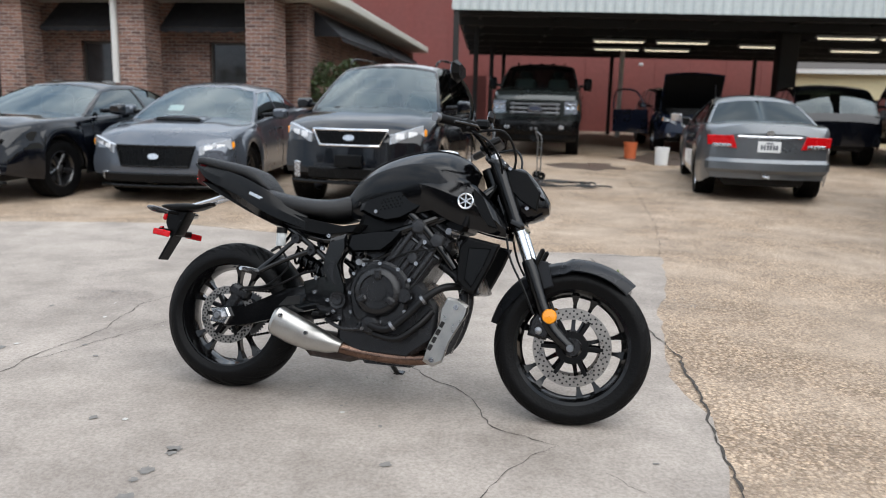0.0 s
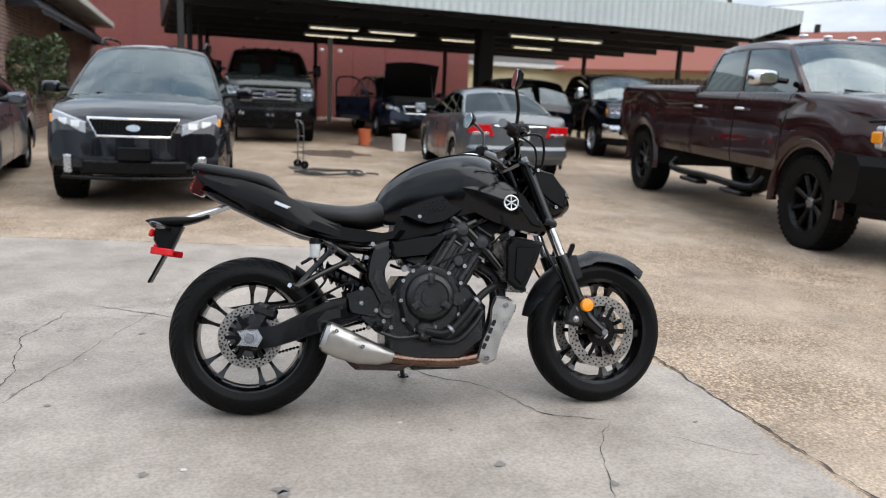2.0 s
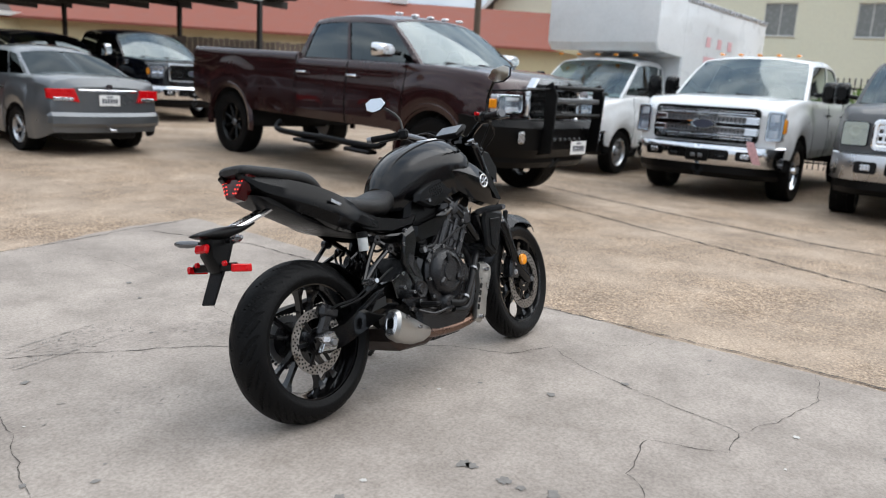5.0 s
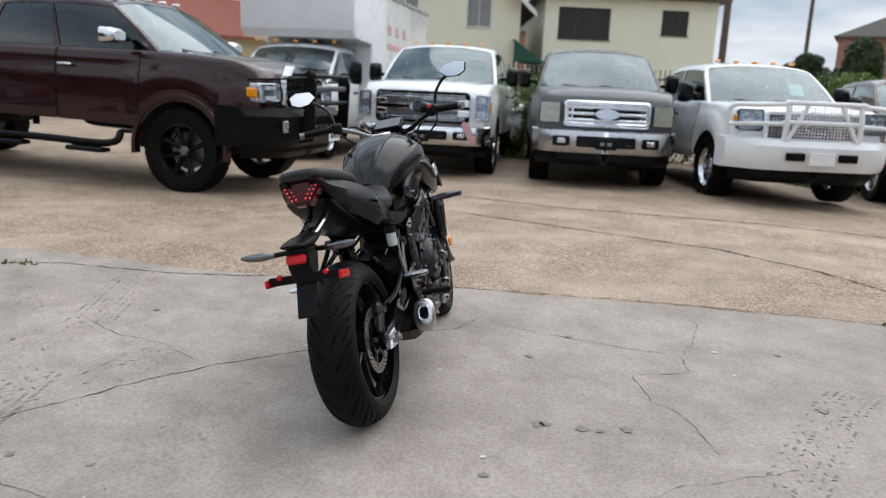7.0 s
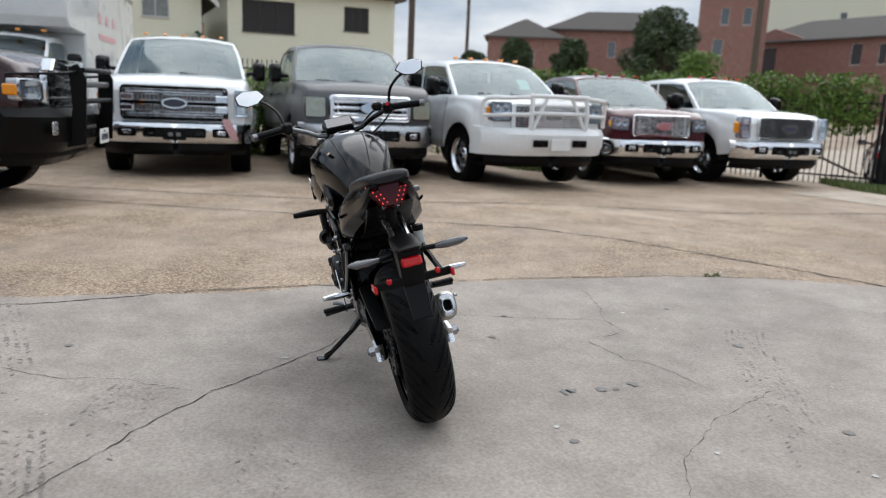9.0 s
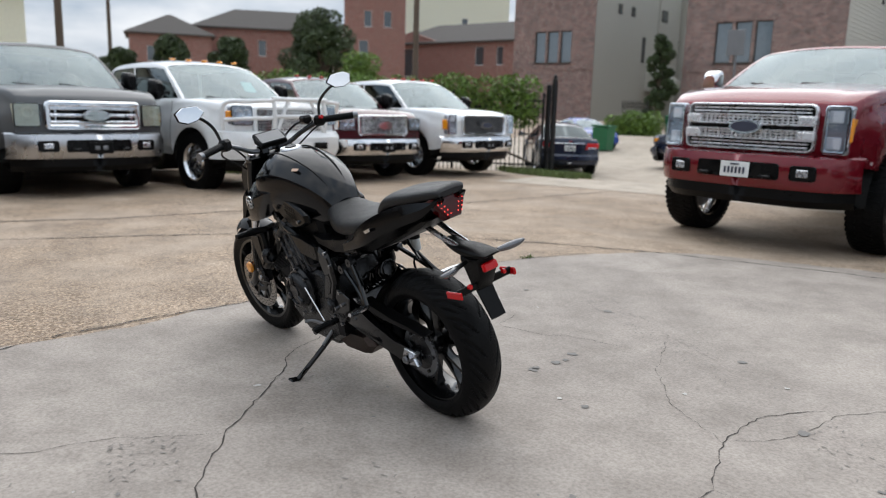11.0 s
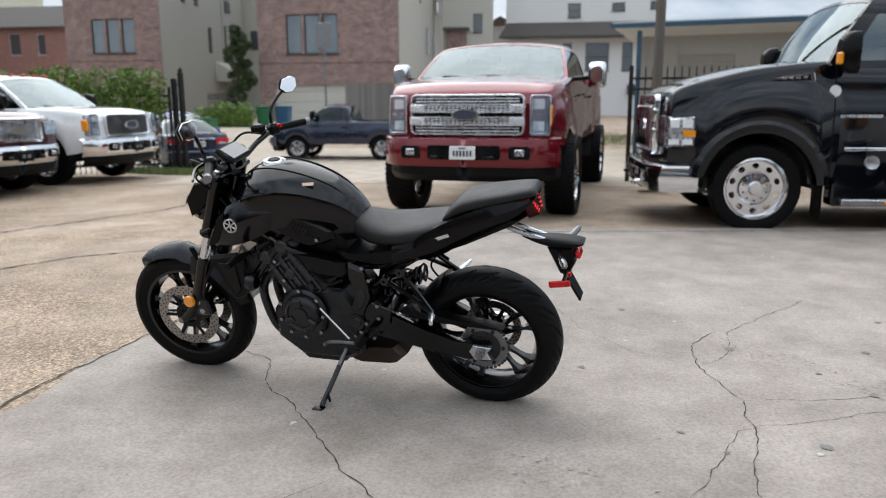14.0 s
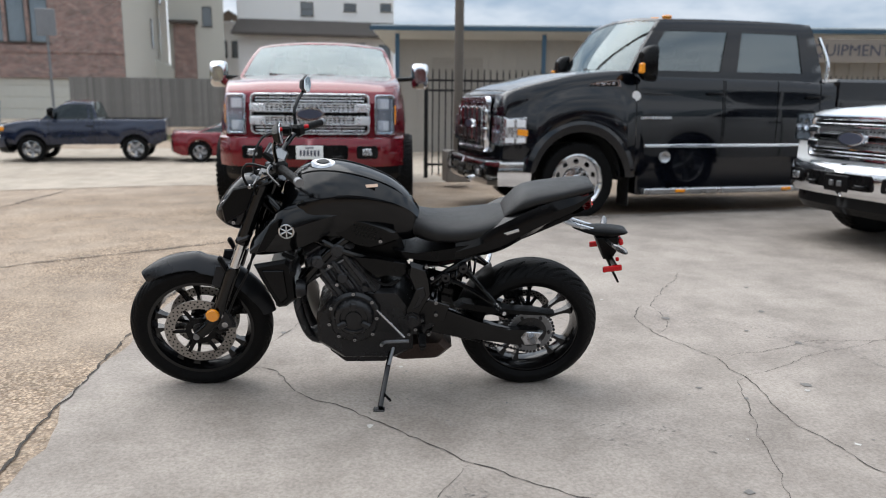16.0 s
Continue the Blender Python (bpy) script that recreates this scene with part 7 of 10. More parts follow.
def car_front(T, s, W, xf):
    """Front of a passenger car: lamps, grille, bumper mouth, fog lamps."""
    c = s["face"]
    gz0, gz1, gw = c["grille"]
    x = xf + 0.004
    poly = [(-gw, gz1), (gw, gz1), (gw * c.get("taper", 0.86), gz0), (-gw * c.get("taper", 0.86), gz0)]
    rot = Matrix(((0, 1, 0, 0), (1, 0, 0, 0), (0, 0, 1, 0), (0, 0, 0, 1)))
    part("grille_back", G().slab(poly, x - 0.05, x + 0.006, 0.01, rot), M_TRIM, T)
    fr = G()
    pts = [(x + 0.014, y, z) for y, z in poly + poly[:1]]
    fr.tube(pts, 0.016, 8, 0)
    part("grille_frame", fr, c.get("frame", M_CHROME), T)
    part("grille_mesh", mesh_panel(G(), x + 0.006, -gw * 0.88, gw * 0.88, gz0 + 0.012, gz1 - 0.012, 22, 5, 0.006), c.get("mesh", M_PLASTIC), T)
    part("badge", oval(G(), x + 0.03, 0, (gz0 + gz1) / 2, 0.07, 0.036, 0.01), M_CHROME, T)
    y0, y1, z0, z1 = c["lamp"]
    for sg in (1, -1):
        poly = [(0.0, z0), (0.0, z0 + (z1 - z0) * 0.5), (y1 - y0, z1), (y1 - y0 + 0.02, z0 + (z1 - z0) * 0.35)]
        m = Matrix.Translation((xf - 0.005, sg * y0, 0)) @ pose(0, 0, 0, 0, 0, 90 * sg + (-18 if sg > 0 else 18) + (0 if sg > 0 else 0))
        q = [(p[0], p[1]) for p in poly]
        mm = Matrix.Translation((xf + 0.012, sg * y0, 0)) @ Matrix(((-0.34, 0.94, 0, 0), (sg * 0.94, sg * 0.34, 0, 0), (0, 0, 1, 0), (0, 0, 0, 1)))
        hl = part("headlamp", G().slab(q, -0.07, 0.012, 0.012, mm), M_CELL, T, "clear headlamp")
        for f in (0.3, 0.68):
            zf = lerp(z0, z1, 0.36 + 0.22 * f)
            part("lamp_cell", G().slab(rounded((y1 - y0) * 0.13, (z1 - z0) * 0.15, 0.01), 0.008, 0.018, 0.004, mm @ Matrix.Translation(((y1 - y0) * f, 0, zf))), M_LAMPWHITE, hl)
        part("side_marker", G().box(0.05, 0.03, (z1 - z0) * 0.4, (xf - (y1 - y0) * 0.34 - 0.02, sg * (y1 + 0.0), lerp(z0, z1, 0.6)), ch=0.01), M_AMBER, hl)
    lo = c["mouth"]
    part("air_intake", G().box(0.05, 2 * lo[2], lo[1] - lo[0], (x + 0.008, 0, (lo[0] + lo[1]) / 2), ch=0.015), M_TRIM, T)
    for sg in (1, -1):
        part("fog_lamp", G().box(0.05, 0.09, c.get("fog_h", 0.1), (xf + 0.002, sg * W * 0.72, (lo[0] + lo[1]) / 2 + 0.02), (0, 0, sg * 6), ch=0.014), M_REFLECTOR, T)
    part("lower_lip", G().box(0.12, 1.6 * W, 0.04, (xf - 0.02, 0, lo[0] - 0.045), ch=0.015), c.get("lip", M_TRIM), T)
    if c.get("dark_plate"):
        part("plate_holder", G().box(0.03, 0.34, 0.14, (x + 0.04, 0, c["dark_plate"]), ch=0.01), M_PLASTIC, T)


# black coupe
vehicle("coupe", "black muscle coupe with black wheels beside grey sedan", "car", (-5.86, 9.55), -99,
        dict(w=1.92, bow=0.26, rake=0.22, rake_from=0.45, rbow=0.16, rrake=0.06, crown=0.05, r=0.36, wb=2.95, front=0.95, rear=1.1, sill=0.26, paint=P_BLACK, line=[(-4.05, 0.95), (-3.9, 1.08), (-2.9, 1.05), (-0.6, 1.0), (0.1, 0.98), (0.75, 0.9), (0.95, 0.72)], doors=[(-2.05, -0.65)], cab=(-0.5, -1.3, -2.3, -3.2), belt=1.02, roof=1.44, pillars=[-2.0], rim_mat=M_DARKRIM, wheel="spoke5", tumble=0.3, side_glass=M_TINT, nose=0.16, mirror_mat=P_BLACK, group="cars by the brick building",
             front_kit=car_front, face=dict(grille=(0.6, 0.76, 0.75), lamp=(0.55, 0.8, 0.6, 0.74), mouth=(0.3, 0.45, 0.5), frame=M_TRIM)))
# grey sedan with bonnet scoop
def scoop_front(T, s, W, xf):
    car_front(T, s, W, xf)
    part("bonnet_scoop", G().loft(hull([(-0.4, 0.93, 1.02, 0.3, 3), (-0.1, 0.93, 1.055, 0.34, 3), (0.15, 0.9, 1.035, 0.35, 3)], 20, 3)), s["paint"], T)
    part("scoop_mouth", G().box(0.06, 0.6, 0.075, (0.145, 0, 0.985), (0, 12, 0), ch=0.02), M_TRIM, T)
    part("sun_visor_card", G().box(0.01, 0.2, 0.12, (-0.62, -0.35, 1.12), (0, -55, 0)), M_WHITE_PLASTIC, T, "white paper card behind the screen")


vehicle("sedan", "grey sedan with bonnet scoop and black cladding", "car", (-3.62, 10.1), -91,
        dict(w=1.86, bow=0.2, rake=0.16, rake_from=0.45, rbow=0.16, rrake=0.06, crown=0.05, r=0.335, wb=2.67, front=0.93, rear=1.06, sill=0.24, paint=P_GREY, line=[(-3.73, 0.9), (-3.6, 1.08), (-3.0, 1.1), (-0.5, 0.98), (0.1, 0.93), (0.7, 0.82), (0.93, 0.66)], doors=[(-2.4, -1.5), (-1.48, -0.45)], cab=(-0.3, -1.2, -2.2, -3.0), belt=1.0, roof=1.46, pillars=[-1.45, -2.3], rim_mat=M_DARKRIM, wheel="spoke5", tumble=0.3, nose=0.07, flare=0.045, side_glass=M_TINT, group="cars by the brick building",
             front_kit=scoop_front, face=dict(grille=(0.46, 0.7, 0.5), lamp=(0.54, 0.9, 0.6, 0.8), mouth=(0.25, 0.37, 0.68), frame=M_TRIM)))
KIA = vehicle("suv", "black family suv with chrome grille and dusty windscreen", "car", (-1.06, 9.85), -97,
        dict(w=1.89, bow=0.24, rake=0.12, rake_from=0.5, rbow=0.12, rrake=0.1, crown=0.05, r=0.36, wb=2.7, front=0.92, rear=1.05, sill=0.36, paint=P_BLACK, line=[(-3.75, 0.95), (-3.6, 1.16), (-0.5, 1.18), (0.1, 1.13), (0.55, 1.05), (0.8, 0.97), (0.92, 0.84)], doors=[(-2.4, -1.5), (-1.48, -0.45)], cab=(-0.25, -1.15, -2.9, -3.5), belt=1.17, roof=1.8, pillars=[-1.45, -2.35], wheel="spoke5", tumble=0.28, nose=0.1, group="cars by the brick building",
             front_kit=car_front, face=dict(grille=(0.8, 0.98, 0.46), lamp=(0.48, 0.86, 0.82, 1.04), mouth=(0.4, 0.54, 0.52), fog_h=0.2, dark_plate=0.62, taper=0.8)))


def sedan_rear(T, s, W, xr):
    for sg in (1, -1):
        part("tail_lamp", G().slab([(-0.2, 0.76), (0.19, 0.8), (0.2, 0.93), (-0.14, 0.94)], -0.06, 0.03, 0.012, Matrix.Translation((xr - 0.012, sg * (W - 0.26), 0)) @ Matrix(((0, -1, 0, 0), (sg, 0, 0, 0), (0, 0, 1, 0), (0, 0, 0, 1)))), M_REDLENS, T, "red tail lamp")
        part("lamp_strip", G().box(0.02, 0.26, 0.05, (xr - 0.03, sg * (W - 0.26), 0.8), ch=0.01), M_REFLECTOR, T)
    part("boot_trim", G().box(0.03, 0.86, 0.035, (xr - 0.012, 0, 0.92), ch=0.012), M_CHROME, T)
    plate_part(T, pose(xr - 0.015, 0, 0.79, 0, 0, 180))
    part("rear_bumper", G().box(0.14, 2 * W * 0.94, 0.2, (xr - 0.02, 0, 0.52), ch=0.05), s["paint"], T)
    part("tow_eye", G().tube([(xr - 0.05, 0.05, 0.42), (xr - 0.12, 0.05, 0.38), (xr - 0.12, -0.02, 0.38)], 0.02, 8, 3), M_ALLOY, T)
    part("rear_badge", oval(G(), 0, 0, 0, 0.05, 0.035, 0.012), M_CHROME, T, m=pose(xr - 0.008, 0, 0.98, 0, 0, 180))


vehicle("sedan", "dark grey compact sedan seen from its red-lamped tail", "car", (5.02, 14.45), 80,
        dict(w=1.76, bow=0.26, rake=0.22, rake_from=0.45, rbow=0.16, rrake=0.06, crown=0.05, r=0.315, wb=2.7, front=0.88, rear=0.95, sill=0.22, paint=P_SILVERGREY, line=[(-3.65, 0.92), (-3.6, 1.04), (-3.1, 1.08), (-0.4, 0.95), (0.1, 0.92), (0.7, 0.78), (0.88, 0.62)], doors=[(-2.4, -1.5), (-1.48, -0.35)], cab=(0.05, -1.1, -2.1, -3.1), belt=1.0, roof=1.46, pillars=[-1.4, -2.35], tumble=0.3, nose=0.18, tailw=0.12, rear_glass=M_FILM, side_glass=M_FILM, rear_kit=sedan_rear))
vehicle("sedan", "dark blue sedan parked beyond the iron fence", "car", (10.8, -15.8), -50,
        dict(w=1.78, bow=0.26, rake=0.22, rake_from=0.45, rbow=0.16, rrake=0.06, crown=0.05, r=0.32, wb=2.7, front=0.9, rear=0.98, sill=0.22, paint=P_NAVY, line=[(-3.68, 0.86), (-3.6, 1.02), (-3.1, 1.05), (-0.4, 0.95), (0.1, 0.92), (0.7, 0.78), (0.9, 0.62)], doors=[(-2.4, -1.5), (-1.48, -0.35)], cab=(0.0, -1.0, -2.1, -3.1), belt=0.98, roof=1.43, pillars=[-1.4, -2.35], tumble=0.3, rear_glass=M_FILM, rear_kit=sedan_rear))
vehicle("coupe", "bright blue coupe parked on the far driveway", "car", (14.6, -25.6), 150,
        dict(w=1.8, bow=0.26, rake=0.22, rake_from=0.45, rbow=0.16, rrake=0.06, crown=0.05, r=0.33, wb=2.6, front=0.9, rear=0.9, sill=0.22, paint=P_BLUE, line=[(-3.5, 0.8), (-3.4, 0.95), (-0.4, 0.9), (0.7, 0.75), (0.9, 0.6)], doors=[(-2.0, -0.6)], cab=(-0.3, -1.1, -1.9, -2.9), belt=0.92, roof=1.32, pillars=[-1.9], tumble=0.3))
vehicle("coupe", "low red sports coupe parked on the street", "car", (0.1, -18.2), 180,
        dict(w=1.8, bow=0.26, rake=0.22, rake_from=0.45, rbow=0.16, rrake=0.06, crown=0.05, r=0.31, wb=2.5, front=0.95, rear=0.9, sill=0.2, paint=P_RED, line=[(-3.4, 0.75), (-3.3, 0.9), (-0.4, 0.85), (0.7, 0.68), (0.95, 0.5)], doors=[(-1.9, -0.6)], cab=(-0.3, -1.1, -1.8, -2.8), belt=0.86, roof=1.22, pillars=[-1.8], tumble=0.3))
NAVY = vehicle("suv", "navy suv with its bonnet raised under the carport", "car", (5.7, 20.2), -92,
        dict(w=1.85, bow=0.24, rake=0.12, rake_from=0.5, r=0.34, wb=2.7, front=0.9, rear=0.95, sill=0.3, paint=P_NAVY, line=[(-3.6, 0.95), (-3.5, 1.08), (-0.4, 1.05), (0.7, 0.95), (0.9, 0.75)], doors=[(-2.4, -1.5), (-1.48, -0.4)], cab=(-0.2, -1.0, -2.8, -3.4), belt=1.08, roof=1.62, pillars=[-1.45, -2.35], group="vehicles under the carport",
             front_kit=car_front, face=dict(grille=(0.68, 0.86, 0.4), lamp=(0.5, 0.8, 0.72, 0.9), mouth=(0.36, 0.5, 0.5))))
vehicle("suv", "black suv parked at the back of the carport", "car", (8.6, 20.5), 80,
        dict(w=1.9, bow=0.24, rake=0.12, rake_from=0.5, r=0.36, wb=2.8, front=0.9, rear=0.95, sill=0.34, paint=P_BLACK, line=[(-3.7, 0.95), (-3.6, 1.12), (-0.4, 1.08), (0.7, 0.98), (0.9, 0.8)], doors=[(-2.4, -1.5), (-1.48, -0.4)], cab=(-0.2, -1.0, -2.9, -3.5), belt=1.1, roof=1.72, pillars=[-1.45, -2.35], group="vehicles under the carport"))


# ---- fittings of single vehicles ----
def bar(parent, name, pts, r, material, label="", n=10, smooth=5):
    return part(name, G().tube(pts, r, n, smooth), material, parent, label)


def dual_rear(T, wb, W, r, paintm, rim_mat):
    """Twin rear wheels under a bulging fender."""
    meshes = wheel_meshes(r, 0.24, r * 0.6, "holes", rim_mat)
    for sg in (1, -1):
        put_wheel(T, meshes, -wb, sg * (W + 0.1), r)
        secs = []
        for k in range(15):
            a = math.radians(200 - 220 * k / 14)
            x, z = -wb + 0.62 * math.cos(a), r + 0.12 + 0.5 * math.sin(a)
            bul = 0.24 * math.sin(math.pi * min(1, max(0, (k + 1.5) / 17))) ** 0.6
            xi, zi = -wb + 0.5 * math.cos(a), r + 0.06 + 0.42 * math.sin(a)
            secs.append([(x, sg * (W - 0.05), z + 0.03), (x, sg * (W + bul * 0.7), z + 0.02), (lerp(x, xi, 0.35), sg * (W + bul), lerp(z, zi, 0.35)), (xi, sg * (W + bul), zi), (xi, sg * (W - 0.05), zi)])
        part("dual_fender", G().loft(secs), paintm, T, smooth=50)


dual_rear(WF, 4.0, 1.015, 0.43, P_WHITE, M_CHROME)
dual_rear(RH, 4.0, 1.015, 0.43, P_WHITE, M_CHROME)

# heavy-duty trucks stand larger than the common pickup
for truck_, size in ((RAM, 1.05), (WF, 1.09), (GF, 1.07), (RH, 1.07), (MF, 1.03), (F4, 1.05)):
    truck_.matrix_basis = truck_.matrix_basis @ Matrix.Scale(size, 4)

# white tube brush guard
gx = 1.22
P_GUARD = paint("white_powder_coat", (0.76, 0.77, 0.77), 0.0, 0.4, 0.3)
rings = []
for k in range(13):
    u = 2 * k / 12 - 1
    back = -0.42 * max(0, abs(u) - 0.55) ** 1.6 / 0.45 ** 1.6
    rings.append([(gx + px + back, u * 1.06, pz) for px, pz in ((-0.3, 0.9), (0.0, 0.88), (0.06, 0.8), (0.05, 0.62), (-0.02, 0.5), (-0.3, 0.5))])
part("guard_bumper", G().loft(rings, True, True), P_GUARD, RH, "white plate steel guard bumper", smooth=30)
for y in (-0.36, 0.36):
    bar(RH, "guard_upright", [(gx - 0.02, y * 1.3, 0.85), (gx + 0.02, y * 1.3, 1.1), (gx - 0.02, y * 1.25, 1.36)], 0.032, P_GUARD)
    bar(RH, "guard_brace", [(gx + 0.01, y * 1.2, 0.88), (gx, y * 0.55, 1.34)], 0.026, P_GUARD)
    sg = 1 if y > 0 else -1
    bar(RH, "guard_wing", [(gx, sg * 0.47, 1.32), (gx - 0.08, sg * 0.8, 1.3), (gx - 0.35, sg * 1.04, 1.26), (gx - 0.38, sg * 1.05, 0.9)], 0.03, P_GUARD)
    bar(RH, "guard_wing", [(gx, sg * 0.47, 1.08), (gx - 0.08, sg * 0.8, 1.07), (gx - 0.35, sg * 1.04, 1.05)], 0.026, P_GUARD)
for z in (1.34, 1.1):
    bar(RH, "guard_rail", [(gx, -0.5, z), (gx + 0.02, 0, z), (gx, 0.5, z)], 0.03, P_GUARD)
part("guard_mesh", mesh_panel(G(), gx - 0.02, -0.45, 0.45, 0.9, 1.32, 22, 11, 0.007, 0.008), P_GUARD, RH)
for y in (-0.33, 0.33):
    part("guard_light", G().box(0.04, 0.24, 0.1, (gx + 0.07, y, 0.68), ch=0.01), M_TRIM, RH)
part("blank_plate", G().box(0.02, 0.32, 0.16, (gx + 0.075, 0, 0.66), ch=0.005), M_WHITE_PLASTIC, RH)
part("dealer_card", G().box(0.008, 0.2, 0.22, (-0.55, 0.42, 1.55), (0, -45, 0)), mat("pale_green_card", (0.35, 0.6, 0.6), 0.6), RH, "pale green paper card behind the screen")
# ribbon tied to the white pickup's bumper
part("ribbon", G().patch([[(1.2, 0.62, 0.82), (1.21, 0.72, 0.82)], [(1.22, 0.66, 0.7), (1.23, 0.78, 0.7)], [(1.2, 0.74, 0.54), (1.21, 0.84, 0.54)]]), mat("red_white_ribbon", (0.6, 0.35, 0.36), 0.7, vary=0.4, scale=40), WF, "red and white ribbon on the bumper")

# brown pickup: push bar, side steps, wheel flares, chrome grille
lx = 1.14
blk = G()
rings = []
for k in range(13):
    u = 2 * k / 12 - 1
    back = -0.4 * max(0, abs(u) - 0.5) ** 1.6 / 0.5 ** 1.6
    rings.append([(lx + px + back, u * 1.05, pz) for px, pz in ((-0.28, 1.02), (0.02, 1.0), (0.09, 0.92), (0.08, 0.68), (0.0, 0.58), (-0.28, 0.58))])
part("off_road_bumper", blk.loft(rings, True, True), M_PLASTIC, RAM, "black plate steel off-road bumper", smooth=30)
for sg in (-1, 1):
    part("push_plate", G().slab([(lx + 0.04, 0.62), (lx + 0.22, 0.66), (lx + 0.24, 1.3), (lx + 0.16, 1.44), (lx + 0.08, 1.4), (lx + 0.1, 1.0)], sg * 0.46, sg * 0.49, 0.008), M_PLASTIC, RAM)
    bar(RAM, "headlamp_hoop", [(lx + 0.15, sg * 0.48, 1.36), (lx + 0.05, sg * 0.85, 1.33), (lx - 0.3, sg * 1.03, 1.3)], 0.013, M_PLASTIC)
    part("fog_lamp", G().box(0.03, 0.09, 0.13, (lx + 0.03, sg * 0.78, 0.82), (0, 0, sg * 12), ch=0.015), M_REFLECTOR, RAM)
    stp = G().tube([(-0.75, sg * 1.02, 0.62), (-0.85, sg * 1.12, 0.5), (-1.8, sg * 1.12, 0.5), (-2.9, sg * 1.12, 0.5), (-3.0, sg * 1.02, 0.62)], 0.042, 10, 5)
    part("side_step", stp, M_PLASTIC, RAM)
    for x in (-1.1, -2.2):
        part("step_pad", G().box(0.5, 0.16, 0.05, (x, sg * 1.14, 0.42), ch=0.015), M_PLASTIC, RAM)
    for c in (0, -4.4):
        fl = G()
        fl.lathe([(0.54, sg * 0.97), (0.56, sg * 1.04), (0.6, sg * 1.05), (0.64, sg * 1.0)], 26, "y", (c, 0, 0.49), arc=(math.radians(-8), math.radians(188)))
        part("wheel_flare", fl, P_BROWN, RAM)
    part("door_badge", G().box(0.07, 0.012, 0.05, (-0.36, sg * 1.02, 1.17), ch=0.01), M_CHROME, RAM)
for z in (1.38, 1.08):
    bar(RAM, "push_rail", [(lx + 0.2, -0.47, z), (lx + 0.22, 0, z), (lx + 0.2, 0.47, z)], 0.026, M_PLASTIC)
part("light_bar", G().box(0.07, 0.9, 0.06, (lx + 0.17, 0, 1.24), ch=0.015), M_GREYMETAL, RAM)
part("grille_crest", G().slab([(-0.52, 1.36), (-0.44, 1.47), (0.44, 1.47), (0.52, 1.36), (0.44, 1.33), (-0.44, 1.33)], 0.96, 1.08, 0.02, Matrix(((0, 1, 0, 0), (1, 0, 0, 0), (0, 0, 1, 0), (0, 0, 0, 1)))), M_CHROME, RAM)
plate_part(RAM, pose(lx + 0.26, -0.0, 0.72))
for k in range(6):
    a = 60 * k
    part("winch_stud", G().lathe([(0.001, 0.02), (0.018, 0.018), (0.02, 0)], 10, "x", (lx + 0.09, -0.25 + 0.1 * k, 0.8)), M_GREYMETAL, RAM)

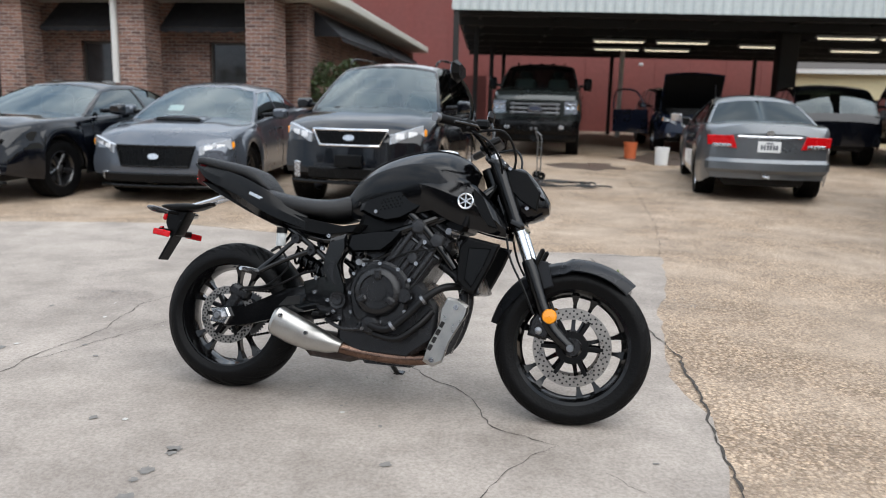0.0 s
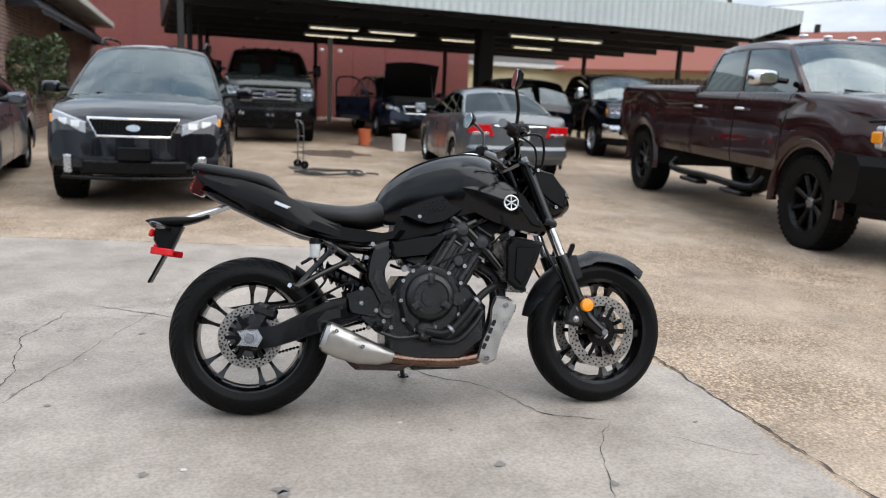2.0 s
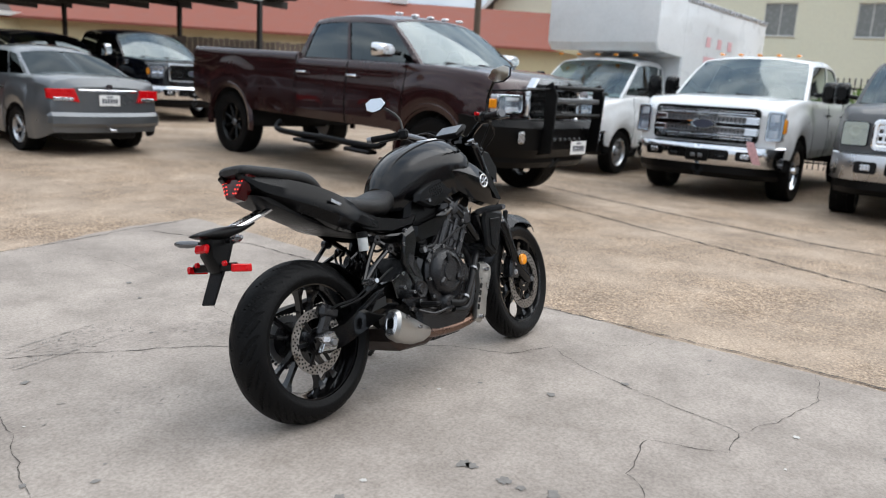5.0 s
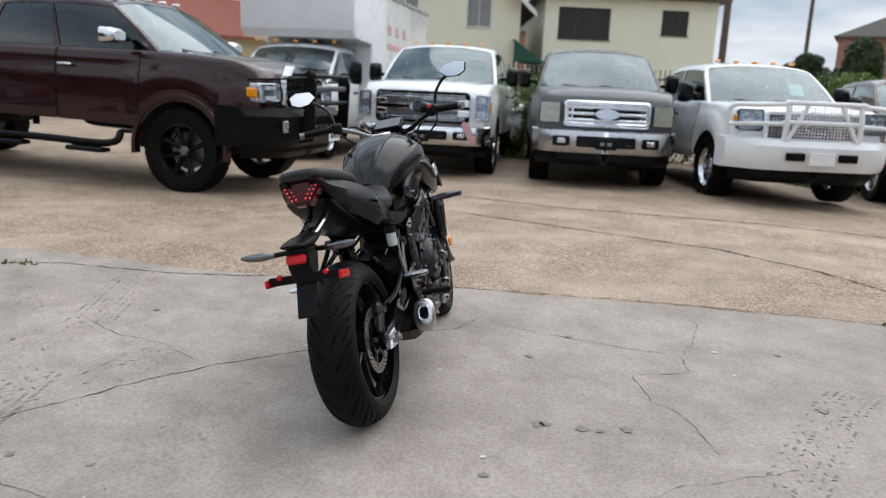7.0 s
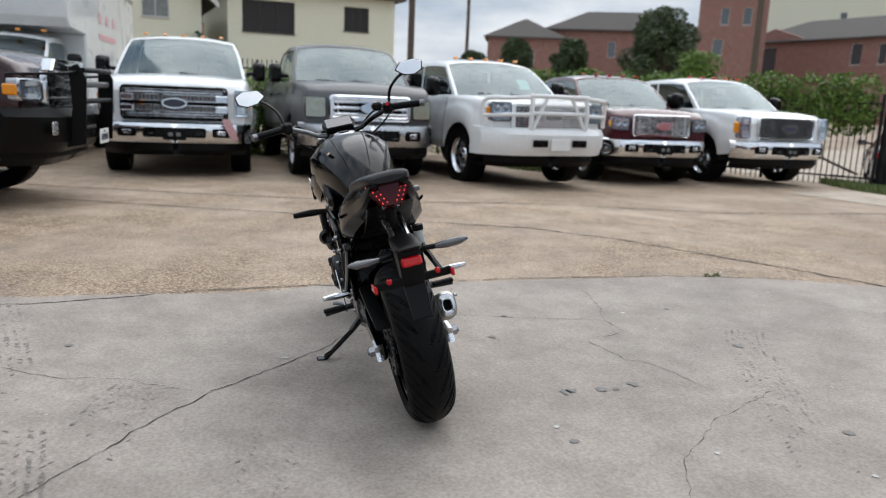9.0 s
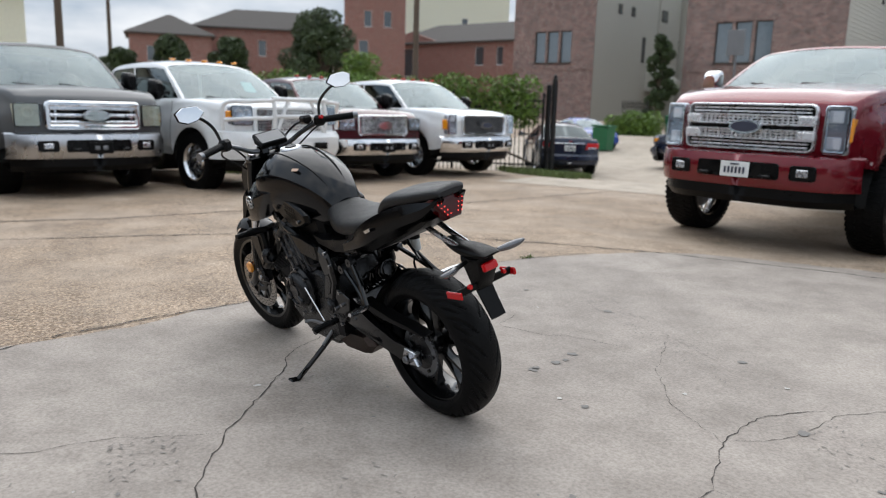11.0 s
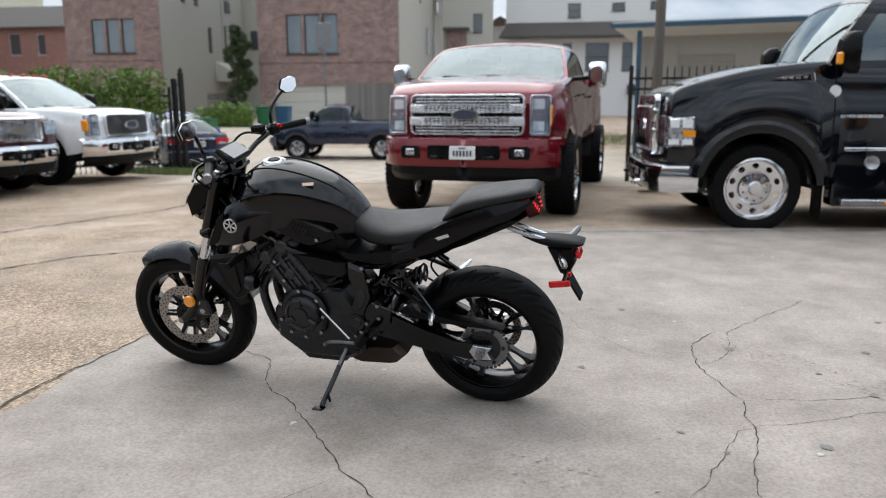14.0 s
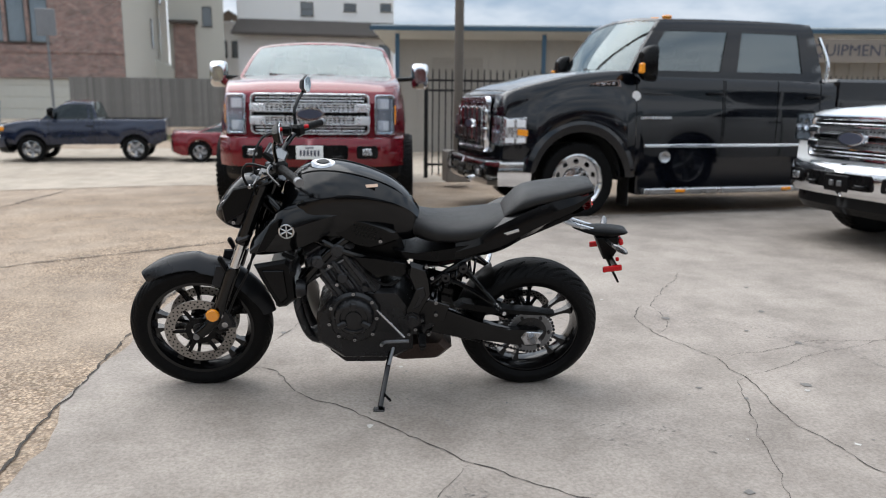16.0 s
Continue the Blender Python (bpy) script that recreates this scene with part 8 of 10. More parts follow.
# black truck: side boxes, chrome strips, fender, mirror lamp, roof lamps, rear body
W6 = 1.1
for sg in (-1, 1):
    part("side_box", G().box(2.55, 0.24, 0.62, (-2.05, sg * 0.98, 0.6), ch=0.02), P_BLACK, F6)
    part("chrome_strip", G().box(2.4, 0.02, 0.035, (-2.05, sg * 1.115, 0.9), ch=0.008), M_CHROME, F6)
    part("tread_step", G().box(2.5, 0.2, 0.07, (-2.1, sg * 1.08, 0.34), ch=0.012), M_ALLOY, F6, "diamond plate alloy step")
    for x in (-1.35, -2.9):
        part("step_marker", G().box(0.14, 0.02, 0.045, (x, sg * 1.185, 0.345), ch=0.008), M_AMBER, F6)
    part("round_vent", G().lathe([(0.001, sg * 1.106), (0.05, sg * 1.11), (0.07, sg * 1.118), (0.08, sg * 1.1)], 24, "y", (-1.15, 0, 0.76)), M_ALLOY, F6)
    part("fender_badge", G().slab([(-0.52, 1.6), (0.0, 1.58), (0.02, 1.6), (-0.2, 1.66), (-0.5, 1.69)], sg * 1.06, sg * 1.085, 0.006), M_CHROME, F6, "chrome edged fender badge")
    part("badge_face", G().slab([(-0.47, 1.615), (-0.1, 1.6), (-0.06, 1.605), (-0.2, 1.64), (-0.46, 1.67)], sg * 1.08, sg * 1.09, 0.003), M_TRIM, F6)
    for k in range(4):
        part("badge_bar", G().box(0.05, 0.006, 0.022, (-0.2 - 0.07 * k, sg * 1.092, 1.63 + 0.003 * k), ch=0.002), M_CHROME, F6)
    part("door_lettering_bar", G().box(0.42, 0.006, 0.03, (-1.0, sg * 1.102, 1.24), ch=0.002), M_ALLOY, F6)
    part("round_sticker", G().lathe([(0.001, sg * 1.09), (0.06, sg * 1.088), (0.062, sg * 1.08)], 20, "y", (-0.72, 0, 1.5)), M_WHITE_PLASTIC, F6)
    part("mirror_lamp", G().box(0.05, 0.09, 0.12, (-0.64, sg * 1.33, 1.82), ch=0.015), M_AMBER, F6)
    fl = G()
    fl.lathe([(0.57, sg * 0.95), (0.6, sg * 1.14), (0.66, sg * 1.17), (0.72, sg * 1.15), (0.76, sg * 1.05)], 26, "y", (0, 0, 0.5), arc=(math.radians(8), math.radians(178)))
    part("wheel_flare", fl, P_BLACK, F6)
    bend = part("bumper_end", G().loft([[(1.1, sg * 0.9, 0.43), (1.12, sg * 0.9, 0.58), (1.08, sg * 0.9, 0.71)], [(1.02, sg * 1.08, 0.43), (1.04, sg * 1.1, 0.58), (1.0, sg * 1.08, 0.71)], [(0.62, sg * 1.1, 0.43), (0.62, sg * 1.12, 0.58), (0.62, sg * 1.1, 0.71)]], False), M_CHROME, F6)
    sl = part("corner_lamp", G().slab([(0.66, 0.92), (0.97, 0.92), (0.95, 1.22), (0.68, 1.24)], sg * 0.93, sg * 1.09, 0.02), M_REFLECTOR, F6, "clear corner headlamp")
    for k in range(2):
        part("lamp_cell", G().slab([(0.7 + 0.14 * k, 1.12), (0.81 + 0.13 * k, 1.12), (0.81 + 0.13 * k, 1.21), (0.7 + 0.14 * k, 1.21)], sg * 1.08, sg * 1.097, 0.008), M_LAMPWHITE, sl)
        part("lamp_cell", G().slab([(0.7 + 0.14 * k, 0.94), (0.81 + 0.14 * k, 0.94), (0.81 + 0.14 * k, 1.0), (0.7 + 0.14 * k, 1.0)], sg * 1.08, sg * 1.097, 0.008), M_LAMPWHITE, sl)
    part("corner_marker", G().slab([(0.67, 1.02), (0.8, 1.03), (0.8, 1.1), (0.67, 1.09)], sg * 1.085, sg * 1.098, 0.004), M_AMBER, sl)
    part("mud_flap", G().box(0.03, 0.26, 0.42, (-0.68, sg * 0.94, 0.36), ch=0.008), M_RUBBER, F6)
    bar(F6, "grab_bar", [(-3.46, sg * 1.04, 1.72), (-3.46, sg * 1.05, 1.95), (-3.4, sg * 0.92, 2.27)], 0.022, M_CHROME)
for k in range(5):
    part("roof_lamp", G().box(0.12, 0.08, 0.04, (-1.35, (k - 2) * 0.3, 2.495), ch=0.015), M_AMBER, F6)
part("truck_body", G().box(2.9, 2.2, 1.2, (-5.05, 0, 1.15), ch=0.04), P_BLACK, F6, "plain black rear truck body")
bar(F6, "tow_hook", [(1.1, 0.5, 0.5), (1.22, 0.5, 0.48), (1.22, 0.6, 0.48)], 0.025, M_CHROME)
for k in range(6):
    part("chrome_tooth", G().box(0.05, 0.03, 0.5, (1.04, -0.5 + 0.2 * k, 1.1), ch=0.01), M_CHROME, F6)

# black suv: roof rails
for sg in (-1, 1):
    bar(KIA, "roof_rail", [(-1.25, sg * 0.62, 1.78), (-1.5, sg * 0.64, 1.86), (-2.6, sg * 0.64, 1.86), (-2.9, sg * 0.62, 1.78)], 0.016, M_TRIM)

# navy suv: raised bonnet and open door
part("raised_bonnet", G().patch([[(-0.15 + 0.35 * t, y, 1.06 + 0.95 * t - 0.06 * (y / 0.75) ** 2) for y in (-0.75, -0.4, 0, 0.4, 0.75)] for t in (0, 0.5, 1)]), P_NAVY, NAVY, "raised navy bonnet")
part("bonnet_liner", G().patch([[(-0.13 + 0.37 * t, y * 0.96, 1.04 + 0.93 * t - 0.06 * (y / 0.75) ** 2) for y in (-0.75, -0.4, 0, 0.4, 0.75)] for t in (0, 0.5, 1)]), M_PLASTIC, NAVY)
bar(NAVY, "bonnet_prop", [(0.6, 0.5, 0.95), (0.1, 0.55, 1.75)], 0.01, M_GREYMETAL)
part("engine_bay", G().box(0.8, 1.3, 0.3, (0.3, 0, 0.95), ch=0.08), M_UNDER, NAVY)
od = part("open_door", G().slab([(0, 0.4), (-1.0, 0.42), (-1.02, 1.02), (-0.05, 1.04)], -0.03, 0.03, 0.015), P_NAVY, NAVY, "door swung wide open", m=pose(-0.45, -0.95, 0, 0, 0, 62))
part("door_frame", G().tube([(-0.1, 0, 1.03), (-0.4, 0.0, 1.5), (-0.95, 0, 1.5), (-1.0, 0, 1.03)], 0.025, 8, 3), P_NAVY, od)


# ---- white box truck ----
def box_truck(at, heading):
    W, wb = 1.0, 4.0
    kit = front_truck(0.92, 1.22, 0.55, 5, M_TRIM, M_TRIM, (0.78, 0.26, 0.96, 1.2), 0.3, M_TRIM, (0.52, 0.78), emblem=True)
    T = vehicle("box_truck", "white box truck with cutaway van cab and tall cargo box", "truck", at, heading,
                dict(w=2.0, r=0.39, wb=wb, front=0.85, rear=0.2, sill=0.48, paint=P_WHITE, line=[(-4.2, 1.1), (-1.7, 1.1), (-1.6, 1.42), (-0.6, 1.42), (0.1, 1.35), (0.7, 1.26), (0.82, 1.15), (0.85, 1.0)], doors=[(-1.45, -0.4)], cab=(0.05, -0.75, -1.7, -1.75), belt=1.42, roof=2.12, pillars=[-1.4], front_kit=kit, mirror=(0.14, 0.24, 0.42), mirror_at=(-0.55, 1.6), mirror_out=0.2, mirror_mat=M_TRIM, tumble=0.16, wheel="holes", side_glass=M_WSCREEN, handle=M_TRIM, tw=0.24, nose=0.14))
    part("cargo_box", G().box(4.6, 2.35, 2.45, (-4.1, 0, 2.1), ch=0.03), P_WHITE, T, "white riveted cargo box")
    part("cab_over_box", G().slab([(-1.85, 2.2), (-0.75, 2.25), (-0.62, 2.4), (-0.62, 3.3), (-1.85, 3.325)], -1.175, 1.175, 0.03), P_WHITE, T)
    for z in (0.9, 3.3):
        part("box_rail", G().box(4.66, 2.4, 0.09, (-4.1, 0, z), ch=0.015), M_ALLOY, T)
    for k in range(5):
        part("roof_marker_lamp", G().box(0.07, 0.08, 0.04, (-0.6, (k - 2) * 0.4, 2.16), ch=0.012), M_AMBER, T)
    for sg in (-1, 1):
        for k in range(3):
            part("lettering_bar", G().box(0.22, 0.006, 0.2, (-3.0 - 0.6 * k, sg * 1.181, 2.6), ch=0.002), mat("faded_red_lettering", (0.72, 0.42, 0.43), 0.6) if (k, sg) == (0, -1) else bpy.data.materials["faded_red_lettering"], T)
        part("lettering_bar", G().box(1.5, 0.006, 0.12, (-3.6, sg * 1.181, 2.25), ch=0.002), bpy.data.materials["faded_red_lettering"], T)
        part("lamp_marker", G().box(0.06, 0.1, 0.2, (0.8, sg * 0.92, 1.06), (0, 0, sg * 30), ch=0.02), M_AMBER, T)
    part("sun_shade", G().box(0.01, 0.5, 0.34, (-0.32, -0.1, 1.72), (0, -48, 0)), M_TRIM, T)
    return T


box_truck((11.0, 6.2), 168)

# ---- loose things under and beside the carport ----
ht = thing("hand_truck", "grey metal trolley standing beside the black suv", "trolley", pose(1.35, 12.9, gz(1.35, 12.9), 0, 0, 10) @ Matrix.Scale(0.6, 4))
for sg in (-1, 1):
    bar(ht, "trolley_upright", [(0, sg * 0.22, 0.1), (0, sg * 0.22, 1.1), (-0.08, sg * 0.18, 1.3), (-0.1, 0, 1.34)], 0.016, M_GREYMETAL)
    part("trolley_wheel", G().lathe([(0.02, -0.03), (0.11, -0.03), (0.12, 0), (0.11, 0.03), (0.02, 0.03)], 20, "y", (0.02, sg * 0.27, 0.12), closed=True), M_RUBBER, ht)
for z in (0.3, 0.6, 0.9):
    bar(ht, "trolley_rung", [(0, -0.22, z), (0, 0.22, z)], 0.013, M_GREYMETAL)
part("trolley_toe", G().box(0.3, 0.44, 0.012, (-0.15, 0, 0.03), ch=0.004), M_GREYMETAL, ht)


def bucket(lab, x, y, material, h=0.37, r=0.15):
    T = thing("bucket", lab, "bucket", pose(x, y, gz(x, y)), group="buckets")
    part("bucket_wall", G().lathe([(r * 0.85, 0.0), (r, h), (r * 1.04, h), (r * 1.04, h - 0.03), (r * 0.94, h - 0.03), (r * 0.8, 0.02), (0.001, 0.02)], 28, "z"), material, T)
    bar(T, "bucket_handle", [(0, -r, h * 0.9), (r * 0.9, 0, h * 0.55), (0, r, h * 0.9)], 0.004, M_GREYMETAL)


bucket("white plastic bucket on damp ground", 4.15, 16.2, M_WHITE_PLASTIC)
bucket("orange plastic bucket beside open door", 3.75, 17.6, mat("orange_plastic", (0.45, 0.1, 0.03), 0.5))
coil = thing("air_hose", "black air hose coiled on the ground", "hose", pose(1.7, 12.2, gz(1.7, 12.2)))
part("hose_coil", G().tube([(0.35 * math.cos(k * 0.5) * (1 + 0.02 * k), 0.28 * math.sin(k * 0.5) * (1 + 0.02 * k), 0.02 + 0.012 * (k % 3)) for k in range(38)] + [(0.75, -0.2, 0.02)], 0.014, 6, 3), M_HOSE_G := mat("black_hose", (0.02, 0.02, 0.02), 0.6), coil)

# ---- the motorcycle: x ahead from the rear axle, y to its left, z up; it leans on its side stand ----
M_TANK = mat("satin_black_tank", (0.002, 0.0021, 0.0026), 0.14, 0.0, 0.0, spec=0.36, vary=0.08, rough_vary=0.05)
M_KNEE = mat("matt_black_panel", (0.002, 0.002, 0.0022), 0.2, spec=0.2, vary=0.12)
M_FRAME = mat("black_frame_paint", (0.002, 0.002, 0.0022), 0.12, 0.0, spec=0.42, vary=0.15)
M_ENGINE = mat("dark_engine_casting", (0.011, 0.011, 0.0122), 0.22, 0.25, spec=0.5, vary=0.25, scale=14, bump=0.2, bump_scale=260)
M_ENGINE2 = mat("grey_engine_block", (0.034, 0.0345, 0.037), 0.28, 0.5, spec=0.4, vary=0.25, scale=14, bump=0.25, bump_scale=200)
M_SEAT = mat("black_seat_vinyl", (0.009, 0.009, 0.0096), 0.38, spec=0.34, vary=0.12, bump=0.3, bump_scale=420)
M_FENDER = mat("graphite_fender", (0.014, 0.0148, 0.017), 0.3, 0.2, spec=0.3, vary=0.08)
M_MUFFLER = mat("bead_blasted_steel", (0.42, 0.41, 0.39), 0.36, 1.0, vary=0.1, scale=20)
M_HEADER = mat("heat_tinted_pipe", (0.16, 0.1, 0.075), 0.3, 1.0, vary=0.45, scale=12)
M_DISC = mat("brake_disc_steel", (0.33, 0.31, 0.29), 0.34, 1.0, vary=0.15, scale=30)
M_BOLT = mat("zinc_bolt", (0.36, 0.36, 0.37), 0.22, 1.0)
M_MIRROR = mat("mirror_glass", (0.85, 0.88, 0.92), 0.03, 1.0, vary=0.02, rough_vary=0.01)
M_LED = glow("lit_tail_led", (1.0, 0.04, 0.03), 1.2)
M_TAILLENS = mat("dark_red_lens", (0.045, 0.001, 0.002), 0.12, coat=0.15, spec=0.2)
M_CLEARCAP = mat("clear_indicator_lens", (0.13, 0.13, 0.135), 0.2, 0.7, 0.5)
M_SILVER = mat("silver_bracket", (0.62, 0.63, 0.65), 0.24, 1.0, vary=0.08)
M_SCREEN = mat("dark_dash_glass", (0.03, 0.032, 0.036), 0.12, coat=1.0)
M_HOSE = mat("black_rubber_hose", (0.006, 0.006, 0.0065), 0.4, spec=0.18)
M_BIKERIM = mat("black_wheel_paint", (0.003, 0.003, 0.0033), 0.15, 0.0, 0.35, spec=0.3, vary=0.1)
M_FLUID = mat("milky_reservoir", (0.5, 0.52, 0.52), 0.35, vary=0.15)
M_STICKER = mat("pale_warning_sticker", (0.55, 0.38, 0.28), 0.5)

LEAN, HEAD = 13.5, -10.0
bike_m = pose(-0.682 - 0.004, 3.257 - 0.022, 0, 0, 0, HEAD) @ pose(0, 0, 0, -LEAN, 0, 0)
bike = thing("motorcycle", "black naked motorcycle on its side stand on grey concrete", "motorcycle", bike_m)
RR, RF, WB = 0.325, 0.32, 1.513


def bp(name, g, material, parent=bike, label="", smooth=35, m=None):
    return part(name, g, material, parent, label, smooth, m)


def tyre_mesh(R, w, rim, nlong, pitch, slope):
    """A tyre whose tread is cut by curved grooves."""
    nt, ns = nlong, 56
    prof = []
    for j in range(ns + 1):
        u = 2 * j / ns - 1
        a = u * 2.05
        y = math.sin(a) * w / 2 if abs(a) <= math.pi / 2 else (w / 2 - (abs(a) - math.pi / 2) * 0.03) * (1 if a > 0 else -1)
        rr = R - (w / 2) * 0.8 * (1 - math.cos(min(abs(a), math.pi / 2))) if abs(a) <= math.pi / 2 else lerp(R - w * 0.4, rim, (abs(a) - math.pi / 2) / (2.05 - math.pi / 2))
        prof.append((rr, y, a))
    rings = []
    for i in range(nt):
        th = 2 * math.pi * i / nt
        ring = []
        for rr, y, a in prof:
            d = 0.0
            s = abs(a)
            if 0.12 < s < 1.2:
                ph = (th * pitch / (2 * math.pi) + (0.5 if a > 0 else 0) + slope * s + 0.12 * math.sin(3 * s)) % 1.0
                wid = 0.13 * min(1, (s - 0.12) / 0.3) * min(1, (1.2 - s) / 0.35)
                d = 0.007 * clamp((wid - abs(ph - 0.5)) / 0.03)
                ph2 = (th * pitch / (2 * math.pi) + (0.0 if a > 0 else 0.5) + slope * 1.1 * s) % 1.0
                if 0.5 < s < 1.15:
                    d = max(d, 0.006 * clamp((0.09 * min(1, (s - 0.5) / 0.2, (1.15 - s) / 0.2) - abs(ph2 - 0.5)) / 0.03))
            r2 = rr - d
            ring.append((r2 * math.cos(th), y, r2 * math.sin(th)))
        rings.append(ring)
    rings.append(rings[0])
    g = G()
    g.loft(rings, False, False)
    return g


def bike_wheel(name, x, z, R, w, rim, ndisc, dr, hubw):
    hub = G()
    hub.lathe([(0.012, -hubw), (0.034, -hubw), (0.046, -hubw * 0.6), (0.04, 0), (0.046, hubw * 0.6), (0.034, hubw), (0.012, hubw)], 32)
    W_ = bp(name, hub, M_ENGINE, m=pose(x, 0, z))
    bp("tyre", tyre_mesh(R, w, rim * 1.0, 720, 20, 1.35), M_RUBBER, W_, smooth=28)
    rg = G()
    h = w * 0.36
    rg.lathe([(rim + 0.006, -h), (rim + 0.008, -h - 0.006), (rim - 0.006, -h - 0.004), (rim - 0.016, -h * 0.6), (rim - 0.026, 0), (rim - 0.016, h * 0.6), (rim - 0.006, h + 0.004), (rim + 0.008, h + 0.006), (rim + 0.006, h), (rim - 0.004, h * 0.6), (rim - 0.012, 0), (rim - 0.004, -h * 0.6)], 72, closed=True)
    bp("rim", rg, M_BIKERIM, W_)
    sp = G()
    sp.loft([[(r_, yy, zz) for yy, zz in ((-t_, -q_), (-t_, q_), (t_, q_), (t_, -q_))] for r_, t_, q_ in ((0.036, 0.022, 0.016), (0.08, 0.017, 0.0085), (0.15, 0.014, 0.0065), (rim - 0.05, 0.016, 0.008), (rim - 0.018, 0.024, 0.017))])
    me = mesh_of("spoke", sp, M_BIKERIM, 50)
    for k in range(10):
        part("spoke", me, None, W_, m=pose(0, 0, 0, 0, 36 * k + (7 if k % 2 else -7) + 12, 0))
    for sg in ndisc:
        d = G()
        y0 = sg * (hubw + 0.006)
        t = 0.0025
        n = 72
        d.lathe([(dr * 0.72, y0 - t), (dr, y0 - t), (dr, y0 + t), (dr * 0.72, y0 + t)], n, closed=True)
        ob = bp("brake_disc", d, M_DISC, W_, "drilled steel brake disc")
        c = G()
        c.lathe([(0.04, y0 - 0.002), (dr * 0.42, y0 - 0.002), (dr * 0.42, y0 + 0.002), (0.04, y0 + 0.002)], 40, closed=True)
        bp("disc_carrier", c, M_TRIM, W_)
        tab = mesh_of("carrier_tab", G().box(dr * 0.42, 0.006, 0.018, (dr * 0.59, y0, 0), ch=0.002), M_TRIM)
        for k in range(6):
            part("carrier_tab", tab, None, W_, m=pose(0, 0, 0, 0, 60 * k, 0))
        # black dots on the solid disc paint the dark of drilled holes
        hole = mesh_of("drill_hole", G().cyl(0.0042, (0, -0.0035, 0), (0, 0.0035, 0), 10), M_SEAM)
        hg = G()
        for k in range(30):
            for rr in (0.79, 0.87, 0.94):
                a = 2 * math.pi * (k + rr * 7) / 30
                q = G().cyl(0.0042, (dr * rr * math.cos(a), y0 - 0.0034, dr * rr * math.sin(a)), (dr * rr * math.cos(a), y0 + 0.0034, dr * rr * math.sin(a)), 8)
                hg.add(q.v, q.f)
        tagged(bp("disc_drilling", hg, M_SEAM, W_), kind="stuff")
    return W_


rear_wheel = bike_wheel("rear_wheel", 0, RR, RR, 0.185, 0.228, (-1,), 0.128, 0.075)
front_wheel = bike_wheel("front_wheel", WB, RF, RF, 0.125, 0.228, (-1, 1), 0.158, 0.062)
front_wheel.matrix_basis = pose(WB, 0, RF, 0, 0, 4.5)

# rear brake caliper, sprocket, chain
bp("rear_caliper", G().box(0.1, 0.05, 0.055, (0.06, -0.095, RR + 0.105), (0, 20, 0), ch=0.015).box(0.05, 0.03, 0.1, (0.03, -0.1, RR + 0.06), (0, 30, 0), ch=0.01), M_ENGINE)
spk = G()
n = 43
ring = []
for k in range(n * 4):
    a = 2 * math.pi * k / (n * 4)
    r_ = 0.108 if k % 4 in (0, 1) else 0.099
    ring.append((r_ * math.cos(a), RR + r_ * math.sin(a)))
inner = [(0.07 * math.cos(2 * math.pi * k / (n * 4)), RR + 0.07 * math.sin(2 * math.pi * k / (n * 4))) for k in range(n * 4)]
spk.loft([[(x, y, z) for x, z in src] for y, src in ((0.092, inner), (0.092, ring), (0.099, ring), (0.099, inner), (0.092, inner))], True, False)
bp("sprocket", spk, M_GREYMETAL)
carrier = G().lathe([(0.03, 0.085), (0.075, 0.088), (0.075, 0.1), (0.03, 0.11)], 32, at=(0, 0, RR))
for k in range(6):
    a = math.radians(60 * k)
    carrier.cyl(0.008, (0.085 * math.cos(a), 0.095, RR + 0.085 * math.sin(a)), (0.085 * math.cos(a), 0.108, RR + 0.085 * math.sin(a)), 8)
bp("sprocket_carrier", carrier, M_ENGINE)
ch_pts = []
for k in range(19):
    a = math.radians(90 + 180 * k / 18)
    ch_pts.append((0.11 * math.cos(a), 0.0955, RR + 0.11 * math.sin(a)))
for k in range(13):
    a = math.radians(-90 + 180 * k / 12)
    ch_pts.append((0.56 + 0.04 * math.cos(a), 0.0955, 0.4 + 0.04 * math.sin(a)))
ch_pts.append(ch_pts[0])
chain = G()
for i in range(len(ch_pts) - 1):
    a, b = Vector(ch_pts[i]), Vector(ch_pts[i + 1])
    nl = max(1, round((b - a).length / 0.0158))
    ang = -math.degrees(math.atan2(b.z - a.z, b.x - a.x))
    for k in range(nl):
        p = a.lerp(b, (k + 0.5) / nl)
        chain.box(0.0145, 0.015 if k % 2 else 0.011, 0.0125, tuple(p), (0, ang, 0), ch=0.004)
tagged(bp("drive_chain", chain, M_ENGINE), kind="stuff")

# swing arm: two tapered beams, bridge, axle blocks
def beam(pts, y0, y1, name, material):
    return bp(name, G().slab(pts, y0, y1, 0.012), material)


beam([(-0.035, 0.29), (0.02, 0.275), (0.1, 0.285), (0.3, 0.345), (0.43, 0.385), (0.54, 0.395), (0.55, 0.47), (0.41, 0.493), (0.3, 0.47), (0.22, 0.43), (0.1, 0.372), (0.0, 0.362), (-0.04, 0.345)], -0.135, -0.098, "swingarm_side", M_FRAME)
beam([(-0.035, 0.29), (0.05, 0.28), (0.3, 0.32), (0.54, 0.375), (0.55, 0.47), (0.42, 0.48), (0.25, 0.41), (0.1, 0.365), (-0.04, 0.36)], 0.112, 0.148, "swingarm_side", M_FRAME)
bp("swingarm_bridge", G().box(0.1, 0.26, 0.1, (0.46, 0, 0.43), (0, -15, 0), ch=0.03), M_FRAME)
# raised black plate paints the shade of an opening in the arm
bp("swingarm_window", G().slab([(0.26, 0.385), (0.36, 0.4), (0.36, 0.44), (0.3, 0.43)], -0.138, -0.13, 0.004), M_SEAM)
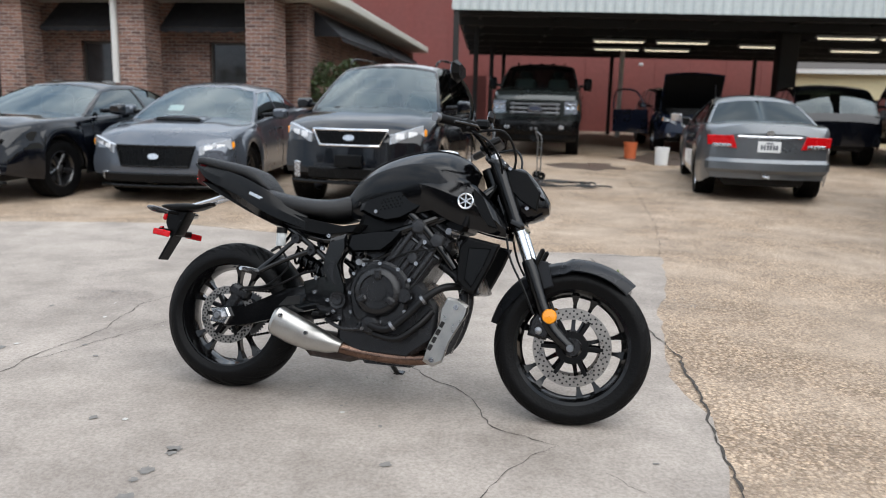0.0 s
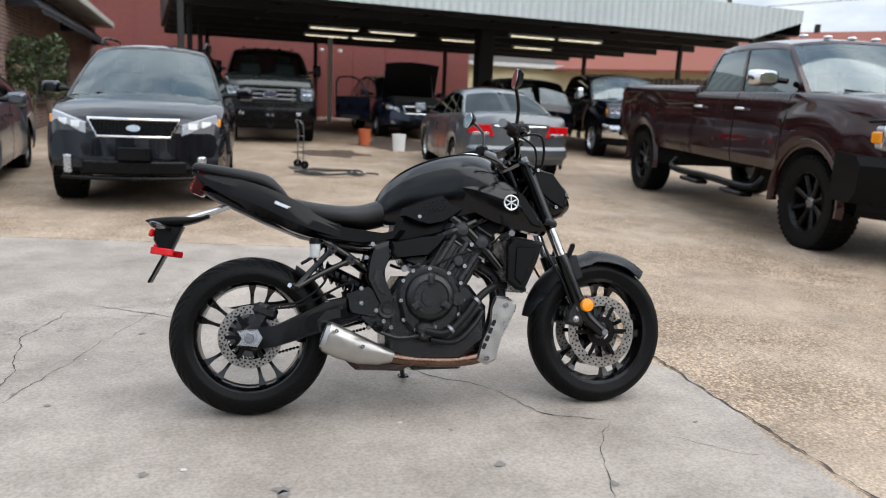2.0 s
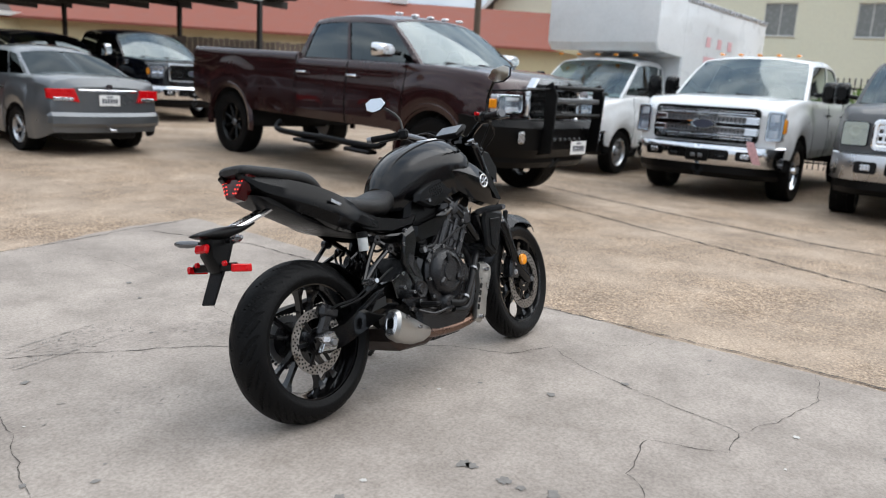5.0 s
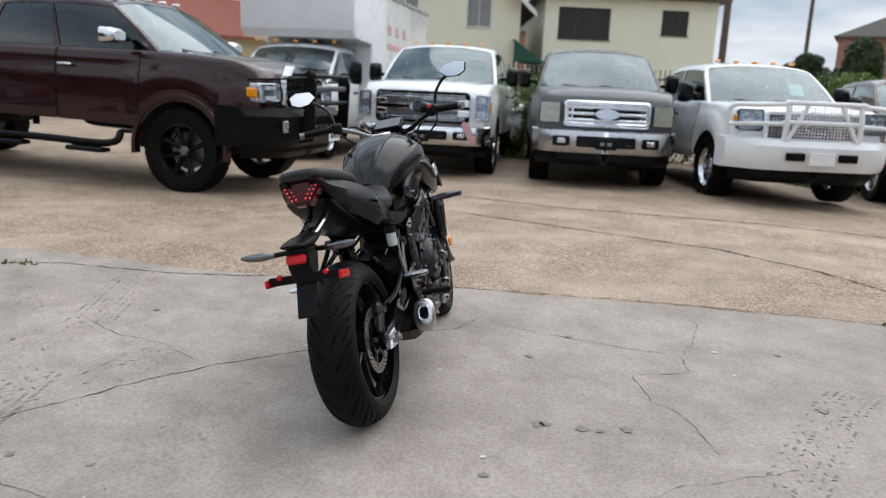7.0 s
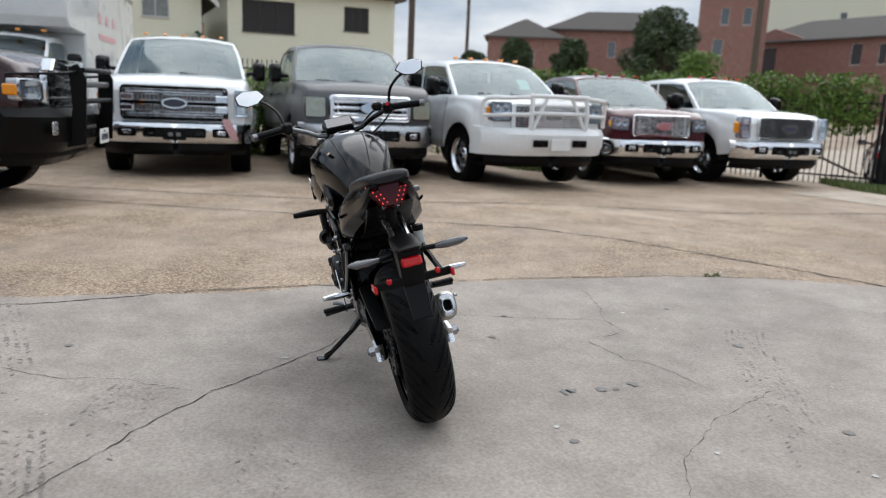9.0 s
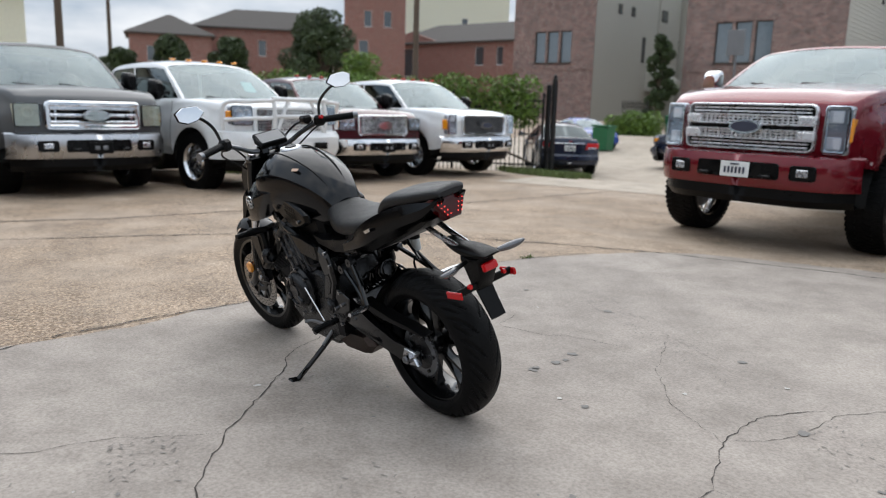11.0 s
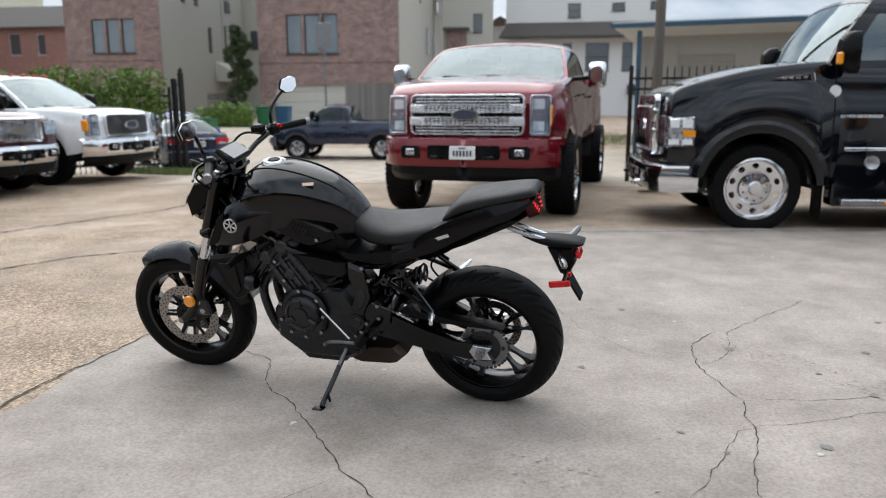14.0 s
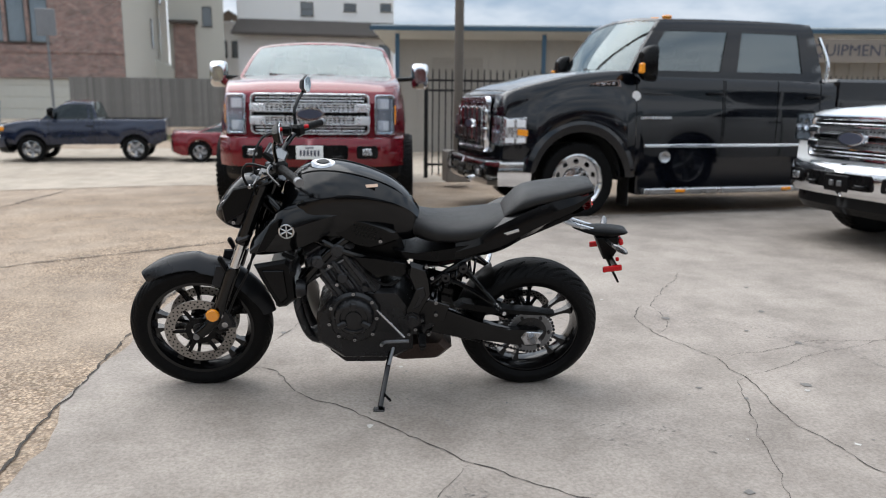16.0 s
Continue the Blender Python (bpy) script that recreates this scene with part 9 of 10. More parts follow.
for sg in (-1, 1):
    bp("axle_block", G().slab([(-0.05, RR - 0.03), (0.03, RR - 0.038), (0.05, RR), (0.03, RR + 0.036), (-0.05, RR + 0.03), (-0.03, RR)], sg * 0.13, sg * 0.158, 0.006), M_SILVER, label="bright alloy axle block")
    bp("axle_nut", G().cyl(0.022, (0, sg * 0.155, RR), (0, sg * 0.178, RR), 6), M_BOLT)
    bp("axle_tip", G().lathe([(0.001, sg * 0.186), (0.012, sg * 0.186), (0.014, sg * 0.17)], 16, at=(0, 0, RR)), M_GREYMETAL)
bp("axle_shaft", G().cyl(0.011, (0, -0.17, RR), (0, 0.17, RR), 14), M_GREYMETAL)
bp("chain_guard", G().slab([(0.0, 0.455), (0.1, 0.462), (0.32, 0.5), (0.36, 0.478), (0.2, 0.446), (-0.08, 0.432), (-0.1, 0.437)], 0.085, 0.14, 0.006), M_PLASTIC)
hug = G()
rows = []
for k in range(9):
    a = math.radians(58 - k * 7)
    rows.append([(0.345 * math.cos(a) * (1 - 0.02 * abs(u)), 0.1 * u, RR + 0.345 * math.sin(a) - 0.035 * u * u) for u in (-1, -0.8, -0.4, 0, 0.4, 0.8, 1)])
hug.patch(rows)
hug.patch([[(p[0] * 0.985, p[1] * 0.97, p[2] - 0.006) for p in r_] for r_ in rows])
bp("rear_hugger", hug, M_PLASTIC)
bp("rear_shock", G().cyl(0.03, (0.46, 0, 0.52), (0.3, 0, 0.6), 16), M_ENGINE)
spr = [(lerp(0.46, 0.26, k / 60) , 0.04 * math.cos(k * 0.75), lerp(0.5, 0.62, k / 60) + 0.04 * math.sin(k * 0.75)) for k in range(61)]
bp("shock_spring", G().tube(spr, 0.006, 6, 0), M_FRAME)

# frame
for sg in (-1, 1):
    y = sg * 0.13
    bp("frame_tube", G().tube([(0.8, y * 1.05, 0.83), (0.9, y * 1.15, 0.75), (1.03, y * 1.15, 0.6)], 0.02, 12, 4), M_FRAME)
    bp("frame_spar", G().tube([(1.17, sg * 0.04, 0.96), (1.0, sg * 0.11, 0.83), (0.8, sg * 0.14, 0.74), (0.6, sg * 0.14, 0.69), (0.52, sg * 0.135, 0.6), (0.55, sg * 0.13, 0.45)], 0.022, 12), M_FRAME)
    bp("frame_brace", G().tube([(0.72, y * 1.1, 0.72), (0.88, y * 1.15, 0.78), (1.12, sg * 0.06, 0.9)], 0.017, 10), M_FRAME)
    bp("frame_plate", G().slab([(0.484, 0.69), (0.555, 0.715), (0.56, 0.66), (0.528, 0.585), (0.575, 0.47), (0.57, 0.42), (0.53, 0.415), (0.505, 0.47), (0.46, 0.56), (0.47, 0.64)], sg * 0.145, sg * 0.175, 0.014), M_FRAME)
    bp("plate_inset", G().slab([(0.495, 0.6), (0.525, 0.59), (0.515, 0.55), (0.54, 0.49), (0.515, 0.5), (0.485, 0.56)], sg * 0.172, sg * 0.178, 0.004), M_ENGINE)
    bp("pivot_cap", G().lathe([(0.001, sg * 0.186), (0.02, sg * 0.188), (0.024, sg * 0.18), (0.036, sg * 0.182), (0.038, sg * 0.17)], 24, at=(0.545, 0, 0.435)), M_ENGINE)
    bp("subframe_rail", G().tube([(0.55, sg * 0.12, 0.68), (0.36, sg * 0.115, 0.7), (0.1, sg * 0.1, 0.83), (-0.1, sg * 0.06, 0.9)], 0.014, 8), M_FRAME)
    bp("subframe_strut", G().tube([(0.52, sg * 0.13, 0.56), (0.38, sg * 0.125, 0.66), (0.2, sg * 0.11, 0.77)], 0.013, 8), M_FRAME)
    hang = G()
    hang.tube([(0.325, sg * 0.15, 0.68), (0.25, sg * 0.17, 0.6), (0.18, sg * 0.2, 0.528)], 0.0105, 8, 3)
    bp("peg_hanger", hang, M_FRAME)
    bp("peg_hanger", G().tube([(0.4, sg * 0.15, 0.635), (0.28, sg * 0.175, 0.58), (0.18, sg * 0.2, 0.522)], 0.0105, 8, 3), M_FRAME)
    for q in ((0.325, 0.68), (0.4, 0.635)):
        bp("hanger_boss", G().lathe([(0.006, sg * 0.165), (0.019, sg * 0.165), (0.021, sg * 0.135), (0.006, sg * 0.135)], 18, at=(q[0], 0, q[1])), M_ENGINE)
    bp("passenger_peg", G().tube([(0.185, sg * 0.195, 0.525), (0.17, sg * 0.25, 0.53), (0.155, sg * 0.3, 0.535)], [0.012, 0.014, 0.009], 8, 2), M_SILVER, label="folded silver passenger footpeg")
    bp("heel_plate", G().slab([(0.4, 0.42), (0.5, 0.4), (0.53, 0.48), (0.47, 0.53), (0.38, 0.5)], sg * 0.155, sg * 0.165, 0.004), M_FRAME)
    bp("rider_peg", G().cyl(0.013, (0.51, sg * 0.17, 0.37), (0.5, sg * 0.3, 0.365), 10), M_FRAME)
    bp("peg_rubber", G().box(0.032, 0.1, 0.02, (0.5, sg * 0.255, 0.376), ch=0.006), M_RUBBER)
    bp("peg_bracket", G().slab([(0.46, 0.46), (0.56, 0.42), (0.57, 0.35), (0.5, 0.34), (0.44, 0.4)], sg * 0.14, sg * 0.155, 0.006), M_ENGINE)
bp("brake_pedal", G().tube([(0.5, -0.18, 0.35), (0.58, -0.2, 0.32), (0.66, -0.21, 0.325), (0.68, -0.235, 0.33)], 0.008, 8), M_ENGINE)
bp("gear_lever", G().tube([(0.56, 0.2, 0.34), (0.66, 0.215, 0.345), (0.68, 0.25, 0.35)], 0.008, 8), M_GREYMETAL)
bp("shift_rod", G().tube([(0.58, 0.2, 0.36), (0.7, 0.2, 0.5)], 0.005, 8), M_SILVER)

# engine
eng = G()
eng.slab([(0.54, 0.26), (0.62, 0.215), (0.86, 0.215), (0.97, 0.3), (0.97, 0.44), (0.9, 0.53), (0.78, 0.57), (0.6, 0.57), (0.54, 0.48)], -0.15, 0.15, 0.02)
bp("crankcase", eng, M_ENGINE)
cy = pose(0.83, 0, 0.62, 0, 33, 0)
cyl_block = bp("cylinder_block", G().box(0.195, 0.285, 0.22, (0, 0, -0.02), ch=0.014), M_ENGINE2, m=cy)
for sg in (-1, 1):
    for k in (-0.07, -0.02, 0.035, 0.078):
        part("block_rib", G().box(0.014, 0.02, 0.19, (k, sg * 0.145, -0.02), ch=0.005), M_ENGINE2, cyl_block)
    part("block_boss", G().lathe([(0.001, sg * 0.165), (0.02, sg * 0.164), (0.026, sg * 0.158), (0.03, sg * 0.14)], 24, at=(0.008, 0, 0.02)), M_ENGINE2, cyl_block)
    part("block_boss", G().lathe([(0.001, sg * 0.16), (0.014, sg * 0.16), (0.018, sg * 0.14)], 20, at=(-0.045, 0, -0.075)), M_ENGINE2, cyl_block)
part("gasket_line", G().box(0.2, 0.292, 0.008, (0, 0, 0.085), ch=0.002), M_GREYMETAL, cyl_block)
cyl_head = bp("cylinder_head", G().box(0.23, 0.31, 0.085, (0, 0, 0.13), ch=0.02), M_ENGINE2, m=cy)
for sg in (-1, 1):
    part("cam_cap", G().lathe([(0.001, sg * 0.172), (0.024, sg * 0.17), (0.032, sg * 0.162), (0.034, sg * 0.14)], 24, at=(0.05, 0, 0.14)), M_ENGINE2, cyl_head)
    part("cam_cap", G().lathe([(0.001, sg * 0.172), (0.024, sg * 0.17), (0.032, sg * 0.162), (0.034, sg * 0.14)], 24, at=(-0.05, 0, 0.14)), M_ENGINE2, cyl_head)
part("head_cover", G().box(0.2, 0.28, 0.05, (0, 0, 0.19), ch=0.022), M_ENGINE2, cyl_head)
stud_me = mesh_of("head_stud", G().box(0.022, 0.012, 0.16, ch=0.005), M_ENGINE2)
for k in (-0.06, 0.0, 0.06):
    for sg in (-1, 1):
        part("head_stud", stud_me, None, cyl_head, m=pose(k, sg * 0.155, 0.03))
for sg, yy in ((-1, -0.15), (1, 0.15)):
    cx, cz = (0.722, 0.483) if sg < 0 else (0.8, 0.46)
    R0 = 0.118 if sg < 0 else 0.1
    bp("engine_cover", G().slab([(cx + R0 * 1.12 * math.cos(a), cz + R0 * 1.1 * math.sin(a) - (0.03 if math.sin(a) < -0.4 else 0)) for a in np.linspace(0, 2 * math.pi, 26)[:-1]], yy, yy + sg * 0.03, 0.012), M_ENGINE)
    bp("clutch_cover", G().lathe([(0.001, yy + sg * 0.062), (R0 * 0.34, yy + sg * 0.062), (R0 * 0.36, yy + sg * 0.056), (R0 * 0.58, yy + sg * 0.056), (R0 * 0.62, yy + sg * 0.064), (R0 * 0.74, yy + sg * 0.06), (R0 * 0.86, yy + sg * 0.046), (R0 * 0.9, yy + sg * 0.02)], 48, at=(cx, 0, cz)), M_ENGINE)
    for k in range(3):
        bp("cover_rib", G().box(0.045, 0.02, 0.03, (0, 0, 0), ch=0.007), M_ENGINE, m=pose(cx + R0 * 0.6 * math.cos(math.radians(90 + 120 * k)), yy + sg * 0.062, cz + R0 * 0.6 * math.sin(math.radians(90 + 120 * k)), 0, -(90 + 120 * k), 0))
bolt_me = mesh_of("bolt", G().lathe([(0.001, 0.004), (0.003, 0.004), (0.003, 0.008), (0.0078, 0.008), (0.0085, 0.0), (0.0085, -0.006)], 12), M_BOLT)
for sg, spots in ((-1, [(0.61, 0.55), (0.6, 0.47), (0.61, 0.39), (0.66, 0.35), (0.7, 0.325), (0.84, 0.41), (0.86, 0.47), (0.85, 0.54), (0.8, 0.58), (0.72, 0.6), (0.65, 0.59), (0.74, 0.36), (0.81, 0.36)]), (1, [(0.9, 0.5), (0.91, 0.42), (0.87, 0.36), (0.8, 0.34), (0.72, 0.37), (0.7, 0.45), (0.72, 0.53), (0.8, 0.57)])):
    for x, z in spots:
        part("bolt", bolt_me, None, bike, m=pose(x, sg * 0.182, z, 0, 0, 0 if sg > 0 else 180))
for x, z, yy in ((0.485, 0.7, -0.178), (0.46, 0.645, -0.178), (0.44, 0.52, -0.17), (0.44, 0.46, -0.17), (0.5, 0.43, -0.17), (0.53, 0.385, -0.17), (0.56, 0.36, -0.17), (0.47, 0.36, -0.17), (0.87, 0.61, -0.17), (0.9, 0.7, -0.17)):
    part("bolt", bolt_me, None, bike, m=pose(x, yy, z, 0, 0, 180) @ Matrix.Scale(1.1, 4))
    part("bolt", bolt_me, None, bike, m=pose(x, -yy, z))
bp("oil_filler_cap", G().lathe([(0.001, -0.2), (0.028, -0.2), (0.03, -0.192), (0.034, -0.18)], 24, at=(0.835, 0, 0.475)), M_ENGINE)
bp("water_pump", G().lathe([(0.001, -0.21), (0.03, -0.208), (0.042, -0.195), (0.046, -0.17)], 28, at=(0.7, 0, 0.345)), M_ENGINE)
bp("coolant_hose", G().tube([(0.7, -0.2, 0.345), (0.78, -0.215, 0.335), (0.86, -0.205, 0.4), (0.92, -0.19, 0.47), (0.99, -0.16, 0.52), (1.06, -0.12, 0.53)], 0.0155, 12), M_HOSE)
bp("coolant_hose", G().tube([(0.72, -0.2, 0.31), (0.82, -0.2, 0.3), (0.9, -0.18, 0.36), (0.95, -0.15, 0.42)], 0.014, 10), M_HOSE)
for q in ((0.8, -0.213, 0.35), (0.915, -0.192, 0.465)):
    bp("hose_clamp", G().lathe([(0.0215, -0.006), (0.0215, 0.006)], 16, "x", (0, 0, 0)), M_GREYMETAL, m=pose(*q, 0, -40, 10))
bp("oil_sump", G().slab([(0.62, 0.225), (0.66, 0.175), (0.86, 0.175), (0.92, 0.23)], -0.11, 0.11, 0.014), M_ENGINE)
bp("oil_filter", G().cyl(0.036, (0.95, 0.02, 0.3), (1.02, 0.02, 0.27), 20), M_ENGINE)
bp("airbox", G().slab([(0.56, 0.69), (0.6, 0.82), (0.8, 0.88), (1.02, 0.9), (1.1, 0.86), (1.06, 0.76), (0.9, 0.72), (0.72, 0.68)], -0.115, 0.115, 0.02), M_PLASTIC)
bp("throttle_body", G().box(0.12, 0.22, 0.1, (0.68, 0, 0.65), (0, 20, 0), ch=0.02), M_ENGINE)
for sg in (-1, 1):
    bp("airbox_panel", G().slab([(0.566, 0.712), (0.7, 0.738), (0.815, 0.748), (0.765, 0.69), (0.72, 0.652), (0.58, 0.638), (0.556, 0.66)], sg * 0.13, sg * 0.172, 0.016), M_KNEE)
    bp("wiring_loom", G().tube([(0.6, sg * 0.15, 0.62), (0.66, sg * 0.165, 0.605), (0.72, sg * 0.15, 0.63), (0.76, sg * 0.13, 0.66)], 0.007, 6), M_HOSE)
bp("clutch_cable", G().tube([(0.72, -0.16, 0.6), (0.85, -0.175, 0.66), (0.96, -0.16, 0.68), (1.05, -0.12, 0.75)], 0.004, 6), M_HOSE)
inj = G()
for k in range(5):
    inj.cyl(0.014, (0.62 + 0.02 * k, -0.14, 0.6 + 0.008 * (k % 2)), (0.62 + 0.02 * k, -0.165, 0.6), 10)
bp("starter_valve", inj, M_GREYMETAL)

# radiator and shrouds
bp("radiator", G().box(0.03, 0.34, 0.24, (1.085, 0, 0.61), (0, -22, 0), ch=0.006), M_ENGINE)
fins = G()
for k in range(34):
    fins.box(0.004, 0.32, 0.0025, (1.102 + (k - 17) * 0.0026, 0, 0.61 + (k - 17) * 0.0064), (0, -22, 0))
tagged(bp("radiator_core", fins, M_GREYMETAL), kind="stuff")
for sg in (-1, 1):
    bp("radiator_shroud", G().slab([(1.05, 0.7), (1.08, 0.735), (1.215, 0.71), (1.18, 0.62), (1.125, 0.505), (1.09, 0.51), (1.045, 0.55)], sg * 0.165, sg * 0.195, 0.012), M_PLASTIC)
    bp("shroud_panel", G().slab([(1.09, 0.69), (1.18, 0.69), (1.15, 0.61), (1.11, 0.53), (1.08, 0.56)], sg * 0.193, sg * 0.2, 0.005), M_KNEE)
    bp("front_indicator", G().tube([(1.03, sg * 0.17, 0.73), (1.04, sg * 0.24, 0.735), (1.03, sg * 0.33, 0.74)], [0.012, 0.018, 0.013], 10, 3), M_CLEARCAP if sg < 0 else M_PLASTIC)
    bp("indicator_stalk", G().tube([(1.1, sg * 0.1, 0.72), (1.04, sg * 0.17, 0.73)], 0.012, 8), M_PLASTIC)
bp("horn", G().lathe([(0.001, 0.03), (0.038, 0.02), (0.042, 0.0), (0.03, -0.02)], 20, "x", (1.02, 0.19, 0.6)), M_ENGINE)

# exhaust
for k, yy in enumerate((-0.06, 0.06)):
    bp("header_pipe", G().tube([(0.95, yy, 0.62), (1.03, yy, 0.56), (1.06, yy, 0.46), (1.02, yy * 0.9, 0.3), (0.95, yy * 0.7 - 0.03, 0.235), (0.82, yy * 0.5 - 0.06, 0.205), (0.62, -0.07, 0.205)], 0.021, 14), M_ENGINE2, label="dark steel header pipe")
bp("header_pipe", G().tube([(1.0, -0.115, 0.27), (0.94, -0.12, 0.225), (0.8, -0.12, 0.212), (0.62, -0.13, 0.225), (0.5, -0.15, 0.25)], 0.026, 14), M_HEADER)
bp("collector_box", G().slab([(0.36, 0.24), (0.42, 0.185), (0.6, 0.175), (0.68, 0.205), (0.64, 0.255), (0.5, 0.28), (0.4, 0.285)], -0.14, 0.11, 0.025), mat("sooty_collector", (0.07, 0.052, 0.045), 0.45, 0.9, vary=0.35, scale=10))
mf = []
for t, x, z, a, b_ in ((0, 0.285, 0.335, 0.036, 0.05), (0.02, 0.3, 0.33, 0.046, 0.062), (0.3, 0.36, 0.3, 0.05, 0.062), (0.6, 0.44, 0.268, 0.048, 0.055), (0.85, 0.52, 0.245, 0.04, 0.038), (1, 0.57, 0.238, 0.026, 0.024)):
    yc = lerp(-0.215, -0.15, t)
    ring = []
    for k in range(24):
        an = 2 * math.pi * k / 24
        c, s = math.cos(an), math.sin(an)
        u, v = abs(c) ** 0.75 * (1 if c > 0 else -1) * a, abs(s) ** 0.75 * (1 if s > 0 else -1) * b_
        ring.append((x + v * 0.32, yc + u, z + v * 0.95))
    mf.append(ring)
mg = G()
mg.loft(mf, True, False)
bp("muffler", mg, M_MUFFLER, label="short bead-blasted steel muffler")
cap0 = [Vector(p) for p in mf[0]]
cen = sum(cap0, Vector()) / 24
mg2 = G()
mg2.loft([[tuple(p) for p in cap0], [tuple(cen + (p - cen) * 0.62 + Vector((-0.006, 0, 0.0))) for p in cap0], [tuple(cen + (p - cen) * 0.5 + Vector((-0.004, 0, 0))) for p in cap0], [tuple(cen + (p - cen) * 0.48 + Vector((0.05, 0, -0.012))) for p in cap0]], True, False)
bp("muffler_tip", mg2, M_SILVER)
# near-black end face paints the shade inside the bore
bp("muffler_bore", G().add([tuple(cen + (p - cen) * 0.48 + Vector((0.045, 0, -0.012))) for p in cap0], [tuple(range(24))]), M_SEAM, smooth=0)
for q in ((0.335, -0.268, 0.355), (0.44, -0.235, 0.29)):
    part("bolt", bolt_me, None, bike, m=pose(*q, 0, 0, 180))
bp("heat_shield", G().slab([(0.99, 0.44), (1.01, 0.485), (1.06, 0.48), (1.1, 0.455), (1.095, 0.42), (1.03, 0.3), (1.005, 0.215), (0.965, 0.195), (0.925, 0.215), (0.945, 0.29), (0.985, 0.37)], -0.165, -0.135, 0.01), M_MUFFLER, label="brushed steel header heat shield")
# black blocks on the shield paint the dark of its slots
for k in range(4):
    bp("shield_slot", G().box(0.016, 0.006, 0.026, (0.955 + 0.014 * k, -0.166, 0.275 + 0.032 * k), (0, 25, 0), ch=0.003), M_SEAM)
for q in ((1.05, -0.168, 0.445), (0.965, -0.168, 0.225)):
    part("bolt", bolt_me, None, bike, m=pose(*q, 0, 0, 180) @ Matrix.Scale(1.3, 4))

# tank, shrouds, seat, tail
tank = []
for x, zt, w1, w2, z2, w3, z3, w4, zb in ((0.515, 0.89, 0.035, 0.068, 0.868, 0.074, 0.83, 0.062, 0.795), (0.56, 0.955, 0.046, 0.094, 0.918, 0.1, 0.85, 0.08, 0.785), (0.64, 1.02, 0.058, 0.128, 0.968, 0.13, 0.875, 0.1, 0.785),
                                     (0.75, 1.066, 0.07, 0.16, 1.004, 0.16, 0.895, 0.13, 0.8), (0.87, 1.092, 0.076, 0.187, 1.018, 0.186, 0.905, 0.155, 0.825), (0.97, 1.088, 0.072, 0.19, 1.0, 0.19, 0.905, 0.16, 0.85), (1.04, 1.056, 0.06, 0.152, 0.97, 0.16, 0.9, 0.14, 0.86), (1.09, 1.005, 0.04, 0.1, 0.945, 0.11, 0.9, 0.1, 0.875)):
    half = [(0, zt + 0.008), (w1 * 0.5, zt + 0.006), (w1, zt), (lerp(w1, w2, 0.12), lerp(zt, z2, 0.02) - 0.004), (lerp(w1, w2, 0.55), lerp(zt, z2, 0.4)), (w2 * 0.97, z2 + 0.006), (w2, z2 - 0.006), (lerp(w2, w3, 0.5) + 0.004, lerp(z2, z3, 0.5)), (w3, z3), (lerp(w3, w4, 0.5) + 0.004, lerp(z3, zb, 0.5)), (w4, zb)]
    tank.append([(x, y, z) for y, z in half] + [(x, -y, z) for y, z in half[:0:-1]])
tank = [list(r_) for r_ in zip(*[spline(list(col), 5) for col in zip(*tank)])]
bp("fuel_tank", G().loft(tank), M_TANK, label="satin black sculpted fuel tank", smooth=24)
for sg in (-1, 1):
    bp("tank_edge", G().tube([(0.57, sg * 0.047, 0.962), (0.64, sg * 0.059, 1.021), (0.75, sg * 0.071, 1.067), (0.87, sg * 0.077, 1.093), (0.97, sg * 0.073, 1.089), (1.03, sg * 0.063, 1.06)], 0.0032, 6), M_KNEE)
bp("fuel_cap", G().lathe([(0.001, 0.008), (0.03, 0.006), (0.034, 0.003), (0.05, 0.005), (0.055, -0.004)], 36, "z"), M_SILVER, m=pose(0.925, 0, 1.1, 0, -2, 0), label="silver filler cap ring")
bp("cap_lock", G().lathe([(0.001, 0.012), (0.026, 0.011), (0.03, 0.0)], 28, "z"), M_PLASTIC, m=pose(0.925, 0, 1.1, 0, -2, 0))
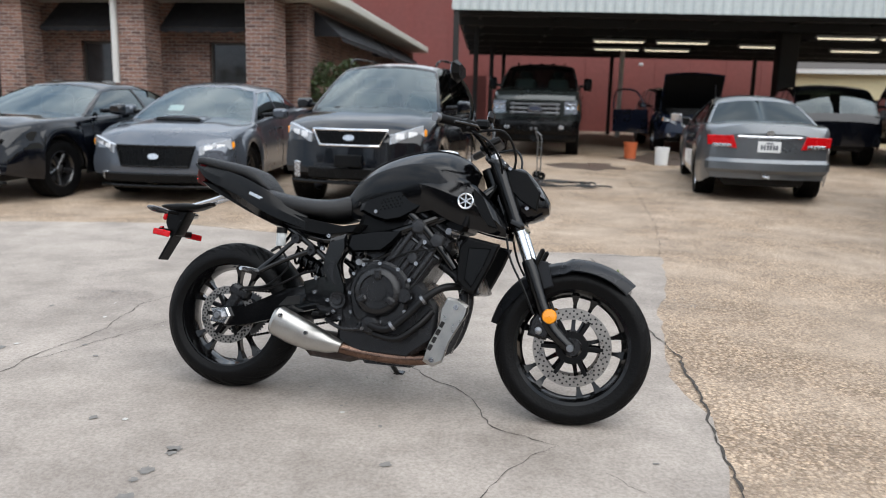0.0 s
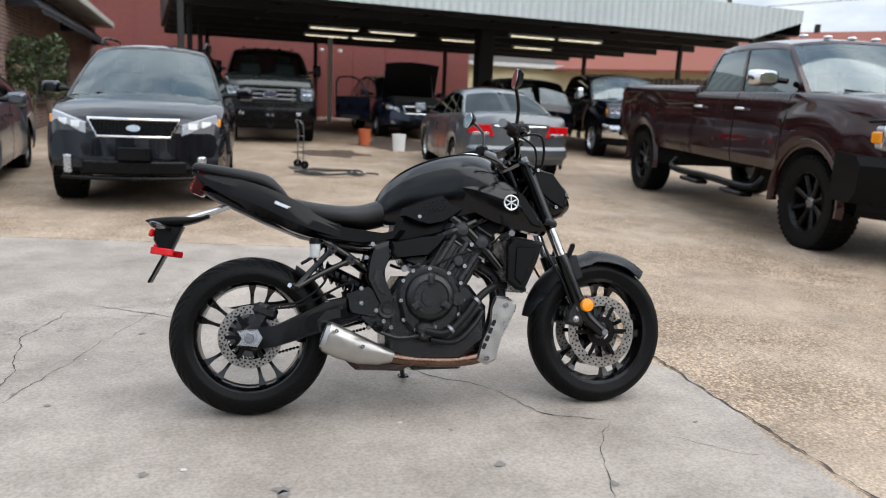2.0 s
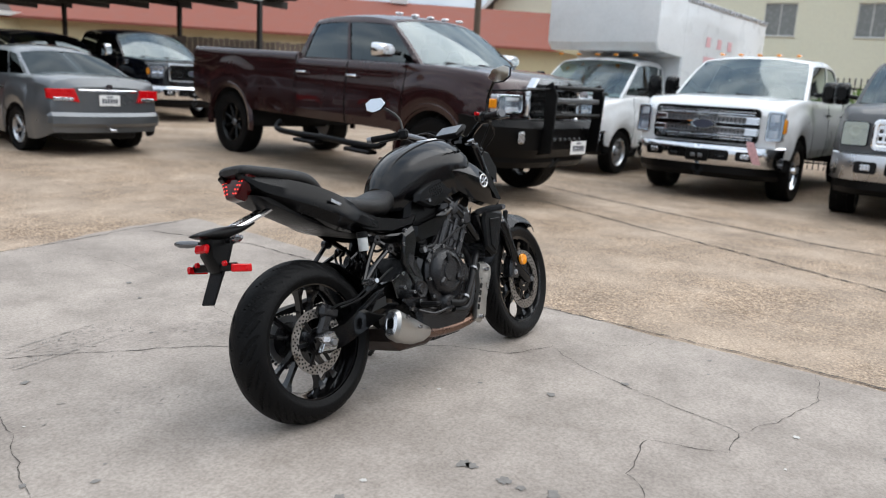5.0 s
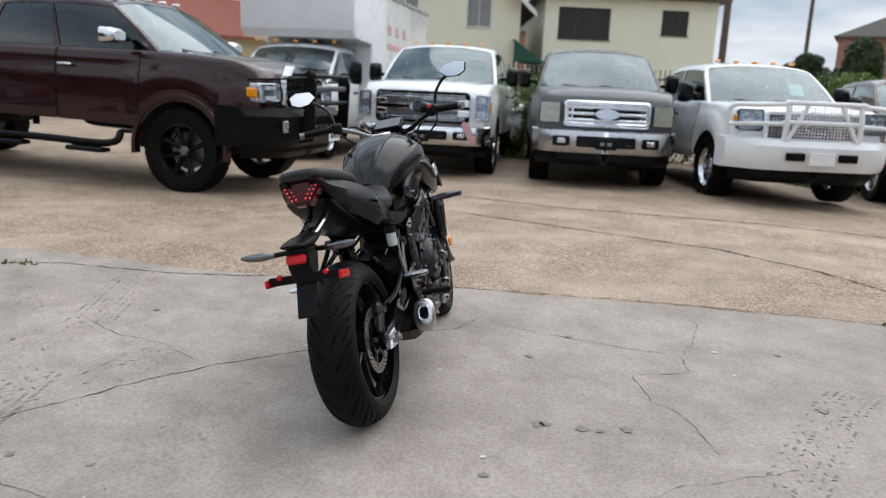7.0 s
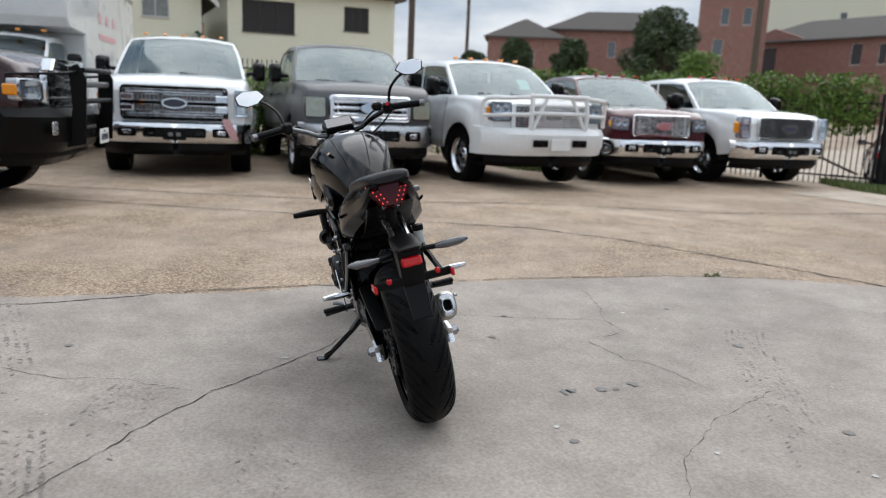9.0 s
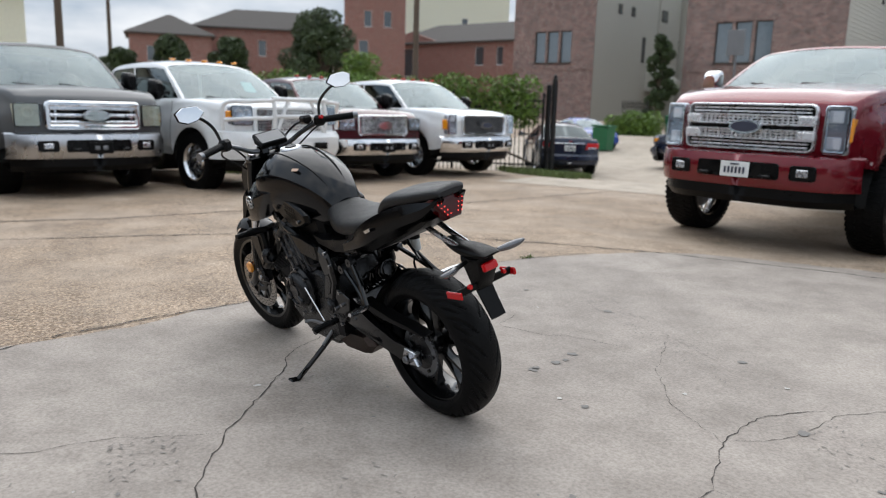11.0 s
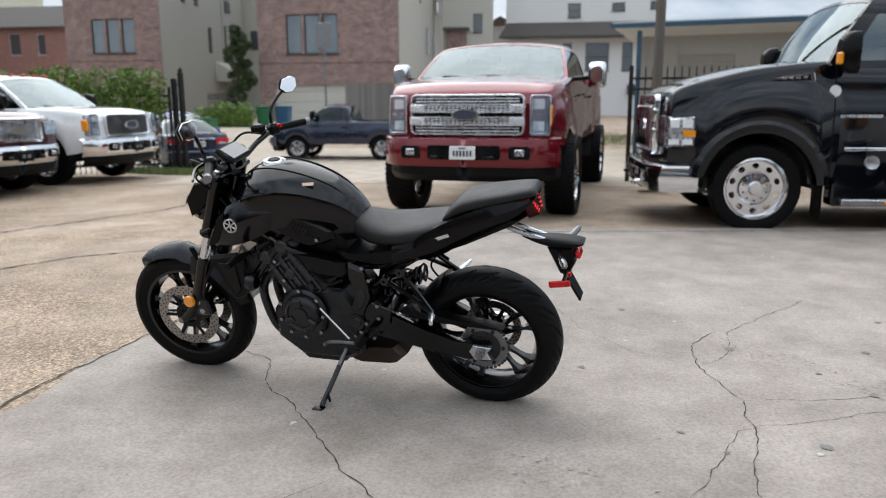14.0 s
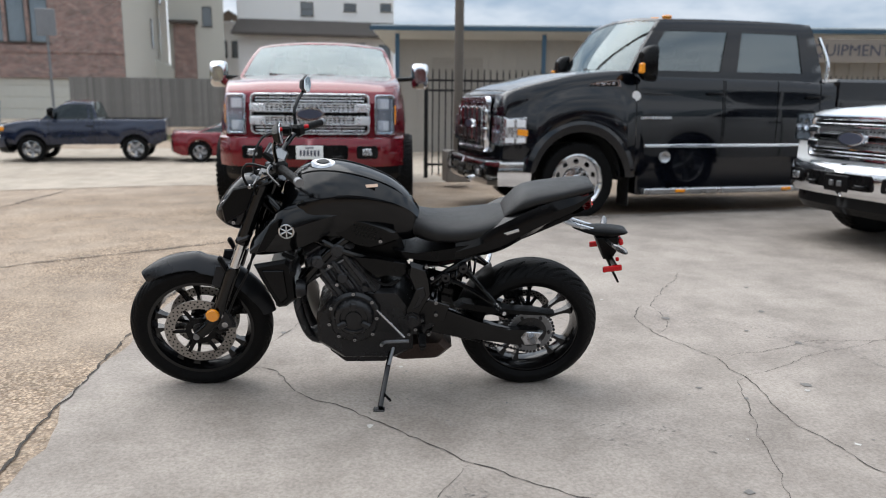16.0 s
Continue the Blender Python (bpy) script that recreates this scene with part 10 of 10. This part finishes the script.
for sg in (-1, 1):
    wing = G()
    secs = []
    for x, lo, hi, y_in, y_out in ((0.83, 0.885, 0.985, 0.15, 0.17), (0.9, 0.845, 1.0, 0.15, 0.19), (1.0, 0.795, 0.985, 0.14, 0.2), (1.1, 0.765, 0.94, 0.12, 0.2), (1.18, 0.748, 0.86, 0.1, 0.185), (1.23, 0.742, 0.79, 0.09, 0.165)):
        md = (lo + hi) / 2
        secs.append([(x, sg * y_in, lo), (x, sg * (y_out - 0.02), lo), (x, sg * y_out, lerp(lo, hi, 0.22)), (x, sg * (y_out + 0.008), lerp(lo, hi, 0.55)), (x, sg * (y_out - 0.012), lerp(lo, hi, 0.85)), (x, sg * (y_out - 0.04), hi), (x, sg * y_in, hi)])
    rows = [spline(list(col), 3) for col in zip(*secs)]
    wing.loft([list(r_) for r_ in zip(*rows)])
    bp("tank_shroud", wing, M_TANK, smooth=28)
    bp("shroud_vent", G().slab([(1.09, 0.93), (1.13, 0.9), (1.2, 0.77), (1.16, 0.78), (1.1, 0.86)], sg * 0.19, sg * 0.206, 0.006), M_PLASTIC)
    bp("knee_panel", G().slab([(0.6, 0.815), (0.66, 0.79), (0.72, 0.775), (0.79, 0.79), (0.84, 0.82), (0.9, 0.86), (0.86, 0.905), (0.8, 0.92), (0.73, 0.9), (0.66, 0.875), (0.61, 0.85)], sg * 0.13, sg * 0.168, 0.016), M_KNEE)
    part("bolt", bolt_me, None, bike, m=pose(0.68, sg * 0.17, 0.815, 0, 0, 0 if sg > 0 else 180))
    dots = G()
    for i in range(6):
        for j in range(4):
            dots.cyl(0.0045, (0.7 + 0.016 * i + 0.008 * (j % 2), sg * 0.165, 0.825 + 0.014 * j + 0.004 * i), (0.7 + 0.016 * i + 0.008 * (j % 2), sg * 0.17, 0.825 + 0.014 * j + 0.004 * i), 6)
    tagged(bp("grip_studs", dots, M_PLASTIC), kind="stuff")
    em = bp("round_badge", G().lathe([(0.026, 0.002), (0.03, 0.0035), (0.033, 0.002), (0.033, -0.004)], 36), M_SILVER, m=pose(1.064, sg * 0.209, 0.875, 0, 0, 0 if sg > 0 else 180), label="round silver tank badge")
    for k in range(3):
        bp("badge_bar", G().box(0.006, 0.004, 0.052, ch=0.0015), M_SILVER, em, m=pose(0, 0.002, 0, 0, 60 * k, 0))
bp("tank_sticker", G().box(0.06, 0.0015, 0.016, ch=0.0005), M_STICKER, m=pose(0.72, 0.112, 1.04, 52, 3, 6), label="small pale warning sticker")

seat = hull([(0.12, 0.82, 0.9, 0.1, 3), (0.16, 0.8, 0.895, 0.125, 3), (0.25, 0.79, 0.878, 0.145, 3), (0.36, 0.775, 0.866, 0.148, 2.8), (0.45, 0.765, 0.872, 0.13, 2.6), (0.52, 0.775, 0.892, 0.1, 2.5), (0.57, 0.79, 0.9, 0.075, 2.4), (0.6, 0.8, 0.86, 0.05, 2.2)], 32, 5)
bp("rider_seat", G().loft(seat), M_SEAT, label="black vinyl rider seat")
bp("seat_skirt", G().slab([(0.14, 0.85), (0.25, 0.8), (0.38, 0.77), (0.55, 0.745), (0.63, 0.76), (0.6, 0.72), (0.45, 0.7), (0.3, 0.72), (0.17, 0.77)], -0.15, 0.15, 0.02), M_PLASTIC)
pil = hull([(-0.235, 1.0, 1.022, 0.06, 3), (-0.21, 0.99, 1.035, 0.078, 3), (-0.1, 0.965, 1.02, 0.1, 3), (0.02, 0.935, 1.0, 0.112, 3), (0.08, 0.905, 0.98, 0.11, 2.8), (0.13, 0.885, 0.93, 0.095, 2.4), (0.15, 0.88, 0.9, 0.08, 2.2)], 28, 5)
bp("passenger_seat", G().loft(pil), M_SEAT, label="small black passenger seat")
for sg in (-1, 1):
    tf = G()
    secs = []
    for x, lo, hi, y0, y1 in ((-0.235, 0.985, 1.005, 0.04, 0.07), (-0.16, 0.9, 0.99, 0.05, 0.095), (-0.05, 0.85, 0.965, 0.06, 0.118), (0.06, 0.8, 0.93, 0.08, 0.145), (0.16, 0.75, 0.885, 0.09, 0.165), (0.26, 0.72, 0.83, 0.1, 0.16), (0.36, 0.7, 0.785, 0.1, 0.15)):
        secs.append([(x, sg * y0, lo), (x, sg * (y1 - 0.035), lo + 0.004), (x, sg * y1, lerp(lo, hi, 0.3)), (x, sg * y1, lerp(lo, hi, 0.65)), (x, sg * (y1 - 0.02), hi), (x, sg * y0, hi)])
    rows = [spline(list(col), 3) for col in zip(*secs)]
    tf.loft([list(r_) for r_ in zip(*rows)])
    bp("tail_panel", tf, M_KNEE, smooth=28)
    bp("tail_lettering_bar", G().box(0.075, 0.0015, 0.013, ch=0.0004), M_SILVER, m=pose(0.13, sg * 0.1645, 0.852, 0, 22, -8 * sg))
bp("tail_bottom", G().slab([(-0.2, 0.92), (-0.15, 0.885), (0.05, 0.79), (0.2, 0.73), (0.4, 0.69), (0.4, 0.74), (0.2, 0.8), (0.0, 0.88)], -0.085, 0.085, 0.015), M_PLASTIC)
tl = Matrix.Translation((-0.2, 0, 0)) @ Matrix(((0, -1, 0, 0), (1, 0, 0, 0), (0, 0, 1, 0), (0, 0, 0, 1))) @ pose(0, 0, 0, 0, 0, 0)
lamp_m = pose(-0.205, 0, 0.952, 0, 22, 0)
lamp = bp("tail_lamp", G().slab([(-0.078, 0.042), (0.078, 0.042), (0.07, 0.005), (0.03, -0.048), (-0.03, -0.048), (-0.07, 0.005)], -0.03, 0.025, 0.008, Matrix(((0, -1, 0, 0), (1, 0, 0, 0), (0, 0, 1, 0), (0, 0, 0, 1)))), M_TAILLENS, m=lamp_m, label="red wedge-shaped tail lamp, lit")
led = mesh_of("led", G().lathe([(0.001, -0.0275), (0.002, -0.027), (0.0026, -0.024)], 8, "x"), M_LED)
for k in range(5):
    for sg in (-1, 1):
        part("led", led, None, lamp, m=pose(0, sg * (0.066 - 0.008 * k), 0.028 - 0.015 * k))
        part("led", led, None, lamp, m=pose(0, sg * (0.05 - 0.008 * k), 0.03 - 0.015 * k))
# plate carrier
for sg in (-1, 1):
    bp("carrier_arm", G().tube([(-0.06, sg * 0.03, 0.875), (-0.15, sg * 0.028, 0.84), (-0.26, sg * 0.024, 0.805)], 0.011, 8, 3), M_SILVER, label="bright silver tail bracket arm")
bp("carrier_housing", G().loft(hull([(-0.415, 0.792, 0.8, 0.036, 2.5), (-0.39, 0.782, 0.808, 0.046, 2.5), (-0.32, 0.772, 0.816, 0.05, 2.5), (-0.24, 0.785, 0.818, 0.042, 2.5), (-0.17, 0.81, 0.825, 0.026, 2.5)], 20, 4)), M_PLASTIC)
bp("carrier_stem", G().slab([(-0.27, 0.775), (-0.375, 0.785), (-0.385, 0.72), (-0.355, 0.655), (-0.32, 0.665)], -0.04, 0.04, 0.01), M_PLASTIC)
bp("plate_bracket", G().box(0.012, 0.27, 0.03, (-0.35, 0, 0.675), ch=0.004), M_PLASTIC)
bp("plate_mount", G().slab([(-0.042, 0.11), (0.042, 0.11), (0.034, -0.1), (-0.034, -0.1)], -0.005, 0.005, 0.003, Matrix(((0, -1, 0, 0), (1, 0, 0, 0), (0, 0, 1, 0), (0, 0, 0, 1)))), M_PLASTIC, m=pose(-0.355, 0, 0.635, 0, 28, 0))
bp("plate_lamp", G().box(0.02, 0.07, 0.032, (-0.392, 0, 0.748), (0, 20, 0), ch=0.006), M_REDLENS, label="red rear reflector")
for sg in (-1, 1):
    bp("red_stud", G().lathe([(0.001, -0.014), (0.009, -0.011), (0.01, 0)], 14, "x", (-0.362, sg * 0.085, 0.69)), M_REDLENS)
    bp("side_reflector", G().box(0.085, 0.012, 0.028, (-0.335, sg * 0.135, 0.668), (0, 8, 0), ch=0.004), M_REDLENS, label="red side reflector")
    ind = G().tube([(-0.335, sg * 0.1, 0.765), (-0.35, sg * 0.14, 0.768), (-0.362, sg * 0.18, 0.772), (-0.367, sg * 0.208, 0.776)], [0.009, 0.015, 0.0135, 0.005], 12, 4)
    bp("rear_indicator", ind, M_CLEARCAP, label="clear rear indicator")
    bp("indicator_stalk", G().cyl(0.009, (-0.32, sg * 0.05, 0.765), (-0.335, sg * 0.105, 0.765), 10), M_PLASTIC)
bp("fluid_reservoir", G().lathe([(0.001, -0.04), (0.019, -0.04), (0.021, -0.035), (0.021, 0.015), (0.001, 0.015)], 20, "z", (0.255, -0.15, 0.685)), M_FLUID, label="milky brake fluid reservoir")
bp("reservoir_cap", G().lathe([(0.001, 0.04), (0.023, 0.038), (0.024, 0.015)], 20, "z", (0.255, -0.15, 0.685)), M_PLASTIC)
bp("brake_hose", G().tube([(0.25, -0.15, 0.64), (0.3, -0.155, 0.56), (0.2, -0.14, 0.47), (0.08, -0.125, 0.45), (0.07, -0.11, 0.43)], 0.005, 6), M_HOSE)
bp("brake_hose", G().tube([(0.1, -0.13, 0.44), (0.22, -0.14, 0.46), (0.36, -0.145, 0.53), (0.42, -0.14, 0.55)], 0.005, 6), M_HOSE)
bp("pannier_loop", G().tube([(0.3, -0.12, 0.72), (0.26, -0.13, 0.66), (0.2, -0.12, 0.62)], 0.007, 6), M_FRAME)

# fork, fender, steering
ax = lambda z: 1.178 + (1.014 - z) * 0.4
for sg in (-1, 1):
    y = sg * 0.1
    bp("fork_upper", G().cyl(0.029, (ax(1.06), y, 1.06), (ax(0.775), y, 0.775), 20), M_FRAME)
    bp("fork_stanchion", G().cyl(0.0215, (ax(0.785), y, 0.785), (ax(0.6), y, 0.6), 18), M_CHROME, label="chrome fork tube")
    bp("fork_leg", G().tube([(ax(0.66), y, 0.66), (ax(0.62), y, 0.62), (ax(0.42), y, 0.42), (1.48, y, 0.345), (WB, y, RF)], [0.027, 0.03, 0.029, 0.027, 0.024], 16, 3), M_FRAME)
    bp("fork_guard", G().box(0.02, 0.03, 0.12, (ax(0.64) + 0.03, y, 0.655), (0, 22, 0), ch=0.008), M_PLASTIC)
    bp("fork_cap", G().cyl(0.02, (ax(1.06), y, 1.06), (ax(1.085), y, 1.085), 6), M_BOLT)
    bp("axle_end", G().lathe([(0.001, sg * 0.128), (0.014, sg * 0.128), (0.016, sg * 0.1)], 18, at=(WB, 0, RF)), M_GREYMETAL)
    cal = bp("front_caliper", G().slab([(-0.045, -0.06), (0.03, -0.05), (0.04, 0.0), (0.03, 0.055), (-0.04, 0.06), (-0.055, 0.0)], -0.03, 0.03, 0.012), M_ENGINE, m=pose(1.4, sg * 0.085, 0.4, 0, 18, 0))
    for k in range(2):
        bp("caliper_piston", G().lathe([(0.001, sg * 0.036), (0.014, sg * 0.034), (0.017, sg * 0.026)], 18, at=(-0.01, 0, -0.026 + 0.05 * k)), M_BOLT, cal)
    rf = bp("fork_reflector", G().lathe([(0.001, sg * 0.012), (0.026, sg * 0.01), (0.03, sg * 0.004), (0.03, -sg * 0.004)], 28), M_AMBER, m=pose(1.425, sg * 0.14, 0.44), label="round amber fork reflector")
    bp("fender_stay", G().slab([(1.33, 0.66), (1.4, 0.66), (1.43, 0.56), (1.38, 0.54)], sg * 0.078, sg * 0.09, 0.006), M_FENDER)
    bp("brake_line", G().tube([(1.36, sg * 0.12, 0.44), (1.31, sg * 0.14, 0.55), (1.25, sg * 0.13, 0.66), (1.22, sg * 0.1, 0.78), (1.2, sg * 0.05, 0.9)], 0.005, 6), M_HOSE)
rows, rows2 = [], []
for k in range(25):
    a = math.radians(168 - k * 5.0)
    r_ = 0.35 + (0.012 if k > 14 else 0)
    wd = 0.078 * min(1, 0.45 + k / 8, 0.55 + (24 - k) / 8)
    rows.append([(WB + (r_ - 0.05 * abs(u) ** 2.2) * math.cos(a), wd * u, RF + (r_ - 0.05 * abs(u) ** 2.2) * math.sin(a)) for u in (-1, -0.85, -0.6, -0.3, 0, 0.3, 0.6, 0.85, 1)])
fg = G().patch(rows)
fg.patch([[(lerp(WB, p[0], 0.985), p[1] * 0.97, lerp(RF, p[2], 0.985)) for p in r_] for r_ in rows])
bp("front_fender", fg, M_FENDER, label="graphite grey front fender", smooth=60)
bp("triple_clamp", G().box(0.07, 0.27, 0.035, (ax(0.8), 0, 0.8), (0, 22, 0), ch=0.012), M_FRAME)
bp("top_clamp", G().box(0.09, 0.26, 0.028, (ax(1.04), 0, 1.045), (0, 22, 0), ch=0.01), M_FRAME)
bp("steering_head", G().cyl(0.035, (ax(0.8) - 0.05, 0, 0.8), (ax(1.04) - 0.05, 0, 1.04), 18), M_FRAME)
head = hull([(1.2, 0.82, 1.03, 0.075, 3), (1.26, 0.81, 1.045, 0.092, 3), (1.32, 0.82, 1.0, 0.09, 2.8), (1.36, 0.84, 0.95, 0.07, 2.5), (1.385, 0.86, 0.91, 0.04, 2.2)], 28, 5)
hl = bp("headlamp_cowl", G().loft(head), M_TANK, label="angular black headlamp cowl", smooth=25)
for sg in (-1, 1):
    bp("running_lamp", G().slab([(1.28, 0.99), (1.35, 0.955), (1.372, 0.91), (1.33, 0.93)], sg * 0.06, sg * 0.087, 0.006), M_CLEARCAP, hl)
    bp("cowl_wing", G().slab([(1.2, 1.04), (1.29, 1.02), (1.35, 0.94), (1.34, 0.86), (1.27, 0.9), (1.22, 0.95)], sg * 0.082, sg * 0.1, 0.008), M_PLASTIC, hl)
    part("bolt", bolt_me, None, hl, m=pose(1.22, sg * 0.1, 1.03, 0, 0, 0 if sg > 0 else 180))
    part("bolt", bolt_me, None, hl, m=pose(1.3, sg * 0.1, 0.87, 0, 0, 0 if sg > 0 else 180))
bp("projector_lens", G().lathe([(0.001, 0.03), (0.03, 0.015), (0.036, 0.0)], 24, "x", (1.35, 0, 0.865)), M_REFLECTOR, hl)
dash = bp("instrument_panel", G().slab([(-0.085, 0.0), (-0.07, 0.05), (0.07, 0.05), (0.085, 0.0), (0.07, -0.045), (-0.07, -0.045)], -0.014, 0.014, 0.008, Matrix(((0, 0, 1, 0), (1, 0, 0, 0), (0, 1, 0, 0), (0, 0, 0, 1)))), M_PLASTIC, m=pose(1.12, 0, 1.135, 0, -32, 0))
bp("display", G().box(0.075, 0.13, 0.004, (0.0, 0, 0.0155), ch=0.0015), M_SCREEN, dash)
for sg in (-1, 1):
    bar_pts = [(1.13, 0, 1.09), (1.125, sg * 0.1, 1.095), (1.1, sg * 0.18, 1.135), (1.05, sg * 0.28, 1.17), (0.98, sg * 0.4, 1.165)]
    bp("handlebar", G().tube(bar_pts, 0.0125, 10), M_GREYMETAL if sg > 0 else M_FRAME)
    bp("grip", G().tube([(1.05, sg * 0.285, 1.17), (0.975, sg * 0.41, 1.165)], 0.017, 14), M_RUBBER)
    bp("bar_end", G().cyl(0.017, (0.975, sg * 0.41, 1.165), (0.965, sg * 0.43, 1.164), 14), M_GREYMETAL)
    bp("switch_box", G().box(0.05, 0.055, 0.055, (1.06, sg * 0.26, 1.17), (0, 0, sg * 30), ch=0.012), M_PLASTIC)
    bp("bar_lever", G().tube([(1.1, sg * 0.24, 1.165), (1.1, sg * 0.31, 1.16), (1.04, sg * 0.42, 1.15)], [0.009, 0.007, 0.005], 8, 4), M_FRAME)
    bp("bar_clamp", G().box(0.045, 0.05, 0.06, (1.13, sg * 0.045, 1.09), (0, 15, 0), ch=0.01), M_FRAME)
    bp("cable", G().tube([(1.09, sg * 0.24, 1.15), (1.2, sg * 0.2, 1.16), (1.24, sg * 0.1, 1.06), (1.18, sg * 0.05, 0.92)], 0.0055, 6), M_HOSE)
    bp("cable", G().tube([(1.07, sg * 0.27, 1.15), (1.16, sg * 0.24, 1.1), (1.19, sg * 0.12, 1.0), (1.12, sg * 0.08, 0.88)], 0.0045, 6), M_HOSE)
    bp("mirror_stem", G().tube([(1.07, sg * 0.27, 1.185), (1.075, sg * 0.285, 1.25), (1.06, sg * 0.32, 1.295), (1.04, sg * 0.36, 1.325)], 0.0075, 8), M_FRAME)
    out = [(-0.075, -0.002), (-0.045, 0.034), (0.03, 0.04), (0.07, 0.02), (0.062, -0.02), (0.02, -0.038), (-0.035, -0.032)]
    mp = [(sg * u, v) for u, v in out] if sg > 0 else [(sg * u, v) for u, v in out][::-1]
    mm = pose(1.03, sg * 0.4, 1.345, 0, 0, sg * 6) @ pose(0, 0, 0, sg * -13 * 0, 6, 0)
    mh = bp("mirror_housing", G().slab(mp, -0.004, 0.022, 0.006, Matrix(((0, 1, 0, 0), (1, 0, 0, 0), (0, 0, 1, 0), (0, 0, 0, 1))), 0.25), M_PLASTIC, m=mm)
    bp("mirror_glass", G().slab([(u * 0.92, v * 0.92) for u, v in mp], -0.0065, -0.0035, 0.0015, Matrix(((0, 1, 0, 0), (1, 0, 0, 0), (0, 0, 1, 0), (0, 0, 0, 1)))), M_MIRROR, mh, label="bright sky-lit mirror glass")
bp("brake_master", G().box(0.06, 0.05, 0.04, (1.11, -0.21, 1.185), ch=0.01), M_PLASTIC)
bp("kill_switch", G().cyl(0.009, (1.03, -0.25, 1.19), (1.01, -0.25, 1.192), 12), M_REDLENS)

# side stand
bp("stand_leg", G().tube([(0.63, 0.11, 0.28), (0.655, 0.2, 0.2), (0.685, 0.345, 0.092)], 0.012, 10, 3), M_FRAME)
bp("stand_foot", G().box(0.05, 0.045, 0.012, (0.69, 0.365, 0.092), (-LEAN * -1, 0, 0), ch=0.004), M_FRAME)
bp("stand_tang", G().tube([(0.67, 0.3, 0.13), (0.64, 0.345, 0.125)], 0.006, 8), M_FRAME)
bp("stand_spring", G().tube([(0.62, 0.12, 0.3), (0.65, 0.2, 0.215)], 0.008, 8), M_GREYMETAL)
